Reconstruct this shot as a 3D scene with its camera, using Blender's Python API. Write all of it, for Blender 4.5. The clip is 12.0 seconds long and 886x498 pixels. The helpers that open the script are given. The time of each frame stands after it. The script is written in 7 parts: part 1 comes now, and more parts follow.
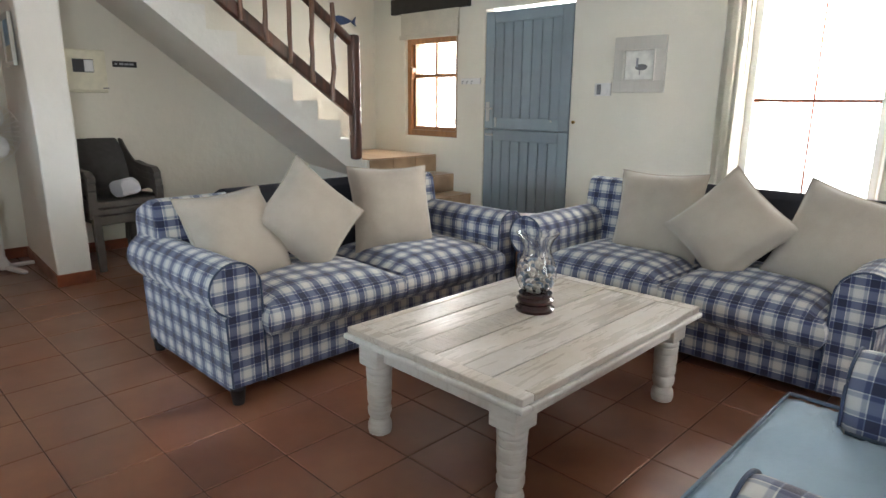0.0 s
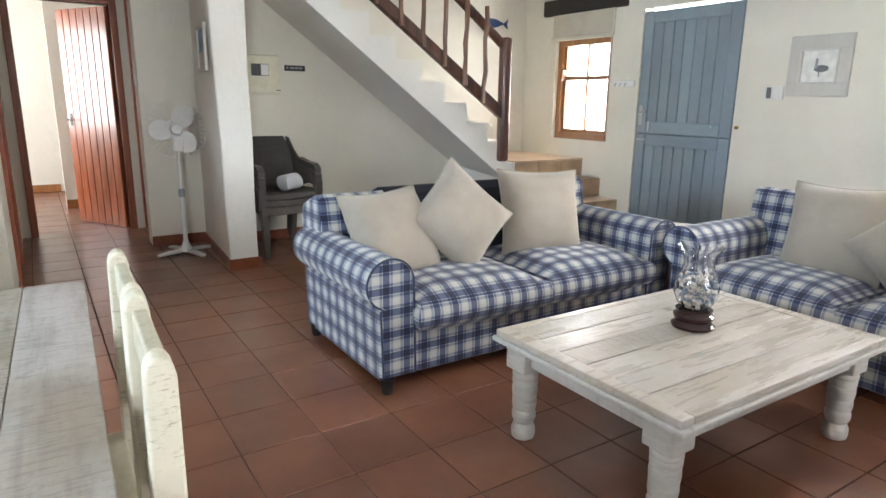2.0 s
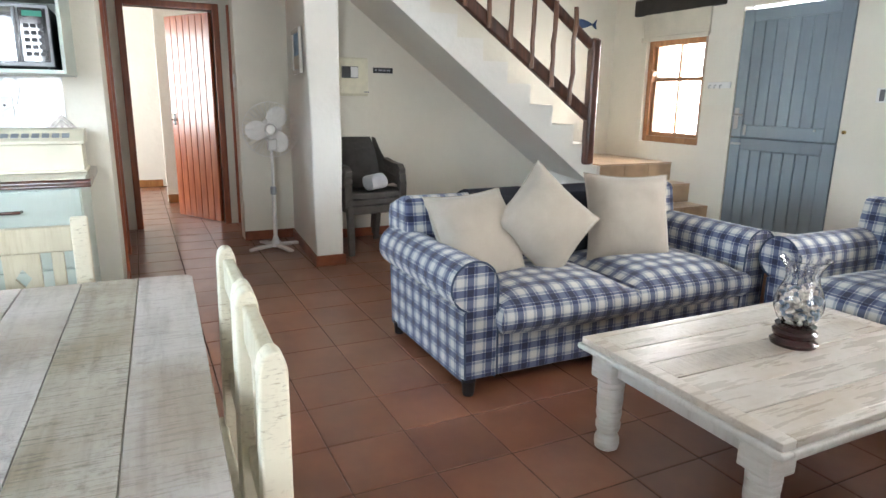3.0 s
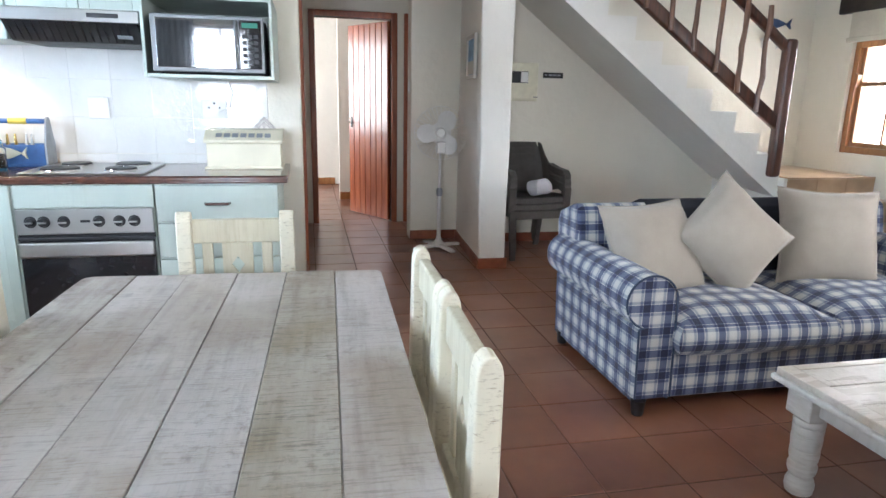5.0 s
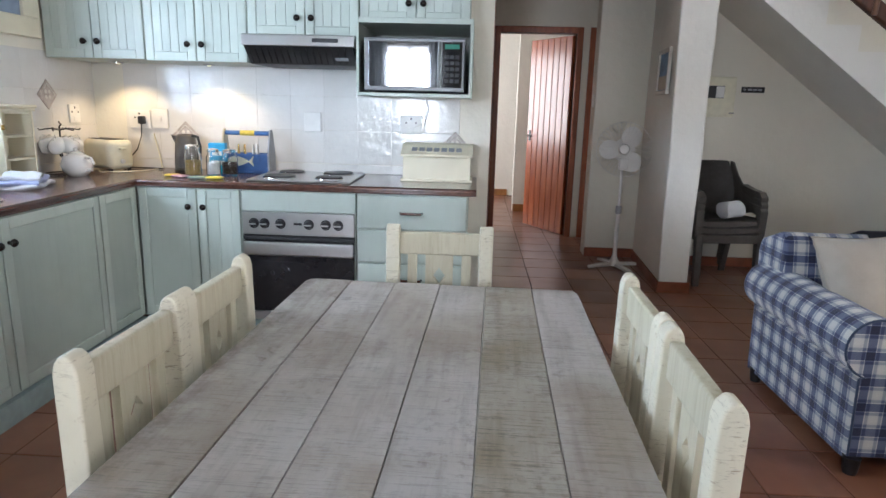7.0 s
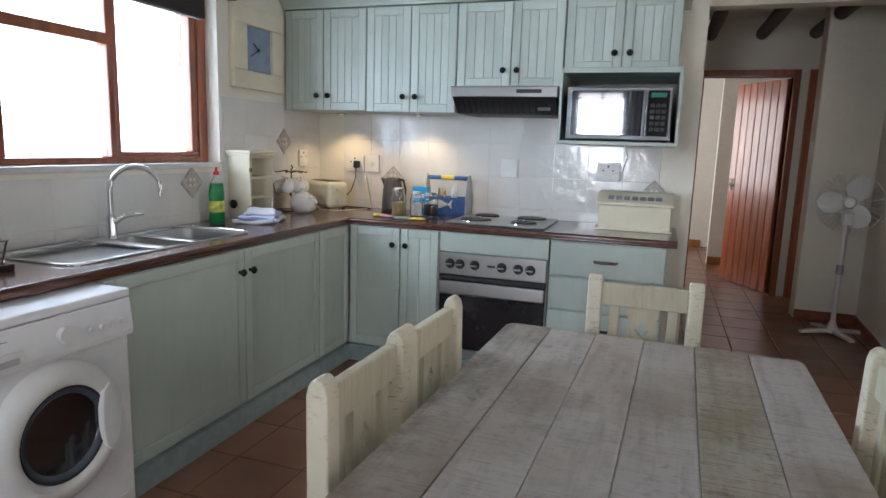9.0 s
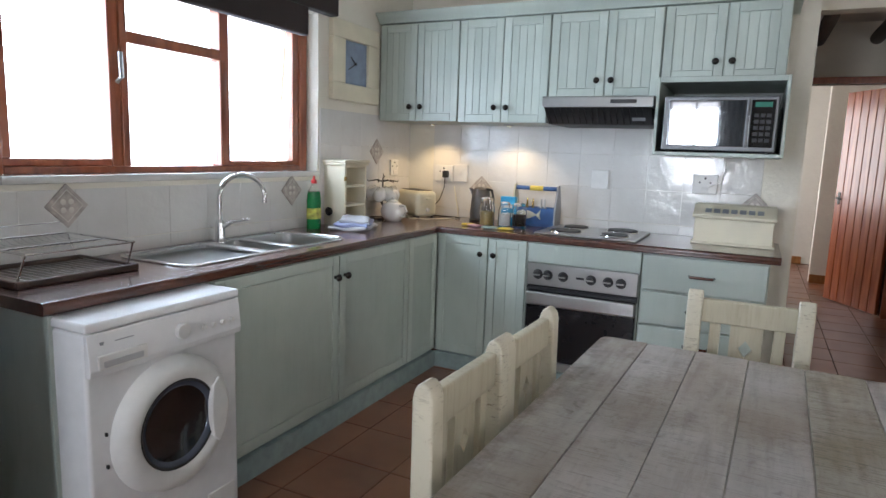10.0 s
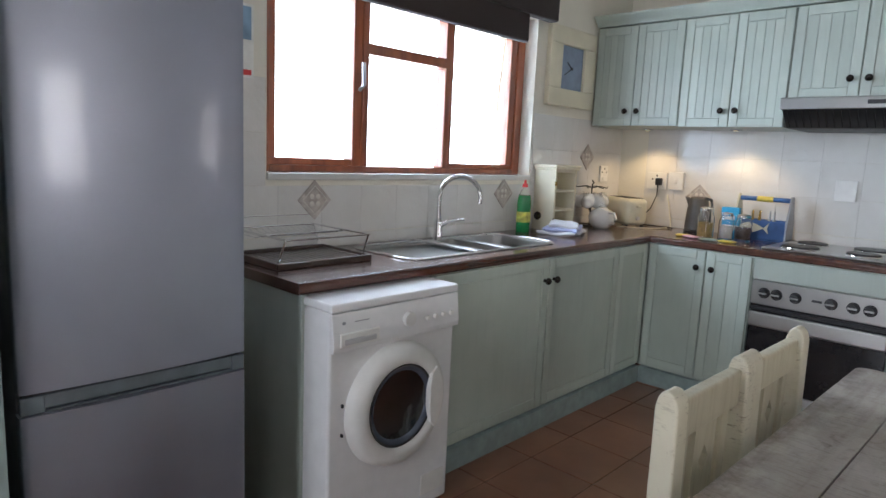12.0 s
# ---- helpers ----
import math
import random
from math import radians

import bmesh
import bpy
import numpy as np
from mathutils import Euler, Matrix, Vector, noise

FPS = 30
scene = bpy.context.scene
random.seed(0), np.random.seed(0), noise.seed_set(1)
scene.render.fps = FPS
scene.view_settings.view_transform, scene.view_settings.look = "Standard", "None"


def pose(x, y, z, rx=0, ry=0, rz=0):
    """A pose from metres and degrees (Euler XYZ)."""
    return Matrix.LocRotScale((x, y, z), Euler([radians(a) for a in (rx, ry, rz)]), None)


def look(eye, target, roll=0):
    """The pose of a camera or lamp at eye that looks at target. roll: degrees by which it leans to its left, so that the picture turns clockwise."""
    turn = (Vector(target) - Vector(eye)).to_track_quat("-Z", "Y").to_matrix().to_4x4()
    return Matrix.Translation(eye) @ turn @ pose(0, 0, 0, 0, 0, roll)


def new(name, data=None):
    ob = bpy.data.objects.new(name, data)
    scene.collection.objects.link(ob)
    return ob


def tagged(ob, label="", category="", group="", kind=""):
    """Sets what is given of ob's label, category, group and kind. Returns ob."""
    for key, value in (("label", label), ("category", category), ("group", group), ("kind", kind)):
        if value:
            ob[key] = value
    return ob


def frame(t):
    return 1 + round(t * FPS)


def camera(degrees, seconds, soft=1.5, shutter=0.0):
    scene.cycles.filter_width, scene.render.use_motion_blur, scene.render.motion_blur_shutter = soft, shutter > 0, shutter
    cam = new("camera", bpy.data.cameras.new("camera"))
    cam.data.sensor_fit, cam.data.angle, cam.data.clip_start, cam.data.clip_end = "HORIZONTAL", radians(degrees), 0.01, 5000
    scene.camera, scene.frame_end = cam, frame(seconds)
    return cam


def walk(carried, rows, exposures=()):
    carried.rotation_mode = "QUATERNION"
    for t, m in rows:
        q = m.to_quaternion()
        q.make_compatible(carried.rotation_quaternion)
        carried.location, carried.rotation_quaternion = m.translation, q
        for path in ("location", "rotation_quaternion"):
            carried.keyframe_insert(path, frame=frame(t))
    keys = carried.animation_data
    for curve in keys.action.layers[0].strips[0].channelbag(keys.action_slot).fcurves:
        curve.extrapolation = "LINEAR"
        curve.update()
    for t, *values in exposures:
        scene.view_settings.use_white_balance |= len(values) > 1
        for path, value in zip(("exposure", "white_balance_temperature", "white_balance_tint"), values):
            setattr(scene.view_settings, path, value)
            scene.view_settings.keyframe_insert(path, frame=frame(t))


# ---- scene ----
cam = camera(70.5, 12.0)
PATH = [
    (0, (0.265, 0.221, 1.28), (-1.102, 1.605, 0.816), 0.5),
    (0.5, (0.254, 0.205, 1.284), (-1.179, 1.521, 0.821), 0.6),
    (1, (0.246, 0.189, 1.288), (-1.253, 1.428, 0.824), 0.6),
    (1.5, (0.238, 0.176, 1.291), (-1.329, 1.328, 0.827), 0.6),
    (2, (0.218, 0.154, 1.293), (-1.413, 1.213, 0.827), 0.8),
    (2.5, (0.207, 0.131, 1.301), (-1.487, 1.086, 0.834), 0.8),
    (3, (0.201, 0.114, 1.304), (-1.548, 0.963, 0.836), 0.9),
    (5, (0.148, 0.009, 1.305), (-1.754, 0.42, 0.842), 1.2),
    (5.5, (0.143, -0.024, 1.312), (-1.78, 0.268, 0.85), 1.3),
    (6, (0.139, -0.058, 1.318), (-1.8, 0.114, 0.857), 1.4),
    (6.5, (0.149, -0.092, 1.328), (-1.798, -0.047, 0.872), 1.4),
    (7, (0.157, -0.122, 1.338), (-1.791, -0.212, 0.895), 1.5),
    (7.5, (0.17, -0.145, 1.347), (-1.773, -0.365, 0.929), 1.6),
    (9.5, (0.209, -0.232, 1.356), (-1.614, -0.995, 1.047), 1.9),
    (10, (0.233, -0.252, 1.357), (-1.539, -1.126, 1.053), 2.0),
    (10.5, (0.252, -0.277, 1.354), (-1.452, -1.28, 1.055), 2.1),
    (11, (0.263, -0.298, 1.342), (-1.365, -1.42, 1.045), 2.2),
    (11.5, (0.287, -0.32, 1.336), (-1.249, -1.564, 1.036), 2.4),
    (12, (0.298, -0.335, 1.329), (-1.135, -1.698, 1.028), 2.6),
]
walk(cam, [(t, look(eye, target, roll)) for t, eye, target, roll in PATH],
     [(0, 0.12, 6250, 11), (1.5, 0.50, 6100, 11), (3, 0.56, 6050, 11), (5, 0.38, 5780, 13), (6, 0.10, 5650, 14), (6.5, -0.02, 5750, 15), (7.5, -0.37, 6000, 15), (9.5, -0.86, 6130, 16), (10.5, -0.59, 6130, 16), (11.5, -0.61, 6150, 16), (12, -0.86, 6150, 16)])

# ---- world and light ----
world = bpy.data.worlds.new("sky")
scene.world = world
world.use_nodes = True
wn = world.node_tree.nodes
sky = wn.new("ShaderNodeTexSky")
sky.sky_type = 'NISHITA'
sky.sun_disc = False
sky.sun_elevation = radians(62)
sky.sun_rotation = radians(200)
world.node_tree.links.new(sky.outputs[0], wn["Background"].inputs[0])
wn["Background"].inputs[1].default_value = 0.12

sun = new("sun", bpy.data.lights.new("sun", 'SUN'))
sun.data.energy, sun.data.angle, sun.data.color = 3.0, radians(0.5), (1, 0.95, 0.88)
sun.matrix_world = look((-3, -6, 12), (0, 0, 0))


def window_light(name, eye, target, w, h, watts, col=(1, 0.97, 0.92), spread=180):
    ob = new(name, bpy.data.lights.new(name, 'AREA'))
    ob.data.shape, ob.data.size, ob.data.size_y = 'RECTANGLE', w, h
    ob.data.energy, ob.data.color, ob.data.spread = watts, col, radians(spread)
    ob.matrix_world = look(eye, target)
    return ob


window_light("daylight_kitchen", (-1.92, -2.86, 1.62), (-1.92, 0, 1.35), 1.7, 0.8, 76, (0.68, 0.86, 1))
window_light("daylight_living", (-0.99, 5.2, 1.5), (-0.99, 0, 1.2), 0.85, 1.4, 72, (1, 0.97, 0.90))
window_light("daylight_landing", (-4.55, 5.2, 1.4), (-4.55, 0, 1.1), 0.7, 0.95, 20, (1, 0.96, 0.88))
window_light("daylight_east", (2.92, -1.1, 1.5), (0, -1.1, 1.2), 0.7, 1.2, 64, (0.9, 0.97, 1), 130)
# Added fill lamp outside an unseen opening; lifts the sofa fronts.
window_light("fill_east", (2.92, 2.2, 1.2), (0, 2.2, 1.0), 1.7, 2.0, 5, (1, 0.97, 0.90), 110)
window_light("daylight_bedroom", (-8.2, -1.75, 1.5), (-8.2, 2, 1.2), 1.2, 1.2, 50, (1, 0.96, 0.88))

# ---- materials ----


def rgba(c):
    return (c[0], c[1], c[2], 1)


class Nodes:
    """Small helper round one material's node tree."""

    def __init__(self, name):
        self.mat = bpy.data.materials.new(name)
        self.mat.use_nodes = True
        self.t = self.mat.node_tree
        self.bsdf = self.t.nodes["Principled BSDF"]

    def add(self, kind, **values):
        n = self.t.nodes.new(kind)
        for k, v in values.items():
            n.inputs[k].default_value = v
        return n

    def link(self, a, b):
        self.t.links.new(a, b)

    def put(self, socket, value):
        if isinstance(value, bpy.types.NodeSocket):
            self.link(value, self.bsdf.inputs[socket])
        else:
            self.bsdf.inputs[socket].default_value = value

    def coords(self, scale=(1, 1, 1), kind="Object"):
        tc = self.add("ShaderNodeTexCoord")
        mp = self.add("ShaderNodeMapping")
        mp.inputs["Scale"].default_value = scale
        self.link(tc.outputs[kind], mp.inputs["Vector"])
        return mp.outputs[0]

    def noise(self, vec, scale, detail=4, rough=0.6):
        n = self.add("ShaderNodeTexNoise", Scale=scale, Detail=detail, Roughness=rough)
        self.link(vec, n.inputs["Vector"])
        return n.outputs["Fac"]

    def ramp(self, fac, stops):
        r = self.add("ShaderNodeValToRGB")
        el = r.color_ramp.elements
        while len(el) < len(stops):
            el.new(0.5)
        for e, (p, c) in zip(el, stops):
            e.position = p
            e.color = rgba(c) if not isinstance(c, (int, float)) else (c, c, c, 1)
        self.link(fac, r.inputs[0])
        return r.outputs[0]

    def mix(self, fac, a, b, mode='MIX'):
        m = self.add("ShaderNodeMix")
        m.data_type, m.blend_type = 'RGBA', mode
        for i, v in ((0, fac), (6, a), (7, b)):
            if isinstance(v, bpy.types.NodeSocket):
                self.link(v, m.inputs[i])
            elif i == 0:
                m.inputs[0].default_value = v
            else:
                m.inputs[i].default_value = rgba(v)
        return m.outputs[2]

    def math(self, op, a, b=0.0):
        m = self.add("ShaderNodeMath")
        m.operation = op
        for i, v in enumerate((a, b)):
            if isinstance(v, bpy.types.NodeSocket):
                self.link(v, m.inputs[i])
            else:
                m.inputs[i].default_value = v
        return m.outputs[0]

    def bump(self, height, strength, distance=0.01):
        b = self.add("ShaderNodeBump", Strength=strength, Distance=distance)
        self.link(height, b.inputs["Height"])
        self.link(b.outputs[0], self.bsdf.inputs["Normal"])

    def random(self):
        return self.add("ShaderNodeObjectInfo").outputs["Random"]


def simple(name, col, rough=0.5, metal=0.0, vary=0.12, scale=18, bump=0.0, bscale=120, **extra):
    """A surface with slight mottling, uneven gloss and fine relief."""
    n = Nodes(name)
    v = n.coords()
    f = n.noise(v, scale, 2, 0.5)
    dark = tuple(c * (1 - vary) for c in col)
    light = tuple(min(1, c * (1 + vary)) for c in col)
    n.put("Base Color", n.ramp(f, ((0.3, dark), (0.7, light))))
    n.put("Roughness", n.ramp(n.noise(v, scale * 0.6, 1, 0.5), ((0.3, max(0.02, rough * 0.93)), (0.7, min(1, rough * 1.07)))))
    n.put("Metallic", metal)
    if bump:
        n.bump(n.noise(v, bscale, 3), bump, 0.003)
    for k, val in extra.items():
        n.put(k.replace("_", " "), val)
    return n.mat


def plaster(name, col, bump=0.35):
    n = Nodes(name)
    v = n.coords()
    big, fine = n.noise(v, 1.3, 5), n.noise(v, 22, 5)
    c = n.ramp(big, ((0.25, tuple(x * 0.9 for x in col)), (0.7, col)))
    c = n.mix(n.ramp(fine, ((0.55, 0.0), (0.8, 0.12))), c, tuple(x * 0.78 for x in col))
    n.put("Base Color", c)
    n.put("Roughness", 0.75)
    h = n.math('ADD', n.math('MULTIPLY', n.noise(v, 7, 4), 1.0), n.math('MULTIPLY', fine, 0.3))
    n.bump(h, bump, 0.02)
    return n.mat


def painted_wood(name, paint, bare, wear=0.35, along='X', rough=0.5, grain=40, gloss=0.0, relief=0.5):
    """Brushed-on paint over timber: long grain shows through, knots and worn patches."""
    n = Nodes(name)
    sc = {'X': (0.09, 1, 1), 'Y': (1, 0.09, 1), 'Z': (1, 1, 0.09), 'H': (0.15, 0.15, 1)}[along]
    v = n.coords(sc)
    w = n.coords()
    r = n.random()
    shift = n.add("ShaderNodeVectorMath")
    shift.operation = 'ADD'
    comb = n.add("ShaderNodeCombineXYZ")
    for i in range(3):
        n.link(n.math('MULTIPLY', r, 7.3 + 3 * i), comb.inputs[i])
    n.link(v, shift.inputs[0])
    n.link(comb.outputs[0], shift.inputs[1])
    g = n.noise(shift.outputs[0], grain, 6, 0.7)
    fine = n.noise(shift.outputs[0], grain * 3, 4, 0.7)
    patch = n.noise(w, 3.5, 5, 0.65)
    worn = n.math('MULTIPLY', n.ramp(patch, ((0.4, 0.15), (0.68, 1.0))), n.ramp(g, ((0.46, 0.0), (0.62, 1.0))))
    c = n.mix(n.math('MULTIPLY', worn, wear), paint, bare)
    c = n.mix(n.ramp(fine, ((0.52, 0.0), (0.75, 0.16))), c, tuple(x * 0.6 for x in bare))
    tone = n.ramp(n.noise(w, 1.7, 4), ((0.3, 0.82), (0.7, 1.0)))
    c = n.mix(1.0, c, tone, 'MULTIPLY')
    c = n.mix(1.0, c, n.ramp(r, ((0.0, 0.84), (1.0, 1.0))), 'MULTIPLY')
    n.put("Base Color", c)
    n.put("Roughness", n.ramp(g, ((0.3, rough * 0.8), (0.7, min(1, rough * 1.25)))))
    if gloss:
        n.put("Coat Weight", gloss)
        n.put("Coat Roughness", 0.25)
    n.bump(n.math('ADD', g, n.math('MULTIPLY', fine, 0.5)), relief, 0.003)
    return n.mat


def cracked_paint(name, paint, crack):
    """Thick old paint with short cross cracks in patches and rubbed edges."""
    n = Nodes(name)
    r = n.random()
    comb = n.add("ShaderNodeCombineXYZ")
    for k in range(3):
        n.link(n.math('MULTIPLY', r, 9.7 + 4 * k), comb.inputs[k])

    def place(scale):
        sh = n.add("ShaderNodeVectorMath")
        sh.operation = 'ADD'
        n.link(n.coords(scale), sh.inputs[0])
        n.link(comb.outputs[0], sh.inputs[1])
        return sh.outputs[0]
    fine = n.noise(place((0.2, 0.2, 1)), 210, 5, 0.75)
    patch = n.ramp(n.noise(place((1, 1, 1)), 7, 4, 0.6), ((0.42, 0.0), (0.62, 1.0)))
    lines = n.math('MULTIPLY', n.ramp(fine, ((0.56, 0.0), (0.61, 1.0))), patch)
    c = n.ramp(n.noise(place((1, 1, 1)), 5, 4), ((0.3, tuple(x * 0.86 for x in paint)), (0.7, paint)))
    c = n.mix(n.math('MULTIPLY', lines, 0.75), c, crack)
    c = n.mix(n.math('MULTIPLY', n.ramp(n.noise(place((1, 1, 1)), 34, 4, 0.7), ((0.60, 0.0), (0.72, 1.0))), 0.5), c, tuple(x * 1.6 for x in crack))
    n.put("Base Color", c)
    n.put("Roughness", 0.5)
    n.bump(n.math('SUBTRACT', n.math('MULTIPLY', patch, 0.15), lines), 0.3, 0.002)
    return n.mat


def limewashed(name, paint, shade, along, saw=0.5, rough=0.45, gloss=0.15, streak=0.25, everywhere=False, stain=(0.66, 0.60, 0.48), grime=0.2, rub=None):
    """Limewashed planks: soft grain, cross saw marks in bands, a few knots."""
    n = Nodes(name)
    i = 'XY'.index(along)
    r = n.random()
    comb = n.add("ShaderNodeCombineXYZ")
    for k in range(3):
        n.link(n.math('MULTIPLY', r, 11.3 + 5 * k), comb.inputs[k])

    def place(scale):
        sh = n.add("ShaderNodeVectorMath")
        sh.operation = 'ADD'
        n.link(n.coords(scale), sh.inputs[0])
        n.link(comb.outputs[0], sh.inputs[1])
        return sh.outputs[0]
    long = [1.0, 1.0, 1.0]
    long[i] = 0.10
    cross = [1.0, 1.0, 1.0]
    cross[1 - i] = 0.05
    w = place((1, 1, 1))
    grain = n.noise(place(long), 32, 6, 0.62)
    fine = n.noise(place(long), 120, 4, 0.7)
    sawn = n.math('ADD', n.math('MULTIPLY', n.noise(place(cross), 210, 2, 0.6), 0.7), n.math('MULTIPLY', n.noise(w, 60, 3, 0.6), 0.3))
    band = n.ramp(n.noise(w, 2.1, 3), ((0.45, 0.0), (0.6, 1.0)))
    pick = n.ramp(r, ((0.35, 0.25), (0.6, 1.0)))
    if everywhere:
        band, pick = n.ramp(n.noise(w, 5, 3), ((0.3, 0.45), (0.6, 1.0))), 1.0
    sawmask = n.math('MULTIPLY', n.math('MULTIPLY', band, pick), n.ramp(sawn, ((0.50, 0.0), (0.62, 1.0))))
    vor = n.add("ShaderNodeTexVoronoi", Scale=4.2)
    mid = [1.0, 1.0, 1.0]
    mid[i] = 0.6
    n.link(place(mid), vor.inputs["Vector"])
    knot = n.ramp(vor.outputs["Distance"], ((0.03, 0.75), (0.085, 0.0)))
    patch = n.noise(w, 3.0, 5, 0.6)
    c = n.mix(n.ramp(patch, ((0.40, 0.0), (0.66, 0.85))), paint, (paint[0] * stain[0], paint[1] * stain[1], paint[2] * stain[2]))
    c = n.mix(n.math('MULTIPLY', n.ramp(grain, ((0.5, 0.0), (0.68, 1.0))), streak), c, shade)
    c = n.mix(n.math('MULTIPLY', n.ramp(fine, ((0.54, 0.0), (0.72, 1.0))), streak * 0.6), c, shade)
    c = n.mix(n.math('MULTIPLY', sawmask, saw), c, tuple(x * 0.8 for x in shade))
    c = n.mix(knot, c, tuple(x * 0.7 for x in shade))
    dirt = n.math('MULTIPLY', n.ramp(n.noise(w, 42, 4, 0.65), ((0.54, 0.0), (0.70, 1.0))), n.ramp(n.noise(w, 4.5, 3), ((0.40, 0.0), (0.62, 1.0))))
    c = n.mix(n.math('MULTIPLY', dirt, grime), c, shade)
    if rub:
        sep = n.add("ShaderNodeSeparateXYZ")
        n.link(n.coords(), sep.inputs[0])
        near = n.add("ShaderNodeMapRange")
        near.inputs["From Min"].default_value, near.inputs["From Max"].default_value = rub
        near.inputs["To Min"].default_value, near.inputs["To Max"].default_value = 1.0, 0.0
        n.link(sep.outputs[1], near.inputs["Value"])
        blot = n.ramp(n.noise(w, 9, 5, 0.7), ((0.42, 0.0), (0.62, 1.0)))
        c = n.mix(n.math('MULTIPLY', n.math('MULTIPLY', near.outputs[0], blot), 0.8), c, tuple(x * 0.75 for x in shade))
    c = n.mix(1.0, c, n.ramp(r, ((0.0, 0.86), (1.0, 1.0))), 'MULTIPLY')
    n.put("Base Color", c)
    n.put("Roughness", n.ramp(grain, ((0.3, rough * 0.75), (0.7, rough * 1.3))))
    n.put("Coat Weight", gloss)
    n.put("Coat Roughness", 0.3)
    n.bump(n.math('SUBTRACT', n.math('MULTIPLY', grain, 0.6), n.math('MULTIPLY', sawmask, min(0.8, 1.4 * saw))), 0.4, 0.003)
    return n.mat


def varnished(name, dark, light, along='Z', rough=0.28, coat=0.6, uneven=0.25):
    n = Nodes(name)
    sc = {'X': (0.1, 1, 1), 'Y': (1, 0.1, 1), 'Z': (1, 1, 0.1)}[along]
    r = n.random()
    v = n.coords(sc)
    shift = n.add("ShaderNodeVectorMath")
    shift.operation = 'ADD'
    comb = n.add("ShaderNodeCombineXYZ")
    for i in range(3):
        n.link(n.math('MULTIPLY', r, 5.1 + i), comb.inputs[i])
    n.link(v, shift.inputs[0])
    n.link(comb.outputs[0], shift.inputs[1])
    g = n.noise(shift.outputs[0], 26, 4, 0.55)
    c = n.ramp(g, ((0.32, dark), (0.66, light)))
    c = n.mix(1.0, c, n.ramp(r, ((0.0, 1 - uneven), (1.0, 1.0))), 'MULTIPLY')
    n.put("Base Color", c)
    n.put("Roughness", rough)
    n.put("Coat Weight", coat)
    n.put("Coat Roughness", 0.15)
    n.bump(g, 0.08, 0.0015)
    return n.mat


def terracotta(name):
    n = Nodes(name)
    w = n.coords()
    r = n.random()
    geo = n.add("ShaderNodeNewGeometry")
    isl = geo.outputs["Random Per Island"]
    r2 = n.math('FRACT', n.math('ADD', r, n.math('MULTIPLY', isl, 0.999)))
    pos = geo.outputs["Position"]
    big = n.noise(pos, 3.4, 3, 0.55)
    fine = n.noise(pos, 38, 2, 0.5)
    c = n.ramp(big, ((0.28, (0.160, 0.054, 0.026)), (0.52, (0.218, 0.084, 0.042)), (0.76, (0.275, 0.123, 0.066))))
    c = n.mix(1.0, c, n.ramp(r2, ((0.0, 0.74), (1.0, 1.0))), 'MULTIPLY')
    c = n.mix(n.ramp(fine, ((0.4, 0.0), (0.8, 0.10))), c, (0.11, 0.05, 0.032))
    n.put("Base Color", c)
    n.put("Roughness", n.ramp(n.noise(pos, 4, 2), ((0.3, 0.29), (0.7, 0.37))))
    n.put("Coat Weight", 0.35)
    n.put("Coat Roughness", 0.28)
    n.bump(n.noise(pos, 4.5, 2), 0.12, 0.002)
    return n.mat


def plaid(name, period=0.102):
    """Woven check of navy and white bands crossing both ways, by the cloth's own UV metres."""
    n = Nodes(name)
    uv = n.add("ShaderNodeTexCoord").outputs["UV"]
    sep = n.add("ShaderNodeSeparateXYZ")
    n.link(uv, sep.inputs[0])
    bands = []
    for i, ph in ((0, 0.0), (1, 0.3)):
        f = n.math('FRACT', n.math('ADD', n.math('MULTIPLY', sep.outputs[i], 1 / period), ph))
        bands.append(n.ramp(f, ((0.0, 1.0), (0.155, 1.0), (0.165, 0.06), (0.19, 0.06), (0.20, 0.52), (0.30, 0.50), (0.335, 0.06), (0.50, 0.0), (0.665, 0.06),
                                (0.70, 0.50), (0.80, 0.52), (0.81, 0.06), (0.835, 0.06), (0.845, 1.0), (1.0, 1.0))))
    s = n.math('MULTIPLY', n.math('ADD', bands[0], bands[1]), 0.5)
    c = n.ramp(s, ((0.0, (0.62, 0.59, 0.54)), (0.25, (0.34, 0.35, 0.375)), (0.5, (0.115, 0.135, 0.215)), (0.76, (0.032, 0.042, 0.115)), (1.0, (0.012, 0.015, 0.05))))
    tw = n.add("ShaderNodeTexNoise", Scale=900, Detail=2)
    n.link(uv, tw.inputs["Vector"])
    c = n.mix(0.22, c, n.ramp(tw.outputs["Fac"], ((0.35, 0.25), (0.65, 1.0))), 'MULTIPLY')
    soil = n.noise(n.coords(), 4, 4)
    c = n.mix(1.0, c, n.ramp(soil, ((0.3, 0.84), (0.7, 1.0))), 'MULTIPLY')
    n.put("Base Color", c)
    n.put("Roughness", 0.88)
    n.put("Sheen Weight", 0.25)
    hb = n.math('ADD', n.math('MULTIPLY', tw.outputs["Fac"], 0.3), n.noise(n.coords(), 9, 3))
    n.bump(hb, 0.35, 0.006)
    return n.mat


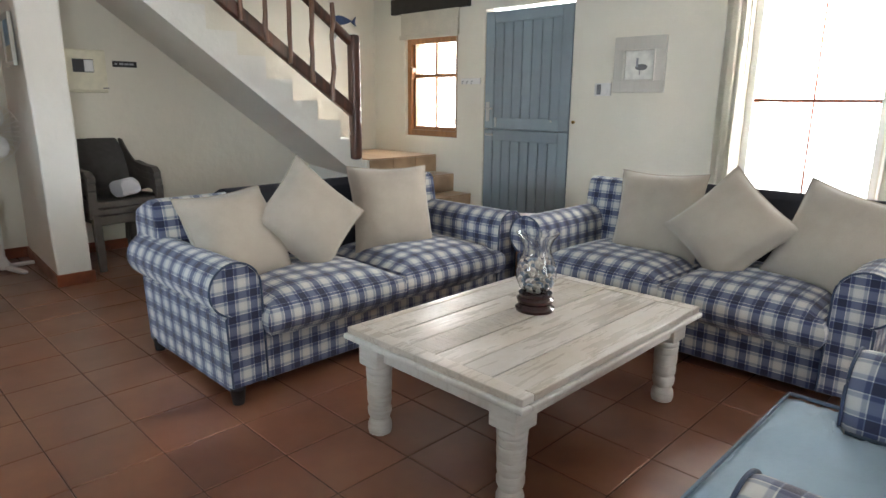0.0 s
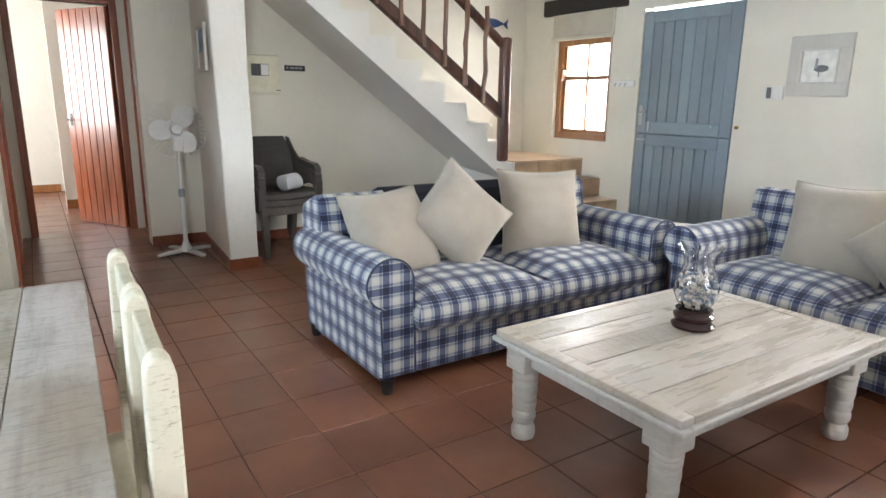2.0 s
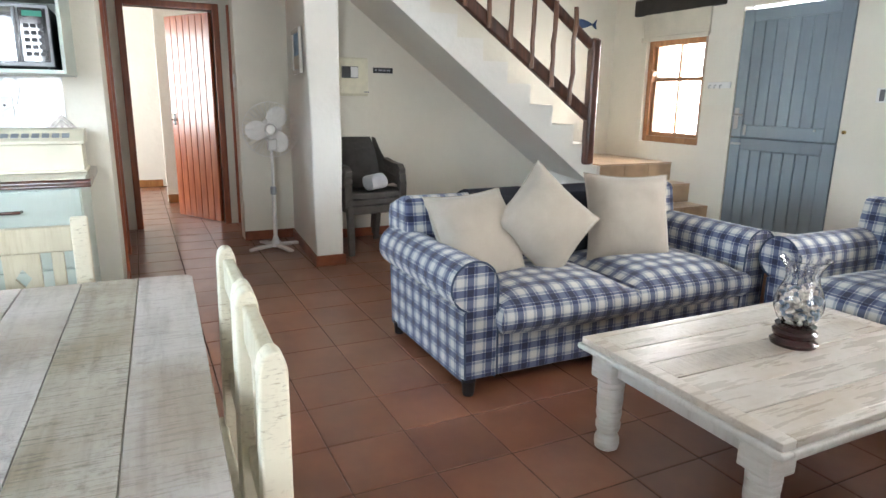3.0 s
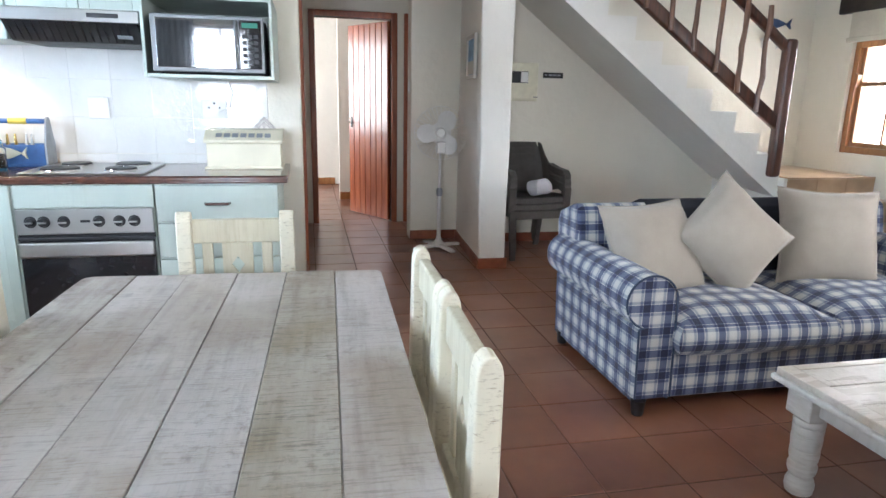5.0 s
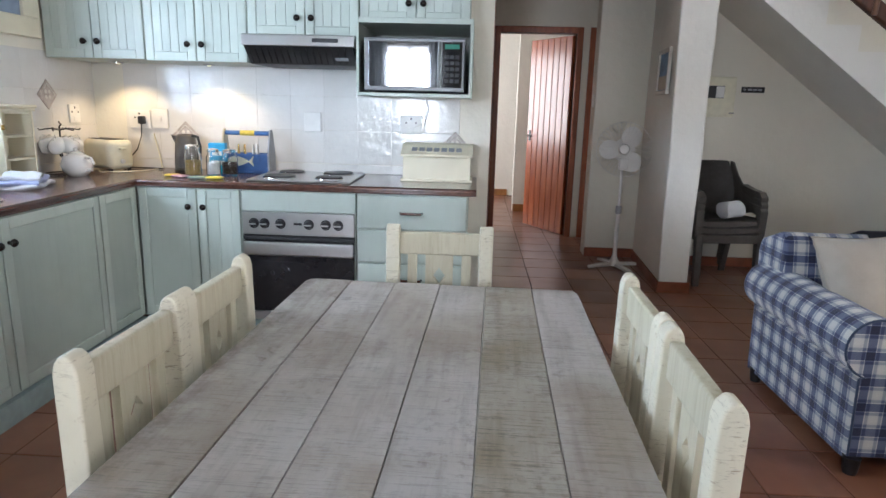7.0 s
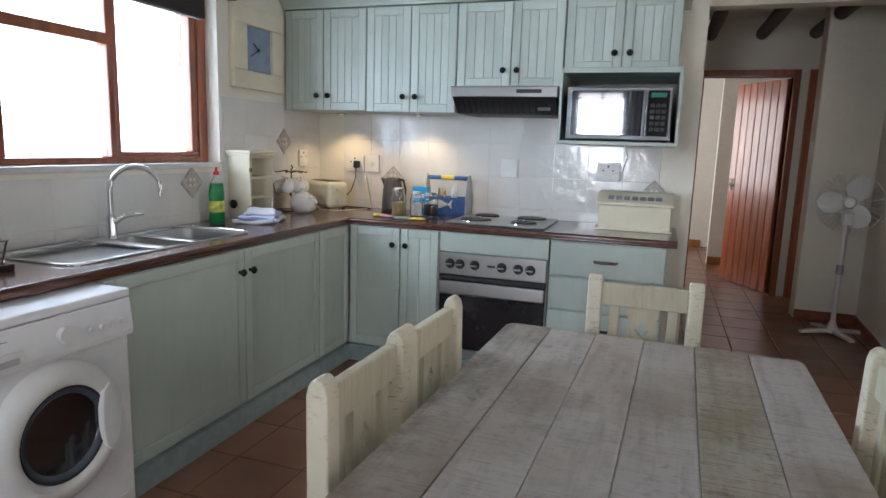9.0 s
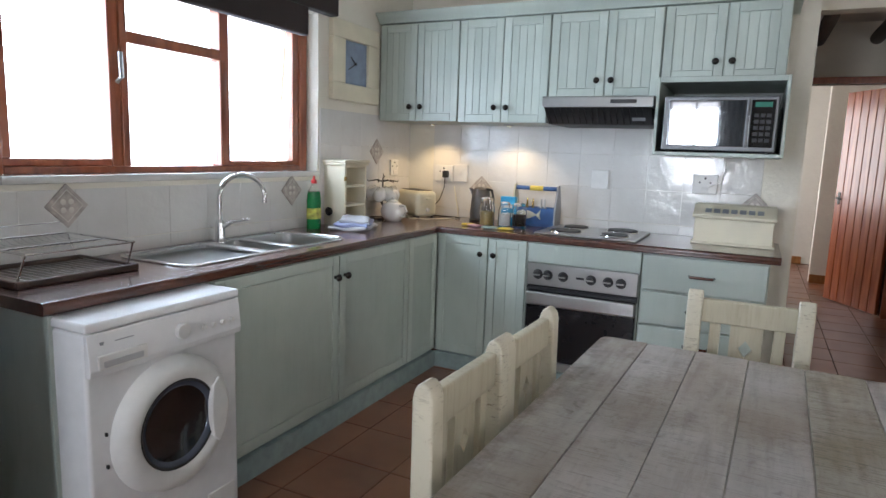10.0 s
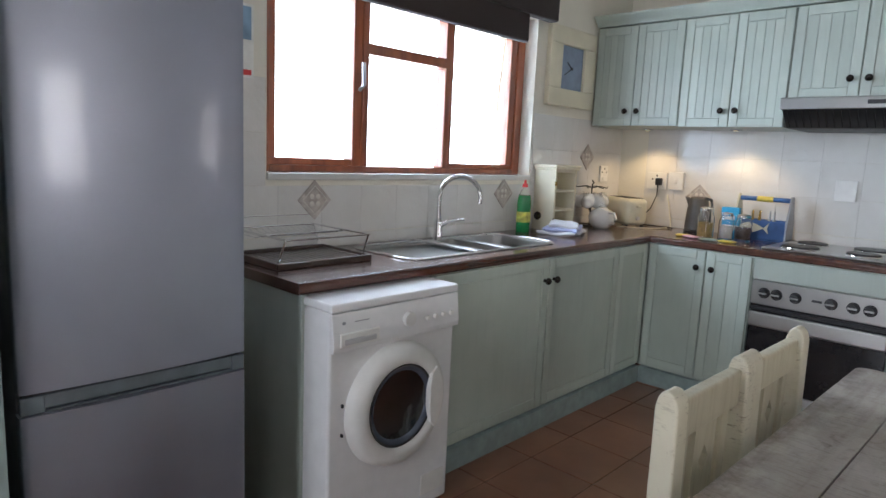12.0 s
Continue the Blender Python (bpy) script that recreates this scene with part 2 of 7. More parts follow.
def fabric(name, col, fine=500, sheen=0.2, wrinkle=0.4):
    n = Nodes(name)
    v = n.coords()
    big = n.noise(v, 5, 4)
    th = n.noise(v, fine, 2)
    c = n.ramp(big, ((0.3, tuple(x * 0.84 for x in col)), (0.7, col)))
    c = n.mix(0.35, c, n.ramp(th, ((0.3, 0.4), (0.7, 1.0))), 'MULTIPLY')
    n.put("Base Color", c)
    n.put("Roughness", 0.9)
    n.put("Sheen Weight", sheen)
    n.bump(n.math('ADD', n.noise(v, 13, 3), n.math('MULTIPLY', th, 0.25)), wrinkle, 0.008)
    return n.mat


def glass(name, tint=(1, 1, 1), rough=0.0, ior=1.45):
    n = Nodes(name)
    n.put("Base Color", rgba(tint))
    n.put("Roughness", rough)
    n.put("IOR", ior)
    n.put("Transmission Weight", 1.0)
    return n.mat


def glowing(name, col, strength):
    n = Nodes(name)
    n.put("Base Color", rgba((0, 0, 0)))
    n.put("Emission Color", rgba(col))
    n.put("Emission Strength", strength)
    return n.mat


def branch_wood(name, dark, light, rough=0.35):
    return varnished(name, dark, light, 'Z', rough, 0.4)


M = {
    "plaster": plaster("cream_plaster", (0.77, 0.73, 0.625)),
    "white_plaster": plaster("white_plaster", (0.82, 0.795, 0.73)),
    "ceiling": plaster("white_ceiling", (0.80, 0.78, 0.73), 0.15),
    "floor_tile": terracotta("terracotta_tile"),
    "grout": simple("dark_grout", (0.085, 0.048, 0.034), 0.9, vary=0.3, scale=40, bump=0.4),
    "skirting": simple("terracotta_skirting", (0.24, 0.075, 0.035), 0.38, vary=0.25, scale=9, bump=0.15),
    "plaid": plaid("blue_white_check_cloth"),
    "linen": fabric("beige_linen", (0.41, 0.355, 0.295)),
    "navy": fabric("navy_velvet", (0.006, 0.006, 0.013), 700, 0.0, 0.25),
    "pale_blue": fabric("pale_blue_cotton", (0.30, 0.42, 0.52), 600, 0.15, 0.7),
    "piping": fabric("dark_piping", (0.03, 0.05, 0.10)),
    "seat_piping": fabric("slate_blue_piping", (0.09, 0.13, 0.19)),
    "black_wood": simple("black_stained_wood", (0.012, 0.010, 0.010), 0.4),
    "whitewash_y": limewashed("whitewashed_coffee_table", (0.60, 0.555, 0.505), (0.26, 0.19, 0.13), 'Y', 0.10, 0.28, 0.45, 0.11, False, (0.78, 0.71, 0.62)),
    "whitewash_sawn": limewashed("sawn_whitewashed_plank", (0.58, 0.54, 0.49), (0.24, 0.18, 0.12), 'Y', 0.5, 0.32, 0.35, 0.15, True, (0.78, 0.71, 0.62)),
    "whitewash_x": limewashed("whitewashed_dining_table", (0.50, 0.458, 0.425), (0.15, 0.115, 0.085), 'X', 0.4, 0.42, 0.16, 0.25, True, (0.60, 0.52, 0.43), 0.6),
    "whitewash_grubby": limewashed("grubby_whitewashed_plank", (0.43, 0.385, 0.345), (0.13, 0.095, 0.065), 'X', 0.42, 0.45, 0.12, 0.28, True, (0.56, 0.47, 0.37), 0.9, (-0.66, -0.55)),
    "whitewash_stained": limewashed("sawn_stained_plank", (0.42, 0.375, 0.315), (0.10, 0.075, 0.045), 'X', 0.65, 0.5, 0.1, 0.28, True, (0.60, 0.52, 0.38), 0.6),
    "whitewash_leg": painted_wood("chalky_white_paint", (0.72, 0.69, 0.64), (0.36, 0.28, 0.21), 0.4, 'Z', 0.55, 30),
    "cream_paint": painted_wood("chipped_cream_paint", (0.66, 0.605, 0.445), (0.36, 0.28, 0.16), 0.6, 'Z', 0.5, 30, 0.0, 0.12),
    "cream_worn": cracked_paint("cracked_cream_paint", (0.68, 0.63, 0.49), (0.20, 0.15, 0.09)),
    "white_worn": painted_wood("cracked_white_paint", (0.68, 0.65, 0.60), (0.36, 0.30, 0.23), 0.6, 'H', 0.5, 60, 0.0, 0.5),
    "cream_smooth": simple("smooth_cream_paint", (0.71, 0.655, 0.50), 0.5, vary=0.06, scale=7),
    "blue_paint": painted_wood("grey_blue_door_paint", (0.285, 0.345, 0.39), (0.23, 0.285, 0.33), 0.3, 'Z', 0.38, 30, 0.2, 0.25),
    "sage": painted_wood("sage_green_paint", (0.49, 0.55, 0.485), (0.45, 0.51, 0.445), 0.2, 'Z', 0.4, 12, 0.15, 0.08),
    "plinth": simple("grey_green_plinth", (0.24, 0.30, 0.29), 0.5),
    "counter": varnished("red_brown_counter", (0.050, 0.015, 0.009), (0.095, 0.031, 0.017), 'X', 0.24, 0.7, 0.0),
    "red_wood": varnished("red_varnished_boards", (0.31, 0.065, 0.020), (0.49, 0.14, 0.048), 'Z', 0.34, 0.4),
    "red_frame": varnished("red_brown_frame", (0.23, 0.055, 0.021), (0.41, 0.116, 0.044), 'Z', 0.32, 0.5),
    "oak": varnished("orange_oak_frame", (0.26, 0.105, 0.03), (0.42, 0.19, 0.065), 'Z', 0.35, 0.5),
    "rail_wood": branch_wood("dark_pole_wood", (0.045, 0.016, 0.009), (0.13, 0.042, 0.022)),
    "stick_wood": branch_wood("brown_branch_wood", (0.10, 0.04, 0.02), (0.26, 0.12, 0.06)),
    "beam": simple("black_brown_beam", (0.02, 0.014, 0.011), 0.55, vary=0.4, scale=9, bump=0.4),
    "tray_wood": varnished("dark_tray_wood", (0.022, 0.012, 0.009), (0.075, 0.038, 0.024), 'X', 0.3, 0.4),
    "step_tile": simple("beige_step_tile", (0.40, 0.27, 0.165), 0.35, vary=0.18, scale=6, bump=0.08),
    "steel": simple("brushed_steel", (0.50, 0.50, 0.49), 0.3, 1.0, 0.04, 6),
    "dull_silver": simple("dull_silver_plastic", (0.15, 0.155, 0.16), 0.38, 0.5, 0.04, 6),
    "chrome": simple("chrome", (0.75, 0.75, 0.76), 0.08, 1.0, 0.03),
    "dark_steel": simple("dark_grille", (0.03, 0.03, 0.032), 0.45, 0.4),
    "black_glass": simple("black_oven_glass", (0.014, 0.013, 0.014), 0.07, 0.0, 0.05),
    "drum_inner": simple("dark_drum_glass", (0.010, 0.010, 0.012), 0.12, 0.0, 0.6, 12, Coat_Weight=1.0, Coat_Roughness=0.05),
    "drum_grey": simple("dark_blue_grey_rim", (0.10, 0.115, 0.15), 0.14, 0.3, 0.1),
    "mirror_glass": simple("mirrored_oven_window", (0.30, 0.31, 0.32), 0.04, 0.9, 0.03),
    "enamel": simple("white_enamel", (0.80, 0.80, 0.80), 0.25, vary=0.03),
    "fridge": simple("silver_grey_door_finish", (0.275, 0.295, 0.36), 0.34, 0.35, 0.04, 5, Coat_Weight=0.5, Coat_Roughness=0.08),
    "dark_grip": simple("blue_grey_grip_plastic", (0.15, 0.185, 0.21), 0.4, 0.2),
    "fridge_trim": simple("grey_trim", (0.30, 0.31, 0.33), 0.4, 0.2),
    "grip_grey": simple("pale_grey_plastic", (0.48, 0.48, 0.49), 0.4, vary=0.05),
    "grey_plastic": simple("dark_grey_plastic", (0.085, 0.074, 0.064), 0.45, vary=0.15, bump=0.05),
    "white_plastic": simple("white_plastic", (0.74, 0.73, 0.70), 0.4, vary=0.04),
    "cream_plastic": simple("cream_plastic", (0.72, 0.68, 0.52), 0.35, vary=0.06),
    "black": simple("black_plastic", (0.012, 0.012, 0.013), 0.35),
    "knob": simple("dark_bronze_knob", (0.03, 0.025, 0.022), 0.25, 0.7),
    "brass": simple("brass", (0.55, 0.38, 0.13), 0.25, 1.0),
    "wall_tile": None,
    "decor": simple("taupe_decor_tile", (0.42, 0.37, 0.33), 0.35, vary=0.25, scale=30),
    "decor_line": simple("pale_decor_line", (0.62, 0.58, 0.52), 0.4),
    "curtain": fabric("white_curtain", (0.80, 0.78, 0.70), 300, 0.1, 0.2),
    # grey cloth with the shade of being lit from behind in its colour
    "backlit_curtain": fabric("backlit_grey_cloth", (0.16, 0.18, 0.21), 300, 0.1, 0.2),
    "blind": fabric("cream_blind", (0.66, 0.60, 0.48), 300, 0.1, 0.15),
    "dark_blind": fabric("dark_brown_blind", (0.035, 0.022, 0.020), 300, 0.1, 0.15),
    "glass": glass("clear_glass"),
    "pane": glass("window_glass", (1, 1, 1), 0.0, 1.12),
    "outside": glowing("bright_outdoors", (1.0, 0.985, 0.96), 5.0),
    "mahogany": simple("dark_mahogany", (0.022, 0.005, 0.005), 0.2, vary=0.3, Coat_Weight=0.25),
    "shell": simple("pale_shells", (0.68, 0.62, 0.56), 0.45, vary=0.3, scale=60),
    "shell_blue": simple("blue_grey_shells", (0.28, 0.33, 0.42), 0.45, vary=0.3, scale=60),
    "paper": simple("off_white_paper", (0.76, 0.75, 0.70), 0.8),
    "lime_frame": painted_wood("limed_picture_wood", (0.72, 0.69, 0.62), (0.56, 0.52, 0.46), 0.2, 'Z', 0.6, 40),
    "grey_print": simple("grey_print", (0.16, 0.16, 0.17), 0.8),
    "clock_blue": simple("slate_blue_face", (0.24, 0.30, 0.40), 0.6),
    "blue_wood": simple("cobalt_blue_paint", (0.035, 0.11, 0.30), 0.5, vary=0.2),
    "fish_blue": simple("dark_blue_paint", (0.02, 0.05, 0.14), 0.5, vary=0.25),
    "yellow": simple("yellow_wrap", (0.62, 0.48, 0.06), 0.5),
    "cyan": simple("bright_blue_box", (0.02, 0.36, 0.62), 0.5),
    "pink": simple("pink_sachet", (0.65, 0.36, 0.42), 0.5),
    "grey_green": simple("grey_green_sachet", (0.25, 0.33, 0.30), 0.5),
    "lime": simple("lime_label", (0.50, 0.55, 0.10), 0.5, vary=0.5, scale=30),
    "green_liquid": simple("green_liquid", (0.02, 0.30, 0.09), 0.15, vary=0.1),
    "clear_plastic": glass("clear_plastic", (0.9, 0.97, 0.92), 0.05, 1.1),
    "red": simple("red_cap", (0.55, 0.03, 0.03), 0.4),
    "coffee": simple("dark_granules", (0.04, 0.018, 0.01), 0.8, vary=0.5, scale=200),
    "sugar": simple("white_sugar", (0.80, 0.79, 0.76), 0.8),
    "tea": simple("straw_brown_tea", (0.36, 0.25, 0.08), 0.8, vary=0.4, scale=90),
    "towel": fabric("pale_blue_towel", (0.44, 0.50, 0.78), 700, 0.3, 0.7),
    "towel_white": fabric("white_towel", (0.75, 0.76, 0.80), 700, 0.3, 0.7),
    "porcelain": simple("white_porcelain", (0.78, 0.77, 0.74), 0.15, vary=0.03, Coat_Weight=0.5),
    "display": glowing("green_display", (0.02, 0.35, 0.22), 0.5),
    "lamp_glow": glowing("warm_lamp", (1.0, 0.80, 0.45), 3.0),
    "photo_blue": simple("blue_print", (0.22, 0.34, 0.48), 0.7, vary=0.4, scale=10),
    "grass_out": simple("dry_grass", (0.20, 0.19, 0.07), 0.95, vary=0.4, scale=0.6),
}


def tile_glaze():
    n = Nodes("white_glazed_tile")
    pos = n.add("ShaderNodeNewGeometry").outputs["Position"]
    c = n.ramp(n.noise(pos, 3, 4), ((0.3, (0.68, 0.66, 0.62)), (0.7, (0.76, 0.745, 0.71))))
    c = n.mix(1.0, c, n.ramp(n.random(), ((0.0, 0.94), (1.0, 1.0))), 'MULTIPLY')
    n.put("Base Color", c)
    n.put("Roughness", 0.09)
    n.put("Coat Weight", 0.5)
    n.put("Coat Roughness", 0.06)
    n.bump(n.noise(pos, 11, 3), 0.45, 0.012)
    return n.mat


M["wall_tile"] = tile_glaze()

# ---- mesh helpers ----


def finish(bm, smooth=True, angle=50):
    bmesh.ops.recalc_face_normals(bm, faces=bm.faces)
    me = bpy.data.meshes.new("mesh")
    bm.to_mesh(me)
    bm.free()
    if smooth:
        me.polygons.foreach_set("use_smooth", [True] * len(me.polygons))
        weighted_normals(me, math.cos(radians(angle)))
    return me


def weighted_normals(me, limit):
    """Large faces keep flat shading and their rounded edges blend into them."""
    fn = [p.normal.copy() for p in me.polygons]
    fa = [p.area for p in me.polygons]
    round_ = [[] for _ in me.vertices]
    for p in me.polygons:
        for v in p.vertices:
            round_[v].append(p.index)
    out = []
    for p in me.polygons:
        n = fn[p.index]
        for v in p.vertices:
            s = Vector((0, 0, 0))
            for q in round_[v]:
                if fn[q].dot(n) > limit:
                    s += fn[q] * fa[q]
            out.append(s.normalized() if s.length > 0 else n)
    me.normals_split_custom_set(out)


def box_uv(bm):
    """Cloth UVs in metres by each face's main direction."""
    lay = bm.loops.layers.uv.verify()
    bm.normal_update()
    for f in bm.faces:
        n = f.normal
        a = max(range(3), key=lambda i: abs(n[i]))
        i, j = ((1, 2), (0, 2), (0, 1))[a]
        for lp in f.loops:
            lp[lay].uv = (lp.vert.co[i], lp.vert.co[j])


def part(name, bm, material, parent=None, label="", m=None, smooth=True):
    me = finish(bm, smooth)
    me.materials.append(M[material])
    ob = new(name, me)
    if parent:
        ob.parent = parent
    if m is not None:
        ob.matrix_basis = m
    if label:
        tagged(ob, label)
    return ob


def thing(name, m, label, category, group="", kind=""):
    ob = new(name)
    ob.matrix_basis = m
    ob.empty_display_size = 0.1
    return tagged(ob, label, category, group, kind)


def cuboid(x0, x1, y0, y1, z0, z1, bevel=0.0, segs=2, bm=None):
    """A box, its edges rounded; several can be joined into one mesh."""
    b = bmesh.new()
    bmesh.ops.create_cube(b, size=1)
    for v in b.verts:
        v.co = ((x0 + x1) / 2 + v.co.x * (x1 - x0), (y0 + y1) / 2 + v.co.y * (y1 - y0), (z0 + z1) / 2 + v.co.z * (z1 - z0))
    if bevel:
        bmesh.ops.bevel(b, geom=b.edges[:], offset=bevel, segments=segs, profile=0.5, affect='EDGES')
    return join(bm, b)


def join(bm, b):
    if bm is None:
        return b
    me = bpy.data.meshes.new("tmp")
    b.to_mesh(me)
    b.free()
    bm.from_mesh(me)
    bpy.data.meshes.remove(me)
    return bm


def moved(b, m):
    bmesh.ops.transform(b, matrix=m, verts=b.verts)
    return b


def lathe(profile, segs=24, bm=None, caps=True):
    """Turned form from (radius, height) pairs."""
    b = bmesh.new()
    rings = []
    for r, z in profile:
        if r < 1e-5:
            rings.append([b.verts.new((0, 0, z))])
        else:
            rings.append([b.verts.new((r * math.cos(a), r * math.sin(a), z)) for a in [2 * math.pi * i / segs for i in range(segs)]])
    for a, c in zip(rings, rings[1:]):
        for i in range(segs):
            j = (i + 1) % segs
            q = [a[i % len(a)], a[j % len(a)], c[j % len(c)], c[i % len(c)]]
            q = list(dict.fromkeys(q))
            if len(q) > 2:
                b.faces.new(q)
    for ring in (rings[0], rings[-1]):
        if caps and len(ring) > 2:
            b.faces.new(ring)
    return join(bm, b)


def tube(points, r, segs=8, bm=None, taper=None):
    """A round bar along points."""
    b = bmesh.new()
    pts = [Vector(p) for p in points]
    rings = []
    for i, p in enumerate(pts):
        d = (pts[min(i + 1, len(pts) - 1)] - pts[max(i - 1, 0)]).normalized()
        up = Vector((0, 0, 1)) if abs(d.z) < 0.9 else Vector((1, 0, 0))
        u = d.cross(up).normalized()
        w = d.cross(u)
        rr = r if taper is None else taper[i]
        rings.append([b.verts.new(p + rr * (u * math.cos(a) + w * math.sin(a))) for a in [2 * math.pi * k / segs for k in range(segs)]])
    for a, c in zip(rings, rings[1:]):
        for i in range(segs):
            j = (i + 1) % segs
            b.faces.new((a[i], a[j], c[j], c[i]))
    b.faces.new(rings[0])
    b.faces.new(rings[-1])
    return join(bm, b)


def prism(outline, d0, d1, axis='x', bm=None, bevel=0.0):
    """A flat outline pushed along an axis. The outline's pairs are (y, z), (x, z) or (x, y)."""
    b = bmesh.new()

    def at(p, d):
        return {'x': (d, p[0], p[1]), 'y': (p[0], d, p[1]), 'z': (p[0], p[1], d)}[axis]
    lo = [b.verts.new(at(p, d0)) for p in outline]
    hi = [b.verts.new(at(p, d1)) for p in outline]
    n = len(outline)
    b.faces.new(lo)
    b.faces.new(hi)
    for i in range(n):
        b.faces.new((lo[i], lo[(i + 1) % n], hi[(i + 1) % n], hi[i]))
    if bevel:
        bmesh.ops.recalc_face_normals(b, faces=b.faces)
        bmesh.ops.bevel(b, geom=b.edges[:], offset=bevel, segments=2, profile=0.5, affect='EDGES')
    return join(bm, b)


def wall_with_holes(u0, u1, z0, z1, holes, axis, d0, d1):
    """A thick wall as one mesh: grid cells round the openings. axis 'x': the wall runs along x and is thick in y."""
    us = sorted({u0, u1, *[h[0] for h in holes], *[h[1] for h in holes]})
    zs = sorted({z0, z1, *[h[2] for h in holes], *[h[3] for h in holes]})
    us = [u for u in us if u0 <= u <= u1]
    zs = [z for z in zs if z0 <= z <= z1]
    b = bmesh.new()
    verts = {}

    def V(u, z, d):
        k = (round(u, 5), round(z, 5), round(d, 5))
        if k not in verts:
            verts[k] = b.verts.new((u, d, z) if axis == 'x' else (d, u, z))
        return verts[k]

    def solid(i, j):
        if not (0 <= i < len(us) - 1 and 0 <= j < len(zs) - 1):
            return False
        cu, cz = (us[i] + us[i + 1]) / 2, (zs[j] + zs[j + 1]) / 2
        return not any(h[0] < cu < h[1] and h[2] < cz < h[3] for h in holes)
    for i in range(len(us) - 1):
        for j in range(len(zs) - 1):
            if not solid(i, j):
                continue
            a, c, e, g = us[i], us[i + 1], zs[j], zs[j + 1]
            for d in (d0, d1):
                b.faces.new((V(a, e, d), V(c, e, d), V(c, g, d), V(a, g, d)))
            for di, dj, p, q in ((-1, 0, (a, e), (a, g)), (1, 0, (c, e), (c, g)), (0, -1, (a, e), (c, e)), (0, 1, (a, g), (c, g))):
                if not solid(i + di, j + dj):
                    b.faces.new((V(*p, d0), V(*q, d0), V(*q, d1), V(*p, d1)))
    return b


def structure(name, bm, material, label, category):
    return tagged(part(name, bm, material, smooth=False), label, category, kind="structure")


# ---- structure ----
WX, EX, SY, NY, TOP = -5.45, 2.6, -2.59, 4.89, 2.62   # inner faces of the room
KX = -3.88                                            # kitchen back wall
floor = structure("floor", cuboid(-10, 3.0, -2.9, 5.2, -0.2, -0.004), "grout", "dark grout bed under terracotta floor tiles", "floor")
wall_n = structure("wall_north", wall_with_holes(WX - 0.3, EX + 0.3, 0, 4.2, [(-4.945, -4.165, 0.90, 1.9), (-1.42, -0.56, 0.62, 2.12), (-3.812, -2.832, 0, 2.1)], 'x', NY, NY + 0.28), "plaster", "rough cream plastered wall with door and windows", "wall")
wall_s = structure("wall_south", wall_with_holes(KX - 0.3, EX + 0.3, 0, TOP, [(-2.79, -1.03, 1.203, 2.12)], 'x', SY - 0.28, SY), "plaster", "cream plastered kitchen wall with wide window", "wall")
wall_e = structure("wall_east", wall_with_holes(SY, NY, 0, TOP, [(-1.49, -0.76, 0.9, 2.25), (1.3, 3.1, 0.05, 2.1)], 'y', EX, EX + 0.28), "plaster", "cream plastered wall with window and an added fill-light opening", "wall")
wall_k = structure("wall_kitchen", cuboid(KX - 0.72, KX, SY, -0.03, 0, TOP), "plaster", "cream plastered wall behind the kitchen units", "wall")
wall_c = structure("wall_corridor_left", wall_with_holes(-6.55, KX - 0.72, 0, TOP, [(-5.5, -4.68, 0, 2.08)], 'x', -0.23, -0.03), "plaster", "cream plastered corridor wall with a door", "wall")
wall_w = structure("wall_west", wall_with_holes(1.54, NY, 0, 4.2, [], 'y', WX - 0.25, WX), "plaster", "cream plastered wall under the stairs", "wall")
wall_f = structure("wall_corridor_right", cuboid(-5.85, -5.66, 0.933, 1.54, 0, TOP, 0.012), "plaster", "cream plastered wall end beside the corridor", "wall")
# the pier leans a little and runs slightly askew
pier = prism([(-4.515, 1.31), (-4.515, 1.525), (-5.658, 1.545), (-5.658, 1.385)], 0, 2.9, 'z')
for v in pier.verts:
    if v.co.z > 1 and v.co.x > -5 and v.co.y < 1.4:
        v.co.y -= 0.06
bmesh.ops.recalc_face_normals(pier, faces=pier.faces)
bmesh.ops.subdivide_edges(pier, edges=[e for e in pier.edges if abs(e.verts[0].co.z - e.verts[1].co.z) > 1], cuts=5)
for v in pier.verts:
    if 0.1 < v.co.z < 2.8 and v.co.x > -5:
        v.co.y += 0.006 * math.sin(5.1 * v.co.z + 2 * v.co.y)
        v.co.x += 0.005 * math.sin(4.3 * v.co.z + 1.0)
bmesh.ops.bevel(pier, geom=[e for e in pier.edges if abs(e.verts[0].co.z - e.verts[1].co.z) > 0.2], offset=0.016, segments=3, profile=0.5, affect='EDGES')
wall_p = structure("wall_pillar", pier, "white_plaster", "white plastered pier wall holding up the stairs", "wall")
wall_h = structure("wall_hall_end", wall_with_holes(-0.23, 2.1, 0, TOP, [(0.1, 0.87, 0, 2.09), (1.07, 1.79, 0, 2.09)], 'y', -6.68, -6.55), "plaster", "cream plastered wall with two doors at the corridor end", "wall")
structure("wall_passage", cuboid(-6.55, WX - 0.25, 2.0, 2.1, 0, TOP), "plaster", "cream plastered wall closing the side passage", "wall")
structure("ceiling_passage", cuboid(-6.68, WX - 0.25, 1.545, 2.1, TOP, TOP + 0.15), "ceiling", "white ceiling over the side passage", "ceiling")
lintel = structure("wall_lintel", cuboid(-4.75, -4.6, 0.0, 1.33, 2.34, TOP), "plaster", "cream plastered bulkhead over the corridor", "wall")
lintel2 = structure("wall_lintel_stairs", cuboid(WX, -4.6, 1.33, 1.54, 2.9, 4.2), "plaster", "plastered wall above the stairs", "wall")
structure("ceiling", cuboid(-4.5, EX + 0.3, SY - 0.3, NY, TOP, TOP + 0.15), "ceiling", "white boarded ceiling", "ceiling")
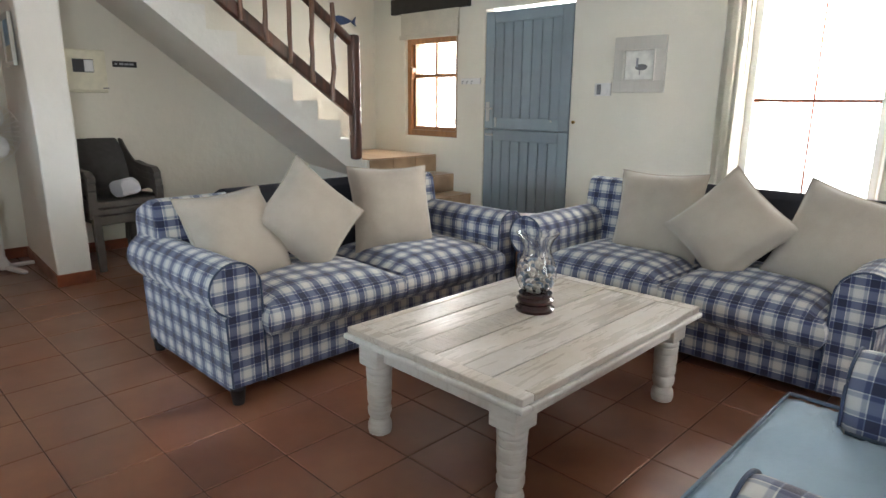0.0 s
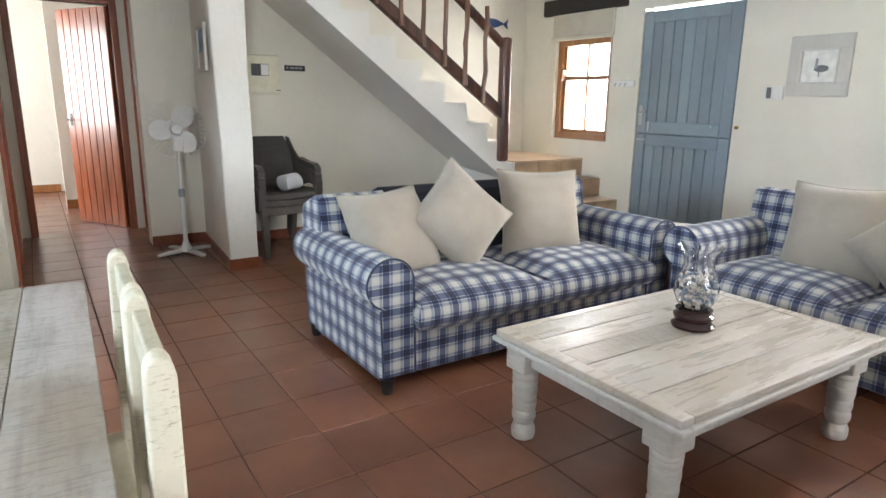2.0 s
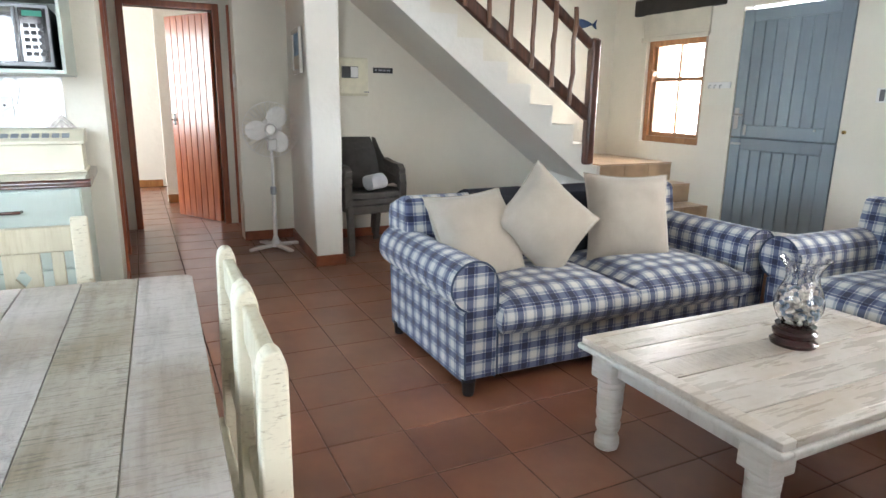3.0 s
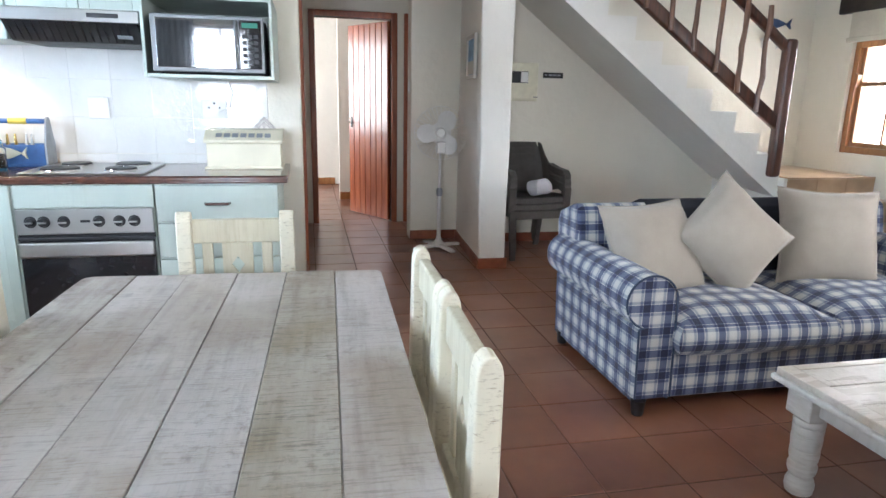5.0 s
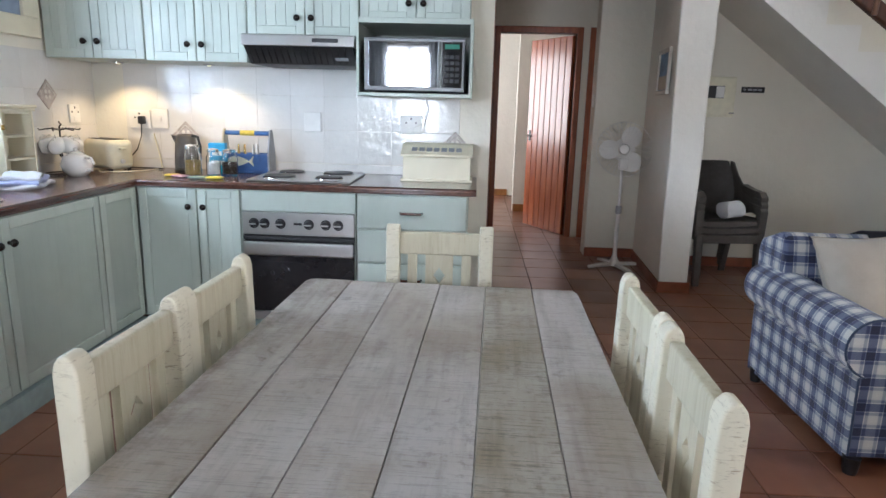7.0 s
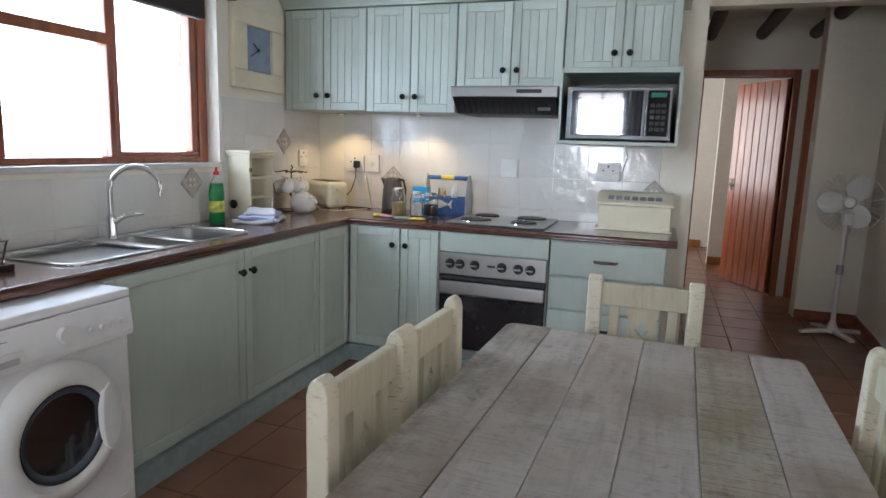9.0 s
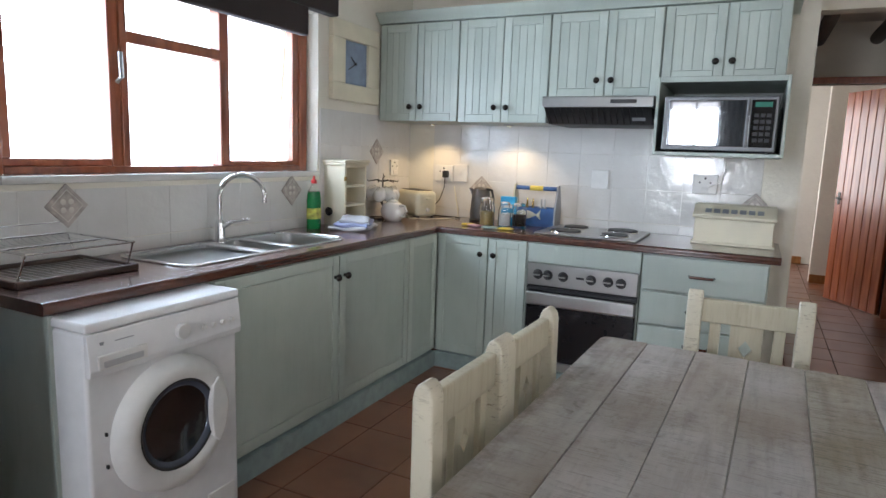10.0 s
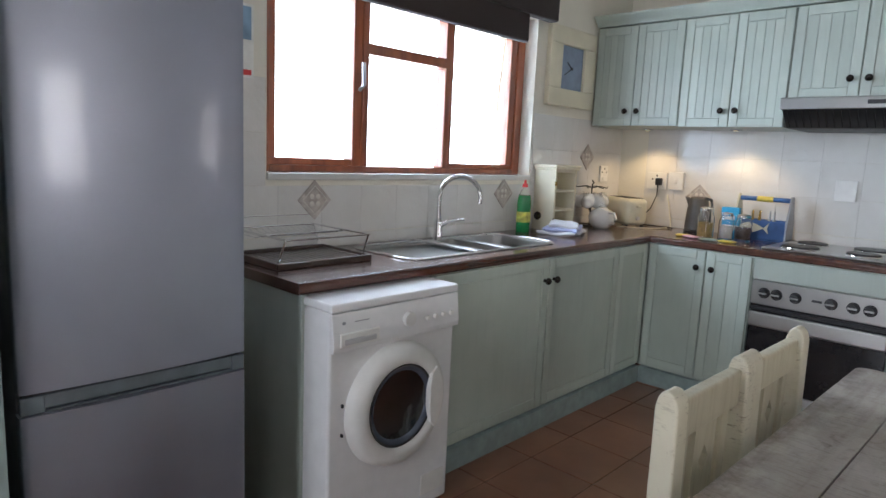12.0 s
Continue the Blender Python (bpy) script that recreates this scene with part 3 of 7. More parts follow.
structure("ceiling_hall", cuboid(-10, -4.5, SY - 0.3, 1.545, TOP, TOP + 0.15), "ceiling", "white corridor ceiling", "ceiling")
structure("ceiling_stairwell", cuboid(WX - 0.3, -4.5, 1.545, NY + 0.2, 4.2, 4.35), "ceiling", "white ceiling over the stairwell", "ceiling")
structure("wall_stairwell", cuboid(-4.5, -4.38, 1.4, NY, TOP + 0.15, 4.3), "white_plaster", "white plastered stairwell wall above the ceiling", "wall")
structure("wall_stairwell_end", cuboid(WX - 0.25, -4.38, 1.38, 1.54, TOP + 0.15, 4.3), "white_plaster", "white plastered stairwell end wall", "wall")
# bedroom past the corridor
structure("wall_bedroom_end", cuboid(-9.9, -9.7, -1.9, 2.6, 0, TOP), "white_plaster", "white bedroom wall", "wall")
structure("wall_bedroom_side", cuboid(-9.7, -6.68, 1.6, 1.8, 0, TOP), "white_plaster", "white bedroom side wall", "wall")
structure("wall_bedroom_near", cuboid(-6.68, -6.55, -1.9, -0.2, 0, TOP), "white_plaster", "white bedroom wall beside the door", "wall")
structure("wall_bedroom_stub", cuboid(-8.3, -8.15, 0.40, 1.6, 0, TOP), "white_plaster", "white bedroom wall return behind the open door", "wall")
structure("wall_bedroom_window", wall_with_holes(-9.9, -6.55, 0, TOP, [(-8.9, -7.5, 0.8, 2.1)], 'x', -1.9, -1.7), "white_plaster", "white bedroom wall with a window", "wall")
structure("wall_store", cuboid(-6.55, KX - 0.72, -1.2, -1.05, 0, TOP), "white_plaster", "plain wall behind the corridor door", "wall")

# ground outside; unseen roof and overhangs added to keep direct sun out
structure("ground", cuboid(-60, 60, -60, 60, -0.5, -0.25), "grass_out", "dry grassy ground outside the house", "ground")
structure("roof", cuboid(-10.4, 3.6, -3.4, 5.9, 4.36, 4.5), "ceiling", "unseen roof slab, added with a wide overhang to block the sun", "roof")
structure("sun_block_south", cuboid(-10.4, 3.6, -3.5, SY - 0.3, TOP, TOP + 0.15), "ceiling", "unseen overhang added outside the wall to block light", "roof")
structure("sun_block_north", cuboid(-4.3, 3.6, NY + 0.29, NY + 1.1, TOP, TOP + 0.15), "ceiling", "unseen overhang added outside the wall to block light", "roof")


def backdrop(name, x0, x1, y0, y1, z0=-0.2, z1=3.2):
    return tagged(part(name, cuboid(x0, x1, y0, y1, z0, z1), "outside", smooth=False), "overexposed bright daylight outside the window", "backdrop", kind="structure")


backdrop("backdrop_south", -4.6, 0.8, -4.3, -4.28)
backdrop("backdrop_north", -6.8, 1.4, 6.5, 6.52)
backdrop("backdrop_east", 4.3, 4.32, -3, 4.6)
backdrop("backdrop_bedroom", -9.6, -6.7, -3.4, -3.38)

# skirting
SK = [("baseboard", (WX, WX + 0.014, 1.545, 3.9)), ("baseboard", (-5.66, -5.646, 0.935, 1.375)),
      ("baseboard", (-4.515, -4.501, 1.298, 1.539)), ("baseboard", (-3.7, EX, NY - 0.014, NY)),
      ("baseboard", (KX - 0.72, KX, -0.03, -0.016))]
for nm, (a, b, c, d) in SK:
    structure(nm, cuboid(a, b, c, d, 0, 0.085, 0.003), "skirting", "glazed terracotta skirting tile", "baseboard")
for ya, yb, t in ((1.31, 1.385, -0.013), (1.525, 1.545, 0.013)):
    structure("baseboard", prism([(-4.515, ya), (-4.515, ya + t), (-5.655, yb + t), (-5.655, yb)], 0, 0.085, 'z'), "skirting", "glazed terracotta skirting tile", "baseboard")
structure("baseboard", cuboid(-9.7, -9.68, -1.7, 0.40, 0, 0.1, 0.003), "oak", "varnished wooden skirting in the bedroom", "baseboard")
structure("baseboard", cuboid(-8.15, -8.135, 0.40, 1.6, 0, 0.1, 0.003), "oak", "varnished wooden skirting in the bedroom", "baseboard")

# ---- stairs ----
LZ = 0.72
stairs = thing("staircase", pose(0, 0, 0), "white plastered staircase with sawtooth side rising from a landing", "staircase", kind="structure")
SX0, SX1 = WX, -4.54
prof = [(3.97, 0.40)]
yk, zk = 3.97, LZ
for k in range(14):
    zn = 0.912 + 0.1745 * k
    prof.append((yk, zn))
    yk -= 0.243
    prof.append((yk, zn))
prof.append((yk, zk + 1.6))
under = [(y, 0.65 + 0.74 * (3.8 - y)) for y in (yk, 3.8)]
prof[-1] = under[0]
prof += [under[1], (3.97, 0.53)]
prof = prof[1:]
flight = prism(prof, SX0, SX1, 'x')
for v in flight.verts:
    if v.co.x < -5 and (abs(v.co.z - 0.65 - 0.74 * (3.8 - v.co.y)) < 0.01):
        v.co.z += 0.07
part("stair_flight", flight, "white_plaster", stairs, smooth=False)
part("landing_block", cuboid(WX, -4.47, 3.972, NY, 0, LZ - 0.012), "white_plaster", stairs, smooth=False)
for i, (x1, z) in enumerate(((-4.21, 0.54), (-3.97, 0.36), (-3.72, 0.18))):
    part("step_block", cuboid(-4.47, x1, 4.03, NY, 0 if i == 2 else z - 0.18, z - 0.012), "white_plaster", stairs, smooth=False)
for x0, x1, z in ((WX, -4.455, LZ), (-4.47, -4.195, 0.54), (-4.21, -3.955, 0.36), (-3.97, -3.705, 0.18)):
    n = 3
    for k in range(n):
        ya, yb = 4.0 + (NY - 4.0) * k / n, 4.0 + (NY - 4.0) * (k + 1) / n
        part("tile", cuboid(x0, x1, ya + 0.002, yb - 0.002, z - 0.012, z, 0.002), "step_tile", stairs)
        part("tile", cuboid(x1 - 0.014, x1 - 0.004, ya + 0.002, yb - 0.002, z - 0.176, z - 0.014, 0.002), "step_tile", stairs)

rail = thing("stair_railing", pose(0, 0, 0), "dark brown pole railing with crooked branch balusters", "railing")
rnd = random.Random(4)


def wobble(a, b, r, n=7, amp=0.008):
    pts, tp = [], []
    for i in range(n):
        f = i / (n - 1)
        p = Vector(a).lerp(Vector(b), f)
        pts.append(p + Vector((rnd.uniform(-amp, amp), rnd.uniform(-amp, amp), 0)))
        tp.append(r * rnd.uniform(0.85, 1.12))
    return tube(pts, r, 8, taper=tp)


newel = cuboid(-4.57, -4.472, 3.835, 3.935, LZ, 1.845, 0.03, 3)
part("newel_post", newel, "rail_wood", rail)
y_top = 1.75
part("bottom_rail", prism([(3.9, 1.075), (3.9, 1.205), (y_top, 1.205 + 0.70 * (3.9 - y_top)), (y_top, 1.075 + 0.70 * (3.9 - y_top))], -4.565, -4.495, 'x', bevel=0.018), "rail_wood", rail)
part("handrail", prism([(3.9, 1.70), (3.9, 1.80), (y_top, 1.80 + 0.715 * (3.9 - y_top)), (y_top, 1.70 + 0.715 * (3.9 - y_top))], -4.565, -4.495, 'x', bevel=0.025), "rail_wood", rail)
for k in range(9):
    yb = 3.62 - 0.213 * k
    zb = 1.26 + 0.71 * (3.62 - yb)
    zt = 1.745 + 0.715 * (3.9 - yb) + (0.14 if k == 0 else 0.02)
    part("baluster", wobble((-4.478, yb, zb), (-4.478, yb + 0.01, zt), 0.021), "stick_wood", rail)

# ---- doors ----


def plank_face(bm, x0, x1, z0, z1, n, y, t, gap=0.005):
    w = (x1 - x0) / n
    for i in range(n):
        cuboid(x0 + i * w + gap / 2, x0 + (i + 1) * w - gap / 2, y - t, y, z0, z1, 0.003, 1, bm=bm)


door1 = thing("door_1", pose(-3.322, NY, 0), "grey-blue painted wooden stable door, both leaves closed", "door", kind="structure")
for nm, z0, z1 in (("lower_leaf", 0.02, 1.005), ("upper_leaf", 1.015, 2.07)):
    leaf = part(nm, cuboid(-0.48, 0.48, 0.02, 0.05, z0, z1), "blue_paint", door1)
    for i in range(9):
        w = 0.96 / 9
        if 0 < i < 8:
            part("board", cuboid(-0.48 + i * w + 0.003, -0.48 + (i + 1) * w - 0.003, 0.006, 0.022, z0 + 0.10, z1 - 0.10, 0.005, 2), "blue_paint", leaf)
    for a, b, c, d in ((-0.48, -0.48 + w, z0, z1), (0.48 - w, 0.48, z0, z1), (-0.48 + w, 0.48 - w, z0, z0 + 0.10), (-0.48 + w, 0.48 - w, z1 - 0.10, z1)):
        part("rail", cuboid(a + 0.001, b - 0.001, 0.0, 0.02, c, d, 0.004, 2), "blue_paint", leaf)
part("lock_plate", cuboid(-0.455, -0.415, -0.008, 0.0, 1.08, 1.26, 0.003), "steel", door1)
part("handle", tube([(-0.435, -0.01, 1.2), (-0.435, -0.05, 1.2), (-0.34, -0.055, 1.2)], 0.009), "steel", door1)
part("bolt", cuboid(-0.46, -0.36, -0.012, 0.0, 0.945, 0.965, 0.004), "steel", door1)
part("bolt", cuboid(-0.345, -0.325, -0.014, 0.0, 1.03, 1.12, 0.004), "steel", door1)
part("catch", lathe([(0, 0), (0.014, 0.004), (0.014, 0.02), (0, 0.024)], 10, None), "brass", door1, m=pose(0.535, 0.0, 1.10, 90, 0, 0))
part("screw_boss", lathe([(0, 0), (0.01, 0.003), (0.01, 0.012), (0, 0.014)], 10, None), "steel", door1, m=pose(0.30, 0.0, 1.10, 90, 0, 0))
part("frame_head", cuboid(-0.49, 0.49, 0.02, 0.1, 2.108, 2.13), "white_plaster", door1)
part("daylight_gap", cuboid(-0.42, 0.47, 0.04, 0.05, 2.078, 2.098), "outside", door1, "bright gap over the upper leaf")
part("backing_panel", cuboid(-0.49, 0.49, 0.06, 0.1, 0.0, 2.06), "blue_paint", door1)

# corridor doors of red varnished boards


def board_door(name, m, width, height, label, knobside=-1, boards=7):
    d = thing(name, m, label, "door", kind="structure")
    w = width / boards
    for i in range(boards):
        part("board", cuboid(i * w + 0.003, (i + 1) * w - 0.003, -0.018, 0.018, 0.008, height, 0.005), "red_wood", d)
    part("core", cuboid(0.004, width - 0.004, -0.012, 0.012, 0.01, height - 0.004), "red_frame", d)
    hx = width - 0.06 if knobside > 0 else 0.06
    for s in (-1, 1):
        part("lock_plate", cuboid(hx - 0.018, hx + 0.018, s * 0.018 - 0.002, s * 0.018 + 0.003 * s + 0.002, 0.98, 1.1, 0.001), "knob", d)
        part("handle", tube([(hx, s * 0.02, 1.04), (hx, s * 0.055, 1.04), (hx - 0.09 * knobside, s * 0.06, 1.035)], 0.008), "knob", d)
    return d


board_door("door_2", pose(-6.625, 0.855, 0, 0, 0, 180 + 30), 0.735, 2.08, "red varnished boarded door standing open into the bedroom", 1)
fr = thing("door_frame_1", pose(0, 0, 0), "red-brown varnished frame of the open bedroom door", "door frame", kind="structure")
for nm, b in (("jamb", (0.04, 0.10)), ("jamb", (0.87, 0.93))):
    part(nm, cuboid(-6.69, -6.525, b[0], b[1], 0, 2.15, 0.006), "red_frame", fr)
part("head", cuboid(-6.69, -6.525, 0.10, 0.87, 2.09, 2.15, 0.006), "red_frame", fr)
fr = thing("door_frame_2", pose(0, 0, 0), "red-brown varnished door frame in the corridor wall", "door frame", kind="structure")
for a, b in ((-4.70, -4.63), (-5.53, -5.46)):
    part("jamb", cuboid(a, b, -0.24, -0.008, 0, 2.14, 0.006), "red_frame", fr)
part("head", cuboid(-5.46, -4.70, -0.24, -0.008, 2.06, 2.14, 0.006), "red_frame", fr)
board_door("door_3", pose(-5.45, -0.13, 0), 0.74, 2.05, "red varnished boarded door, closed", 1)
fr = thing("door_frame_3", pose(0, 0, 0), "red-brown varnished door frame beside the corridor end", "door frame", kind="structure")
for a, b in ((1.0, 1.07), (1.79, 1.86)):
    part("jamb", cuboid(-6.69, -6.525, a, b, 0, 2.15, 0.006), "red_frame", fr)
part("head", cuboid(-6.69, -6.525, 1.07, 1.79, 2.09, 2.15, 0.006), "red_frame", fr)
board_door("door_4", pose(-6.60, 1.075, 0, 0, 0, 90), 0.71, 2.08, "red varnished boarded door, closed", 1, 6)
sp = thing("light_switch", pose(-5.66, 0.933, 1.42), "small white light switch on the corridor wall end", "switch")
part("plate", cuboid(-0.10, -0.03, -0.012, -0.0, -0.055, 0.055, 0.003), "white_plastic", sp)
part("rocker", cuboid(-0.075, -0.055, -0.016, -0.011, -0.02, 0.02, 0.002), "white_plastic", sp)
for y in (0.12, 0.56, 1.0):
    pole = part("ceiling_pole", tube([(-6.5, y, 2.47), (-5.6, y + 0.01, 2.475), (-4.76, y, 2.47)], 0.055, 12), "beam")
    tagged(pole, "dark round timber pole under the corridor ceiling", "beam", "corridor ceiling poles", "structure")

# ---- windows ----


def bars(win, boxes, mat, name="frame_bar", bevel=0.005):
    for b in boxes:
        part(name, cuboid(*b, bevel), mat, win)


def pane(win, b):
    p = part("pane", cuboid(*b), "pane", win)
    p.visible_shadow = False


w1 = thing("window_1", pose(0, 0, 0), "oak sash window with glazing bars beside the landing", "window", kind="structure")
yy0, yy1 = NY + 0.07, NY + 0.13
x0, x1, z0, z1 = -4.945, -4.165, 0.90, 1.9
bars(w1, [(x0, x0 + 0.06, yy0 - 0.03, yy1 + 0.03, z0, z1), (x1 - 0.06, x1, yy0 - 0.03, yy1 + 0.03, z0, z1), (x0 + 0.06, x1 - 0.06, yy0 - 0.03, yy1 + 0.03, z0, z0 + 0.06), (x0 + 0.06, x1 - 0.06, yy0 - 0.03, yy1 + 0.03, z1 - 0.06, z1)], "oak")
zm = 1.52
bars(w1, [(x0 + 0.06, x0 + 0.10, yy0, yy1, z0 + 0.06, z1 - 0.06), (x1 - 0.10, x1 - 0.06, yy0, yy1, z0 + 0.06, z1 - 0.06), (x0 + 0.10, x1 - 0.10, yy0, yy1, zm - 0.02, zm + 0.02), (x0 + 0.10, x1 - 0.10, yy0, yy1, z0 + 0.06, z0 + 0.10), (-4.566, -4.544, yy0 + 0.01, yy1 - 0.01, z0 + 0.1, z1 - 0.06)], "oak", "sash_bar")
part("sash_stay", prism([(x0 + 0.06, 1.50), (x0 + 0.085, 1.50), (x0 + 0.10, 1.60), (x0 + 0.06, 1.62)], yy0 - 0.05, yy0, 'y'), "oak", w1)
pane(w1, (x0 + 0.08, x1 - 0.08, yy0 + 0.028, yy0 + 0.032, z0 + 0.08, z1 - 0.06))

w2 = thing("window_2", pose(0, 0, 0), "tall sash window with slim glazing bars, glaring daylight", "window", kind="structure")
x0, x1, z0, z1 = -1.42, -0.56, 0.62, 2.12
bars(w2, [(x0, x0 + 0.05, yy0, yy1 + 0.03, z0, z1), (x1 - 0.05, x1, yy0, yy1 + 0.03, z0, z1), (x0 + 0.05, x1 - 0.05, yy0, yy1 + 0.03, z0, z0 + 0.05), (x0 + 0.05, x1 - 0.05, yy0, yy1 + 0.03, z1 - 0.05, z1)], "white_plastic")
bars(w2, [(x0 + 0.05, x1 - 0.05, yy0 + 0.01, yy1, 1.28, 1.305), (-1.003, -0.991, yy0 + 0.02, yy1 - 0.01, z0 + 0.05, z1 - 0.05)], "red_frame", "sash_bar")
pane(w2, (x0 + 0.04, x1 - 0.04, yy0 + 0.035, yy0 + 0.039, z0 + 0.04, z1 - 0.04))

w3 = thing("window_3", pose(0, 0, 0), "wide red-brown timber kitchen window with fanlight and side casements", "window", kind="structure")
x0, x1, z0, z1 = -2.79, -1.03, 1.223, 2.12
ya, yb = SY - 0.15, SY - 0.08
bars(w3, [(x0, x0 + 0.065, ya, yb, z0, z1), (x1 - 0.06, x1, ya, yb, z0, z1), (x0 + 0.06, x1 - 0.06, ya, yb, z0, z0 + 0.03), (x0 + 0.06, x1 - 0.06, ya, yb, z1 - 0.06, z1),
          (-1.59, -1.52, ya, yb, z0 + 0.03, z1 - 0.06), (-2.18, -2.12, ya, yb, z0 + 0.03, z1 - 0.06)], "red_frame")
bars(w3, [(-2.12, -1.59, ya + 0.005, yb + 0.005, 1.765, 1.815), (-1.525, -1.085, ya + 0.008, yb - 0.01, z0 + 0.03, z0 + 0.06), (-1.125, -1.085, ya + 0.008, yb - 0.01, z0 + 0.06, z1 - 0.06),
          (-2.725, -2.18, ya + 0.008, yb - 0.01, z0 + 0.03, z0 + 0.055), (-2.725, -2.675, ya + 0.008, yb - 0.01, z0 + 0.055, z1 - 0.06), (-1.60, -1.565, yb - 0.01, yb + 0.012, z0 + 0.03, z1 - 0.06), (-2.145, -2.11, yb - 0.01, yb + 0.012, z0 + 0.03, 1.765)], "red_frame", "casement_bar")
part("window_catch", tube([(-1.555, yb, 1.60), (-1.555, yb + 0.03, 1.62), (-1.555, yb + 0.025, 1.72)], 0.01), "steel", w3)
part("window_sill", cuboid(-2.79, -1.03, SY - 0.09, SY + 0.012, 1.193, 1.223, 0.004), "wall_tile", w3, "pale tiled window sill")
pane(w3, (x0 + 0.05, x1 - 0.05, ya + 0.03, ya + 0.034, z0 + 0.04, z1 - 0.04))

w4 = thing("window_4", pose(0, 0, 0), "white sash window with a centre bar", "window", kind="structure")
bars(w4, [(EX + 0.07, EX + 0.13, -1.49, -1.44, 0.9, 2.25), (EX + 0.07, EX + 0.13, -0.81, -0.76, 0.9, 2.25), (EX + 0.07, EX + 0.13, -1.44, -0.81, 0.9, 0.95), (EX + 0.07, EX + 0.13, -1.44, -0.81, 2.2, 2.25)], "beam")
bars(w4, [(EX + 0.07, EX + 0.11, -1.115, -1.08, 0.95, 2.2), (EX + 0.11, EX + 0.15, -1.44, -0.81, 1.50, 1.545)], "beam", "sash_bar")
# Made-up opening, out of view, for the eastern fill lamp to shine through.
w5 = thing("fill_opening", pose(0, 0, 0), "unseen glazed opening in timber bars, added to let fill light in", "window", kind="structure")
bars(w5, [(EX + 0.07, EX + 0.13, 1.3 + 0.6 * i - 0.03 * (i > 0), 1.36 + 0.6 * i - 0.03 * (i > 0), 0.05, 2.1) for i in range(4)] + [(EX + 0.075, EX + 0.125, 1.36, 3.05, 0.05, 0.15), (EX + 0.075, EX + 0.125, 1.36, 3.05, 2.03, 2.1)], "red_frame")

b1 = thing("roman_blind", pose(0, 0, 0), "cream fabric blind folded up at the top of the landing window", "blind")
part("cloth", cuboid(-4.97, -4.14, NY - 0.035, NY - 0.004, 1.90, 2.15, 0.01), "blind", b1)
part("bottom_fold", cuboid(-4.98, -4.13, NY - 0.05, NY - 0.03, 1.885, 1.93, 0.008), "blind", b1)
part("cord", tube([(-4.155, NY - 0.03, 2.1), (-4.15, NY - 0.025, 1.5), (-4.155, NY - 0.02, 0.98)], 0.004, 6), "blind", b1)
tagged(part("lintel_beam", cuboid(-5.12, -4.0, NY - 0.045, NY + 0.1, 2.145, 2.30, 0.012), "beam"), "black-brown timber lintel over the landing window", "beam", kind="structure")
b2 = thing("kitchen_blind", pose(0, 0, 0), "dark brown fabric blind rolled up over the kitchen window", "blind")
part("cloth", cuboid(-2.645, -1.0, SY + 0.004, SY + 0.05, 1.965, 2.30, 0.012), "dark_blind", b2)
part("headrail", cuboid(-2.895, -0.98, SY + 0.004, SY + 0.07, 2.115, 2.33, 0.01), "dark_blind", b2)


def curtain(name, axis, a0, a1, d, z0, z1, label, folds=7, depth=0.05, mat="curtain"):
    b = bmesh.new()
    n, rows = folds * 8, 10
    grid = []
    for j in range(rows + 1):
        f = j / rows
        row = []
        for i in range(n + 1):
            u = i / n
            a = a0 + (a1 - a0) * (u + 0.015 * math.sin(5 * f + 9 * u))
            off = depth * (0.6 + 0.4 * f) * math.sin(u * folds * 2 * math.pi + 1.3 * math.sin(2.2 * f)) + 0.012 * math.sin(31 * u + 3 * f)
            z = z1 + (z0 - z1) * f
            row.append(b.verts.new((a, d + off, z) if axis == 'x' else (d + off, a, z)))
        grid.append(row)
    for j in range(rows):
        for i in range(n):
            b.faces.new((grid[j][i], grid[j][i + 1], grid[j + 1][i + 1], grid[j + 1][i]))
    bmesh.ops.solidify(b, geom=b.faces[:], thickness=0.004)
    c = part(name, b, mat)
    return tagged(c, label, "curtain")


curtain("curtain", 'x', -1.56, -1.40, NY - 0.10, 0.03, 2.34, "white cotton curtain drawn to the side of the window", 4, 0.035)
curtain("curtain", 'x', -0.54, -0.26, NY - 0.10, 0.03, 2.34, "white cotton curtain drawn to the side of the window", 4, 0.035)
# East pair: backlit shade is put into their dark grey.
curtain("curtain", 'y', -0.80, -0.45, EX - 0.09, 0.05, 2.3, "grey cotton curtain beside the window, coloured darker as if backlit", 5, 0.05, "backlit_curtain")
curtain("curtain", 'y', -1.95, -1.42, EX - 0.09, 0.05, 2.3, "grey cotton curtain beside the window, coloured darker as if backlit", 7, 0.05, "backlit_curtain")
rod = thing("curtain_rod", pose(0, 0, 0), "slim dark curtain rod over the window", "curtain rod")
part("rod", tube([(-1.7, NY - 0.10, 2.36), (-0.1, NY - 0.10, 2.36)], 0.012), "beam", rod)
for x in (-1.6, -0.2):
    part("bracket", tube([(x, NY - 0.10, 2.36), (x, NY, 2.36)], 0.008), "beam", rod)

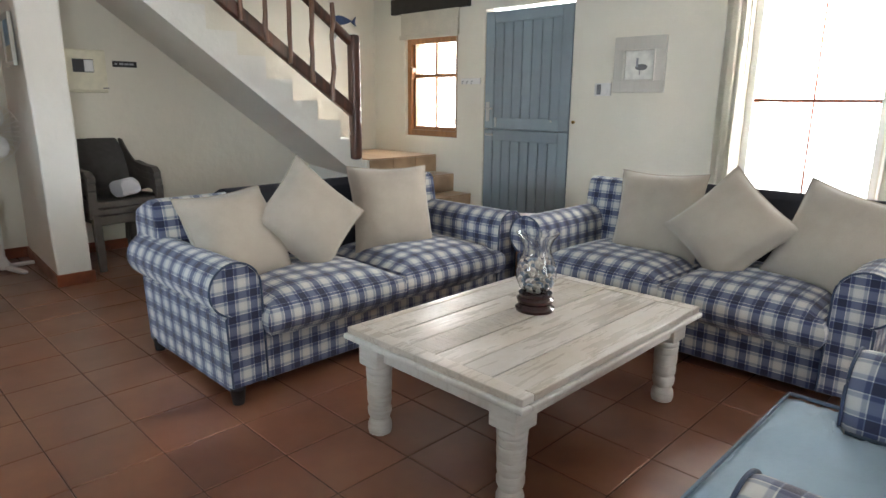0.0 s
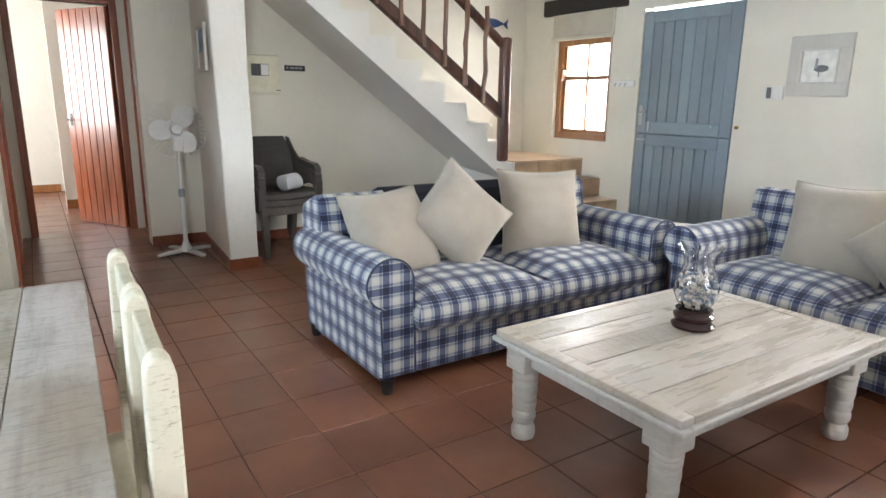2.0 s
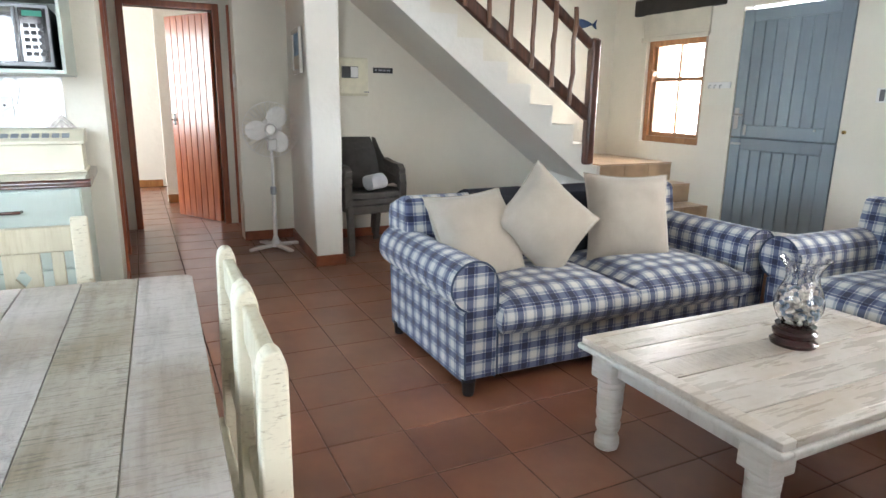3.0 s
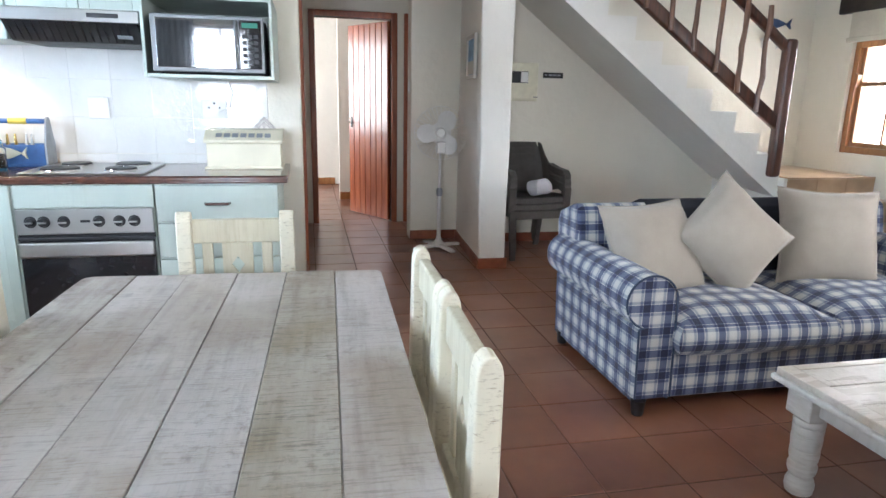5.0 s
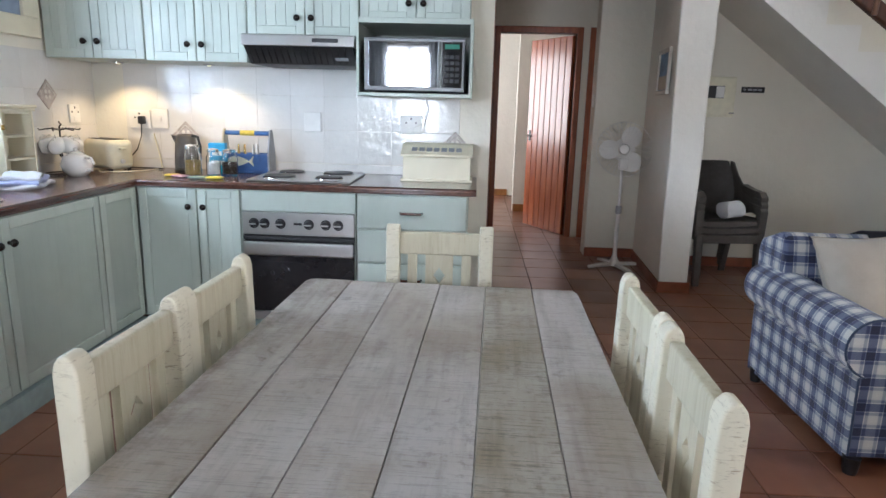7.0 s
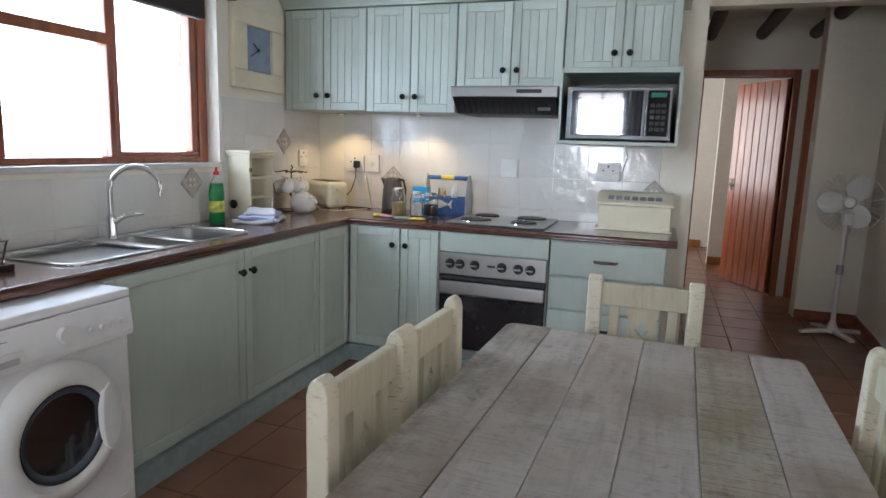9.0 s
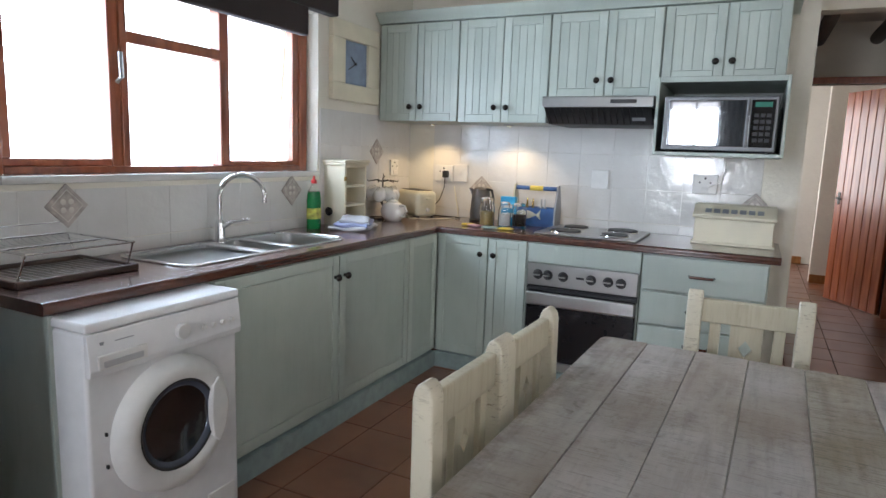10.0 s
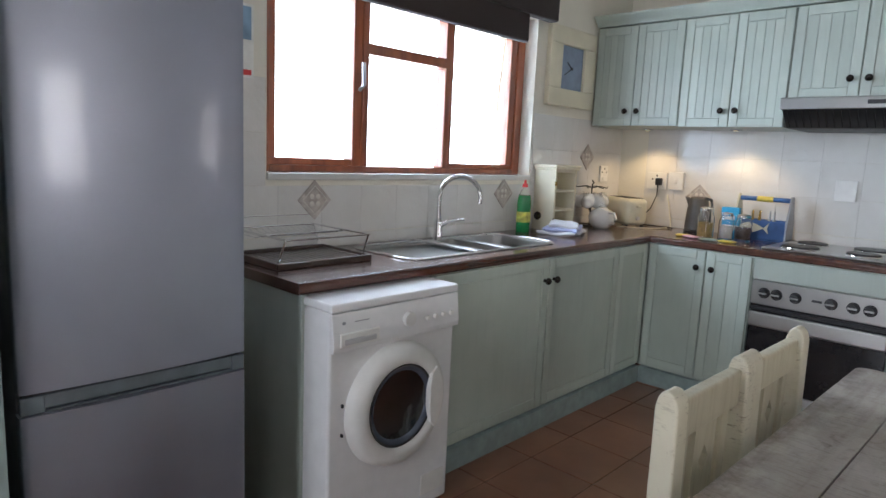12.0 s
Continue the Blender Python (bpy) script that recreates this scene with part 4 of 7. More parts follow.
# ---- sofas ----


def soft_box(sx, sy, sz, bulge=0.05, cuts=9, puff=1.0):
    """A stuffed cushion: rounded box with domed faces, centred, with cloth UVs."""
    b = bmesh.new()
    bmesh.ops.create_cube(b, size=1)
    bmesh.ops.subdivide_edges(b, edges=b.edges[:], cuts=cuts, use_grid_fill=True)
    for v in b.verts:
        x, y, z = v.co * 2
        ex = (1 - abs(x) ** 4) * (1 - abs(y) ** 4)
        e = 0.16
        rx = x * (1 - e * 0.25 * (abs(z) ** 3)) - 0.0
        ry = y * (1 - e * 0.25 * (abs(z) ** 3))
        rz = z * (1 - 0.28 * max(abs(x), abs(y)) ** 8)
        v.co = (rx * sx / 2 * (1 + 0.03 * (1 - z * z) * puff), ry * sy / 2 * (1 + 0.03 * (1 - z * z) * puff), rz * sz / 2 + math.copysign(bulge, z) * ex * abs(z))
    box_uv(b)
    return b


def arm_mesh(w, r, length, zc, z0):
    """A scroll arm: straight inner panel, roll turning outward at the top. It runs along y from 0; +x is the outer side."""
    pts = []
    pts.append((-w / 2, z0))
    for i in range(25):
        a = math.pi - (math.pi * 1.42) * i / 24
        pts.append((0.02 + r * math.cos(a), zc + r * math.sin(a)))
    pts.append((w / 2 - 0.035, zc - r * 1.02))
    pts.append((w / 2 - 0.045, z0))
    b = bmesh.new()
    lay = b.loops.layers.uv.verify()
    cum = [0.0]
    for p, q in zip(pts, pts[1:]):
        cum.append(cum[-1] + math.hypot(q[0] - p[0], q[1] - p[1]))
    ys = [0.0, 0.012, 0.03] + [length * k / 8 for k in range(1, 9)]
    rings = []
    cx, cz = sum(p[0] for p in pts) / len(pts), zc
    for k, y in enumerate(ys):
        s = (0.955, 0.99, 1.0)[k] if k < 3 else 1.0
        rings.append([b.verts.new((cx + (p[0] - cx) * s, y, max(z0, cz + (p[1] - cz) * s))) for p in pts])
    for k in range(len(rings) - 1):
        for i in range(len(pts) - 1):
            f = b.faces.new((rings[k][i], rings[k][i + 1], rings[k + 1][i + 1], rings[k + 1][i]))
            for lp in f.loops:
                kk = k if lp.vert in rings[k] else k + 1
                ii = i if lp.vert in (rings[kk][i],) else i + 1
                lp[lay].uv = (cum[ii], ys[kk])
    for ring in (rings[0], rings[-1]):
        f = b.faces.new(ring)
        for lp in f.loops:
            lp[lay].uv = (lp.vert.co.x + 0.06, lp.vert.co.z)
    return b


def arm_piping(w, r, zc, z0):
    pts = [(-w / 2, -0.002, z0)]
    for i in range(25):
        a = math.pi - (math.pi * 1.42) * i / 24
        pts.append((0.02 + r * math.cos(a), -0.002, zc + r * math.sin(a)))
    pts += [(w / 2 - 0.035, -0.002, zc - r * 1.02), (w / 2 - 0.045, -0.002, z0)]
    return tube(pts, 0.005, 6)


def check_sofa(name, m, length, seats, label, category, seat_mat="plaid", depth=0.98, proud=0.0):
    """Front at y = 0, back towards +y, centred on x."""
    s = thing(name, m, label, category)
    h = length / 2
    aw, ar, zc = 0.21, 0.115, 0.505
    inner = h - aw
    b = cuboid(-inner - 0.06, inner + 0.06, 0.03, depth - 0.05, 0.05, 0.25, 0.012)
    box_uv(b)
    part("base", b, "plaid", s)
    for sgn in (-1, 1):
        a = arm_mesh(aw, ar, depth - 0.08, zc, 0.05)
        p = arm_piping(aw, ar, zc, 0.075)
        if sgn < 0:
            for bb in (a, p):
                moved(bb, Matrix.Diagonal((-1, 1, 1, 1)))
                bmesh.ops.reverse_faces(bb, faces=bb.faces[:])
        arm = part("arm", a, "plaid", s, m=pose(sgn * (h - aw / 2 - 0.01), 0, 0))
        part("piping", p, "piping", arm)
    w = 2 * inner / max(seats, 1)
    for k in range(seats):
        b = soft_box(w - 0.008, 0.74 + proud, 0.18, 0.04)
        part("seat_cushion", b, seat_mat, s, m=pose(-inner + w * (k + 0.5), 0.325 - proud / 2, 0.335, rnd.uniform(-1, 1), rnd.uniform(-1.2, 1.2), rnd.uniform(-0.6, 0.6)))
    b = prism([(depth - 0.36, 0.26), (depth - 0.285, 0.70), (depth - 0.27, 0.775), (depth - 0.235, 0.80), (depth - 0.19, 0.795), (depth - 0.02, 0.73), (depth - 0.0, 0.67), (depth - 0.06, 0.07), (depth - 0.3, 0.07)], -h + 0.06, h - 0.06, 'x', bevel=0.02)
    box_uv(b)
    part("backrest", b, "plaid", s)
    for x in (-h + 0.075, h - 0.075):
        for y in (0.002, depth - 0.14):
            part("foot", lathe([(0.024, 0), (0.027, 0.01), (0.033, 0.07)], 12), "black_wood", s, m=pose(x, y, 0))
    return s


def drape(name, length, depth, label, x0, x1, m):
    """A dark throw tucked over the inside of a sofa's back."""
    b = prism([(depth - 0.374, 0.36), (depth - 0.300, 0.70), (depth - 0.285, 0.78), (depth - 0.242, 0.816), (depth - 0.185, 0.812), (depth - 0.010, 0.745), (depth + 0.014, 0.66), (depth + 0.004, 0.66), (depth - 0.017, 0.735), (depth - 0.188, 0.800), (depth - 0.237, 0.805), (depth - 0.275, 0.778), (depth - 0.290, 0.70), (depth - 0.364, 0.36)], x0, x1, 'x', bevel=0.003)
    t = part(name, b, "navy", m=m)
    return tagged(t, label, "throw")


def scatter_cushion(m, size, label, mat="linen", thick=0.19, seed=0):
    """A square stuffed pillow with pinched corners, standing on one edge in the xz plane."""
    b = bmesh.new()
    n = 18
    r = random.Random(seed)
    ph = [r.uniform(0, 6) for _ in range(4)]
    sides = []
    for sg in (1, -1):
        grid = []
        for j in range(n + 1):
            row = []
            for i in range(n + 1):
                u, v = 2 * i / n - 1, 2 * j / n - 1
                pin = 1 - 0.09 * (1 - u * u) * abs(v) ** 2 * (abs(v) > 0) * 1.0
                pin2 = 1 - 0.09 * (1 - v * v) * abs(u) ** 2
                t = ((1 - u ** 4) * (1 - v ** 4)) ** 0.62
                th = thick / 2 * t * (1 + 0.10 * math.sin(2.3 * u + ph[0]) * math.cos(2.9 * v + ph[1])) + 0.004
                th += 0.006 * math.sin(9 * (abs(u) + abs(v)) + ph[2]) * (abs(u * v) ** 0.7) * (1 - max(abs(u), abs(v)) ** 6)
                row.append(b.verts.new((u * size / 2 * pin2, sg * th, v * size / 2 * pin)))
            grid.append(row)
        for j in range(n):
            for i in range(n):
                b.faces.new((grid[j][i], grid[j][i + 1], grid[j + 1][i + 1], grid[j + 1][i]))
        sides.append(grid)
    rim = lambda g: [g[0][i] for i in range(n)] + [g[j][n] for j in range(n)] + [g[n][n - i] for i in range(n)] + [g[n - j][0] for j in range(n)]
    a, c = rim(sides[0]), rim(sides[1])
    for i in range(len(a)):
        k = (i + 1) % len(a)
        b.faces.new((a[i], a[k], c[k], c[i]))
    seam = [(v.co.x, 0, v.co.z) for v in a]
    ob = thing("cushion", m, label, "cushion", "scatter cushions")
    part("cover", b, mat, ob)
    part("piping", tube(seam + seam[:1], 0.006, 6), mat, ob)
    return ob


S1 = pose(-2.09, 2.29, 0, 0, 0, 90)
S2 = pose(-1.07, 3.13, 0)
check_sofa("sofa", S1, 2.0, 2, "two-seat sofa in blue and white check with rolled arms", "sofa")
check_sofa("sofa", S2, 1.90, 2, "two-seat blue check sofa with its back to the window", "sofa")
drape("throw", 2.0, 0.98, "navy velvet throw over the sofa back", -0.56, 0.80, S1)
drape("throw", 1.90, 0.98, "navy velvet throw over the sofa back", -0.62, 0.84, S2)
for S, lst in ((S1, [(-0.665, 0.43, 0.618, -29, -2, 10, 0.495), (-0.27, 0.40, 0.675, -20, 45, -4, 0.475), (0.335, 0.45, 0.645, -18, 2, -14, 0.52)]),
               (S2, [(-0.285, 0.48, 0.645, -16, -1, 4, 0.50), (0.16, 0.36, 0.655, -26, 40, 4, 0.475), (0.645, 0.44, 0.625, -24, 14, -2, 0.53)])):
    for k, (x, y, z, lean, roll, yaw, size) in enumerate(lst):
        lab = "beige linen scatter cushion standing on its corner" if abs(roll) > 30 else "beige linen scatter cushion leaning on the sofa back"
        scatter_cushion(S @ pose(x, y, z, 0, 0, yaw) @ pose(0, 0, 0, lean, 0, 0) @ pose(0, 0, 0, 0, roll, 0), size, lab, seed=k + 3)

ac = check_sofa("armchair", pose(-0.05, 1.755, 0, 0, 0, -90), 1.04, 0, "blue check armchair with rolled arms and a pale blue seat cushion", "armchair", "pale_blue", 0.95)
b = soft_box(0.93, 0.745, 0.165, 0.022, 39)
for v in b.verts:
    f = min(1, max(0, (v.co.y + 0.215) / 0.03))
    v.co.x *= 1 - 0.345 * f * f * (3 - 2 * f)
    d = math.hypot(abs(v.co.x) - 0.33, v.co.y + 0.19)
    if v.co.z > 0.03:
        v.co.z += 0.011 * math.exp(-d / 0.17) * math.sin(26 * math.atan2(v.co.y + 0.19, abs(v.co.x) - 0.36) + 9 * v.co.x) + 0.004 * math.sin(17 * v.co.x + 6 * v.co.y)
seat = part("seat_cushion", b, "pale_blue", ac, "pale blue cotton seat cushion, creased beside the arms", pose(0, 0.197, 0.35))
for z in (0.072, -0.07):
    edge = [(-0.452, -0.362), (0.452, -0.362), (0.452, -0.215), (0.305, -0.18), (0.305, 0.36), (-0.305, 0.36), (-0.305, -0.18), (-0.452, -0.215), (-0.452, -0.362)]
    part("piping", tube([(x, y, z) for x, y in edge], 0.006, 6), "seat_piping", seat)

# ---- coffee table ----


def turned_leg(h, r):
    k = [(0.66, 0), (0.80, 0.015), (0.86, 0.06), (0.85, 0.11), (0.74, 0.155), (0.62, 0.175), (0.74, 0.195), (0.84, 0.23), (0.86, 0.28), (0.78, 0.305), (0.74, 0.32), (0.82, 0.335),
         (0.87, 0.38), (0.86, 0.43), (0.78, 0.445), (0.86, 0.46), (0.90, 0.53), (0.89, 0.57), (0.80, 0.585), (0.89, 0.60), (0.91, 0.65), (0.82, 0.665), (0.92, 0.68), (0.93, 0.71), (0.84, 0.73), (0.92, 0.75)]
    b = lathe([(a * r, z * h) for a, z in k], 24)
    cuboid(-r, r, -r, r, 0.75 * h, h, 0.006, bm=b)
    return b


ct = thing("coffee_table", pose(-1.158, 2.18, 0) @ Matrix.Diagonal((1, 1, 0.963, 1)), "low whitewashed plank coffee table with fat turned legs", "coffee table")
hx, hy = 0.432, 0.622
nb = 6
wp = (2 * hx - 0.10) / nb
for i in range(nb):
    part("plank", cuboid(-hx + 0.05 + i * wp + 0.0016, -hx + 0.05 + (i + 1) * wp - 0.0016, -hy + 0.07, hy - 0.07, 0.425, 0.45 - 0.0015 * (i % 2), 0.003), "whitewash_sawn" if i in (0, 2) else "whitewash_y", ct)
for s in (-1, 1):
    part("edge_board", cuboid(-hx + 0.012, hx - 0.012, s * (hy - 0.012) - 0.058 * (s > 0), s * (hy - 0.012) + 0.058 * (s < 0), 0.424, 0.4515, 0.004), "whitewash_y", ct)
    part("edge_board", cuboid(s * (hx - 0.012) - 0.038 * (s > 0), s * (hx - 0.012) + 0.038 * (s < 0), -hy + 0.07, hy - 0.07, 0.424, 0.4515, 0.004), "whitewash_y", ct)
    part("moulding", cuboid(-hx, hx, s * (hy - 0.025) - 0.025, s * (hy - 0.025) + 0.025, 0.402, 0.4235, 0.007, 3), "whitewash_leg", ct)
    part("moulding", cuboid(s * (hx - 0.025) - 0.025, s * (hx - 0.025) + 0.025, -hy + 0.05, hy - 0.05, 0.402, 0.4235, 0.007, 3), "whitewash_leg", ct)
    part("apron", cuboid(-hx + 0.12, hx - 0.12, s * (hy - 0.08) - 0.012, s * (hy - 0.08) + 0.012, 0.325, 0.40, 0.004), "whitewash_leg", ct)
    part("apron", cuboid(s * (hx - 0.08) - 0.012, s * (hx - 0.08) + 0.012, -hy + 0.12, hy - 0.12, 0.325, 0.40, 0.004), "whitewash_leg", ct)
    for s2 in (-1, 1):
        part("leg", turned_leg(0.40, 0.055), "white_worn", ct, m=pose(s * (hx - 0.105), s2 * (hy - 0.09), 0))

vz = 0.434
vase = thing("hurricane_lamp", pose(-1.205, 2.255, vz), "glass hurricane lamp filled with shells on a turned dark wooden base", "hurricane lamp")
part("base", lathe([(0, 0), (0.078, 0), (0.082, 0.012), (0.072, 0.02), (0.066, 0.03), (0.074, 0.038), (0.077, 0.05), (0.066, 0.06), (0.07, 0.075), (0.0, 0.075)], 32), "mahogany", vase)
outer = [(0.046, 0.077), (0.068, 0.10), (0.083, 0.135), (0.084, 0.165), (0.074, 0.205), (0.060, 0.235), (0.055, 0.262), (0.062, 0.29), (0.083, 0.32), (0.088, 0.325)]
inner = [(r - 0.003, z + 0.001) for r, z in outer[::-1]]
part("glass_chimney", lathe(outer + inner + [(0.0, 0.08)], 36), "glass", vase)
rs = random.Random(9)
for k in range(120):
    zz = 0.092 + 0.115 * (k / 120)
    rr = (0.058 if zz < 0.11 else 0.070) * math.sqrt(rs.random())
    a = rs.uniform(0, 6.28)
    b = bmesh.new()
    bmesh.ops.create_icosphere(b, subdivisions=1, radius=rs.uniform(0.010, 0.017))
    part("shell", b, "shell" if k % 3 else "shell_blue", vase, m=pose(rr * math.cos(a), rr * math.sin(a), zz, rs.uniform(0, 180), rs.uniform(0, 180), 0) @ Matrix.Diagonal((1.2, 0.9, 0.6, 1)))

# ---- dining table and chairs ----
DT = pose(-1.9, -0.22, 0, 0, 0, -1.8) @ pose(1.9, 0.22, 0)
dt = thing("dining_table", DT, "long whitewashed plank dining table with worn grain", "dining table")
TX0, TX1, TY0, TY1, TZ = -1.872, -0.42, -0.674, 0.234, 0.755
wp = (TY1 - TY0) / 6
for i in range(6):
    ya, yb = TY0 + i * wp + 0.0007, TY0 + (i + 1) * wp - 0.0007
    o = [(TX0, ya), (TX1, ya), (TX1, yb), (TX0, yb)]
    if i == 0:
        o = [(TX0 + 0.03, ya), (TX1 - 0.03, ya), (TX1, ya + 0.03), (TX1, yb), (TX0, yb), (TX0, ya + 0.03), (TX0 + 0.009, ya + 0.009)]
    if i == 5:
        o = [(TX0, ya), (TX1, ya), (TX1, yb - 0.03), (TX1 - 0.03, yb), (TX0 + 0.03, yb), (TX0 + 0.009, yb - 0.009), (TX0, yb - 0.03)]
    part("plank", prism(o, TZ - 0.034, TZ - 0.0015 * (i % 2), 'z', bevel=0.0024), ("whitewash_grubby", "whitewash_x", "whitewash_x", "whitewash_x", "whitewash_stained", "whitewash_x")[i], dt)
part("batten", cuboid(TX0 + 0.09, TX1 - 0.09, TY0 + 0.08, TY1 - 0.08, TZ - 0.044, TZ - 0.007), "whitewash_leg", dt)
for a, b, c, d in ((TX0 + 0.1, TX1 - 0.1, TY0 + 0.07, TY0 + 0.095), (TX0 + 0.1, TX1 - 0.1, TY1 - 0.095, TY1 - 0.07), (TX0 + 0.07, TX0 + 0.095, TY0 + 0.1, TY1 - 0.1), (TX1 - 0.095, TX1 - 0.07, TY0 + 0.1, TY1 - 0.1)):
    part("apron", cuboid(a, b, c, d, TZ - 0.13, TZ - 0.046, 0.004), "whitewash_leg", dt)
for x in (TX0 + 0.1, TX1 - 0.1):
    for y in (TY0 + 0.1, TY1 - 0.1):
        part("leg", cuboid(x - 0.042, x + 0.042, y - 0.042, y + 0.042, 0, TZ - 0.046, 0.008), "whitewash_leg", dt)


def dining_chair(m, label):
    """Faces +y; back posts at y = 0, seat in front of them."""
    c = thing("dining_chair", m, label, "chair", "chairs round the dining table")
    w = 0.164
    for s in (-1, 1):
        out = [(-0.026, 0.0), (0.026, 0.0), (0.027, 0.45), (0.019, 0.90), (0.014, 0.92), (0.002, 0.932), (-0.011, 0.932), (-0.021, 0.92), (-0.026, 0.90), (-0.025, 0.45)]
        part("back_post", prism(out, s * w - 0.024, s * w + 0.024, 'x', bevel=0.006), "cream_worn", c)
        part("front_leg", cuboid(s * w - 0.022, s * w + 0.022, 0.36, 0.405, 0, 0.425, 0.006), "cream_paint", c)
        part("side_rail", cuboid(s * w - 0.012, s * w + 0.012, 0.035, 0.36, 0.37, 0.425, 0.003), "cream_paint", c)
        part("stretcher", cuboid(s * w - 0.01, s * w + 0.01, 0.035, 0.36, 0.16, 0.195, 0.003), "cream_paint", c)
    part("front_rail", cuboid(-w + 0.022, w - 0.022, 0.37, 0.395, 0.37, 0.425, 0.003), "cream_paint", c)
    part("seat", cuboid(-0.20, 0.20, 0.02, 0.42, 0.425, 0.45, 0.008), "cream_paint", c)
    part("top_rail", cuboid(-w + 0.022, w - 0.022, -0.022, 0.006, 0.825, 0.905, 0.006), "cream_paint", c)
    part("bottom_rail", cuboid(-w + 0.022, w - 0.022, -0.018, 0.01, 0.55, 0.60, 0.005), "cream_paint", c)
    splat = None
    for s in (-1, 1):
        part("slat", cuboid(s * 0.096 - 0.017, s * 0.096 + 0.017, -0.02, -0.002, 0.60, 0.826, 0.003), "cream_paint", c)
        o = [(0.0, 0.60), (s * 0.049, 0.60), (s * 0.049, 0.826), (0.0, 0.826), (0.0, 0.778), (s * 0.022, 0.748), (0.0, 0.718)]
        splat = prism(o, -0.02, -0.002, 'y', bm=splat)
    part("splat", splat, "cream_paint", c, "wide centre slat with a diamond cut through it")
    return c


chair_lab = "cream painted slat-back dining chair tucked under the table"
for x in (-0.918, -1.288):
    dining_chair(DT @ pose(x, -0.728, 0), chair_lab)
for x in (-0.893, -1.276):
    dining_chair(DT @ pose(x, 0.303, 0, 0, 0, 180 + rnd.uniform(-1, 1)), chair_lab)
dining_chair(pose(-2.0, -0.234, 0, 0, 0, -90), "cream painted wooden dining chair at the head of the table")

# ---- kitchen units ----
CF = -3.262          # face of the units on the back wall
CG = -2.022          # face of the units under the window


def panel_door(parent, axis, a0, a1, z0, z1, face, knob=None, grooves=3, name="door"):
    """A framed door with upright grooved boards. axis 'y': it lies across y and faces +x; 'x': across x and faces +y."""
    def bx(p0, p1, q0, q1, d0, d1, bv=0.004):
        return cuboid(face + d0, face + d1, p0, p1, q0, q1, bv) if axis == 'y' else cuboid(p0, p1, face + d0, face + d1, q0, q1, bv)
    fw = 0.05
    d = part(name, bx(a0 + 0.0015, a1 - 0.0015, z0, z1, 0.0, 0.010, 0.002), "sage", parent)
    for p in ((a0 + 0.0015, a0 + fw, z0, z1), (a1 - fw, a1 - 0.0015, z0, z1), (a0 + fw, a1 - fw, z0, z0 + fw), (a0 + fw, a1 - fw, z1 - fw, z1)):
        part("stile", bx(*p, 0.010, 0.019), "sage", d)
    w = (a1 - a0 - 2 * fw) / grooves
    for i in range(grooves):
        part("board", bx(a0 + fw + i * w + 0.0008, a0 + fw + (i + 1) * w - 0.0008, z0 + fw, z1 - fw, 0.009, 0.0135, 0.0025), "sage", d)
    if knob:
        u, z = knob
        b = lathe([(0, 0), (0.009, 0.0), (0.007, 0.012), (0.016, 0.018), (0.018, 0.026), (0.012, 0.034), (0, 0.036)], 14)
        mm = pose(face + 0.019, u, z, 0, 90, 0) if axis == 'y' else pose(u, face + 0.019, z, -90, 0, 0)
        part("knob", b, "knob", d, "dark bronze knob", mm)
    return d


def unit(name, x0, x1, y0, y1, z0, z1, label, cat="cabinet", group="kitchen units"):
    u = thing(name, pose(0, 0, 0), label, cat, group)
    part("carcass", cuboid(x0, x1, y0, y1, z0, z1, 0.002), "sage", u)
    return u


# under the window, from the corner to the washing machine
u = unit("base_cabinet", -3.24, -2.886, SY, CG, 0.1, 0.86, "sage green corner base unit with a narrow grooved door")
panel_door(u, 'x', -3.235, -2.888, 0.115, 0.855, CG, None, 1)
u = unit("base_cabinet", -2.886, -1.42, SY, CG, 0.1, 0.80, "sage green sink base unit with two grooved doors")
part("worktop_rail", cuboid(-2.886, -1.42, CG - 0.02, CG, 0.80, 0.86), "sage", u)
panel_door(u, 'x', -2.882, -2.207, 0.115, 0.855, CG, (-2.243, 0.752), 1)
panel_door(u, 'x', -2.203, -1.425, 0.115, 0.855, CG, (-2.167, 0.752), 1)
u = thing("end_panel", pose(0, 0, 0), "sage green end panel beside the washing machine", "panel")
part("front_edge", cuboid(-0.836, -0.814, CG + 0.011, CG + 0.016, 0.002, 0.859, 0.001), "sage", u)
part("board", cuboid(-0.835, -0.815, SY, CG + 0.01, 0, 0.86, 0.002), "sage", u)
# along the back wall
u = unit("base_cabinet", KX, CF, -2.02, -1.415, 0.1, 0.86, "sage green base unit with a pair of grooved doors")
panel_door(u, 'y', -2.0, -1.667, 0.115, 0.855, CF, (-1.707, 0.757), 1)
panel_door(u, 'y', -1.662, -1.42, 0.115, 0.855, CF, (-1.622, 0.757), 2)
u = unit("base_cabinet", KX, CF, -0.765, -0.15, 0.1, 0.86, "pale green drawer unit with wooden bar handles", "cabinet")
for z0, z1 in ((0.665, 0.852), (0.475, 0.655), (0.29, 0.465), (0.115, 0.28)):
    d = part("drawer", cuboid(CF, CF + 0.02, -0.76, -0.155, z0, z1, 0.005), "sage", u)
    zc = (z0 + z1) / 2
    part("handle", tube([(CF + 0.02, -0.52, zc), (CF + 0.045, -0.515, zc), (CF + 0.047, -0.46, zc), (CF + 0.045, -0.405, zc), (CF + 0.02, -0.40, zc)], 0.008), "counter", d, "brown wooden bar handle")
u = unit("oven_housing", KX, CF, -1.41, -0.77, 0.1, 0.86, "sage green housing round the built-in oven", "cabinet")
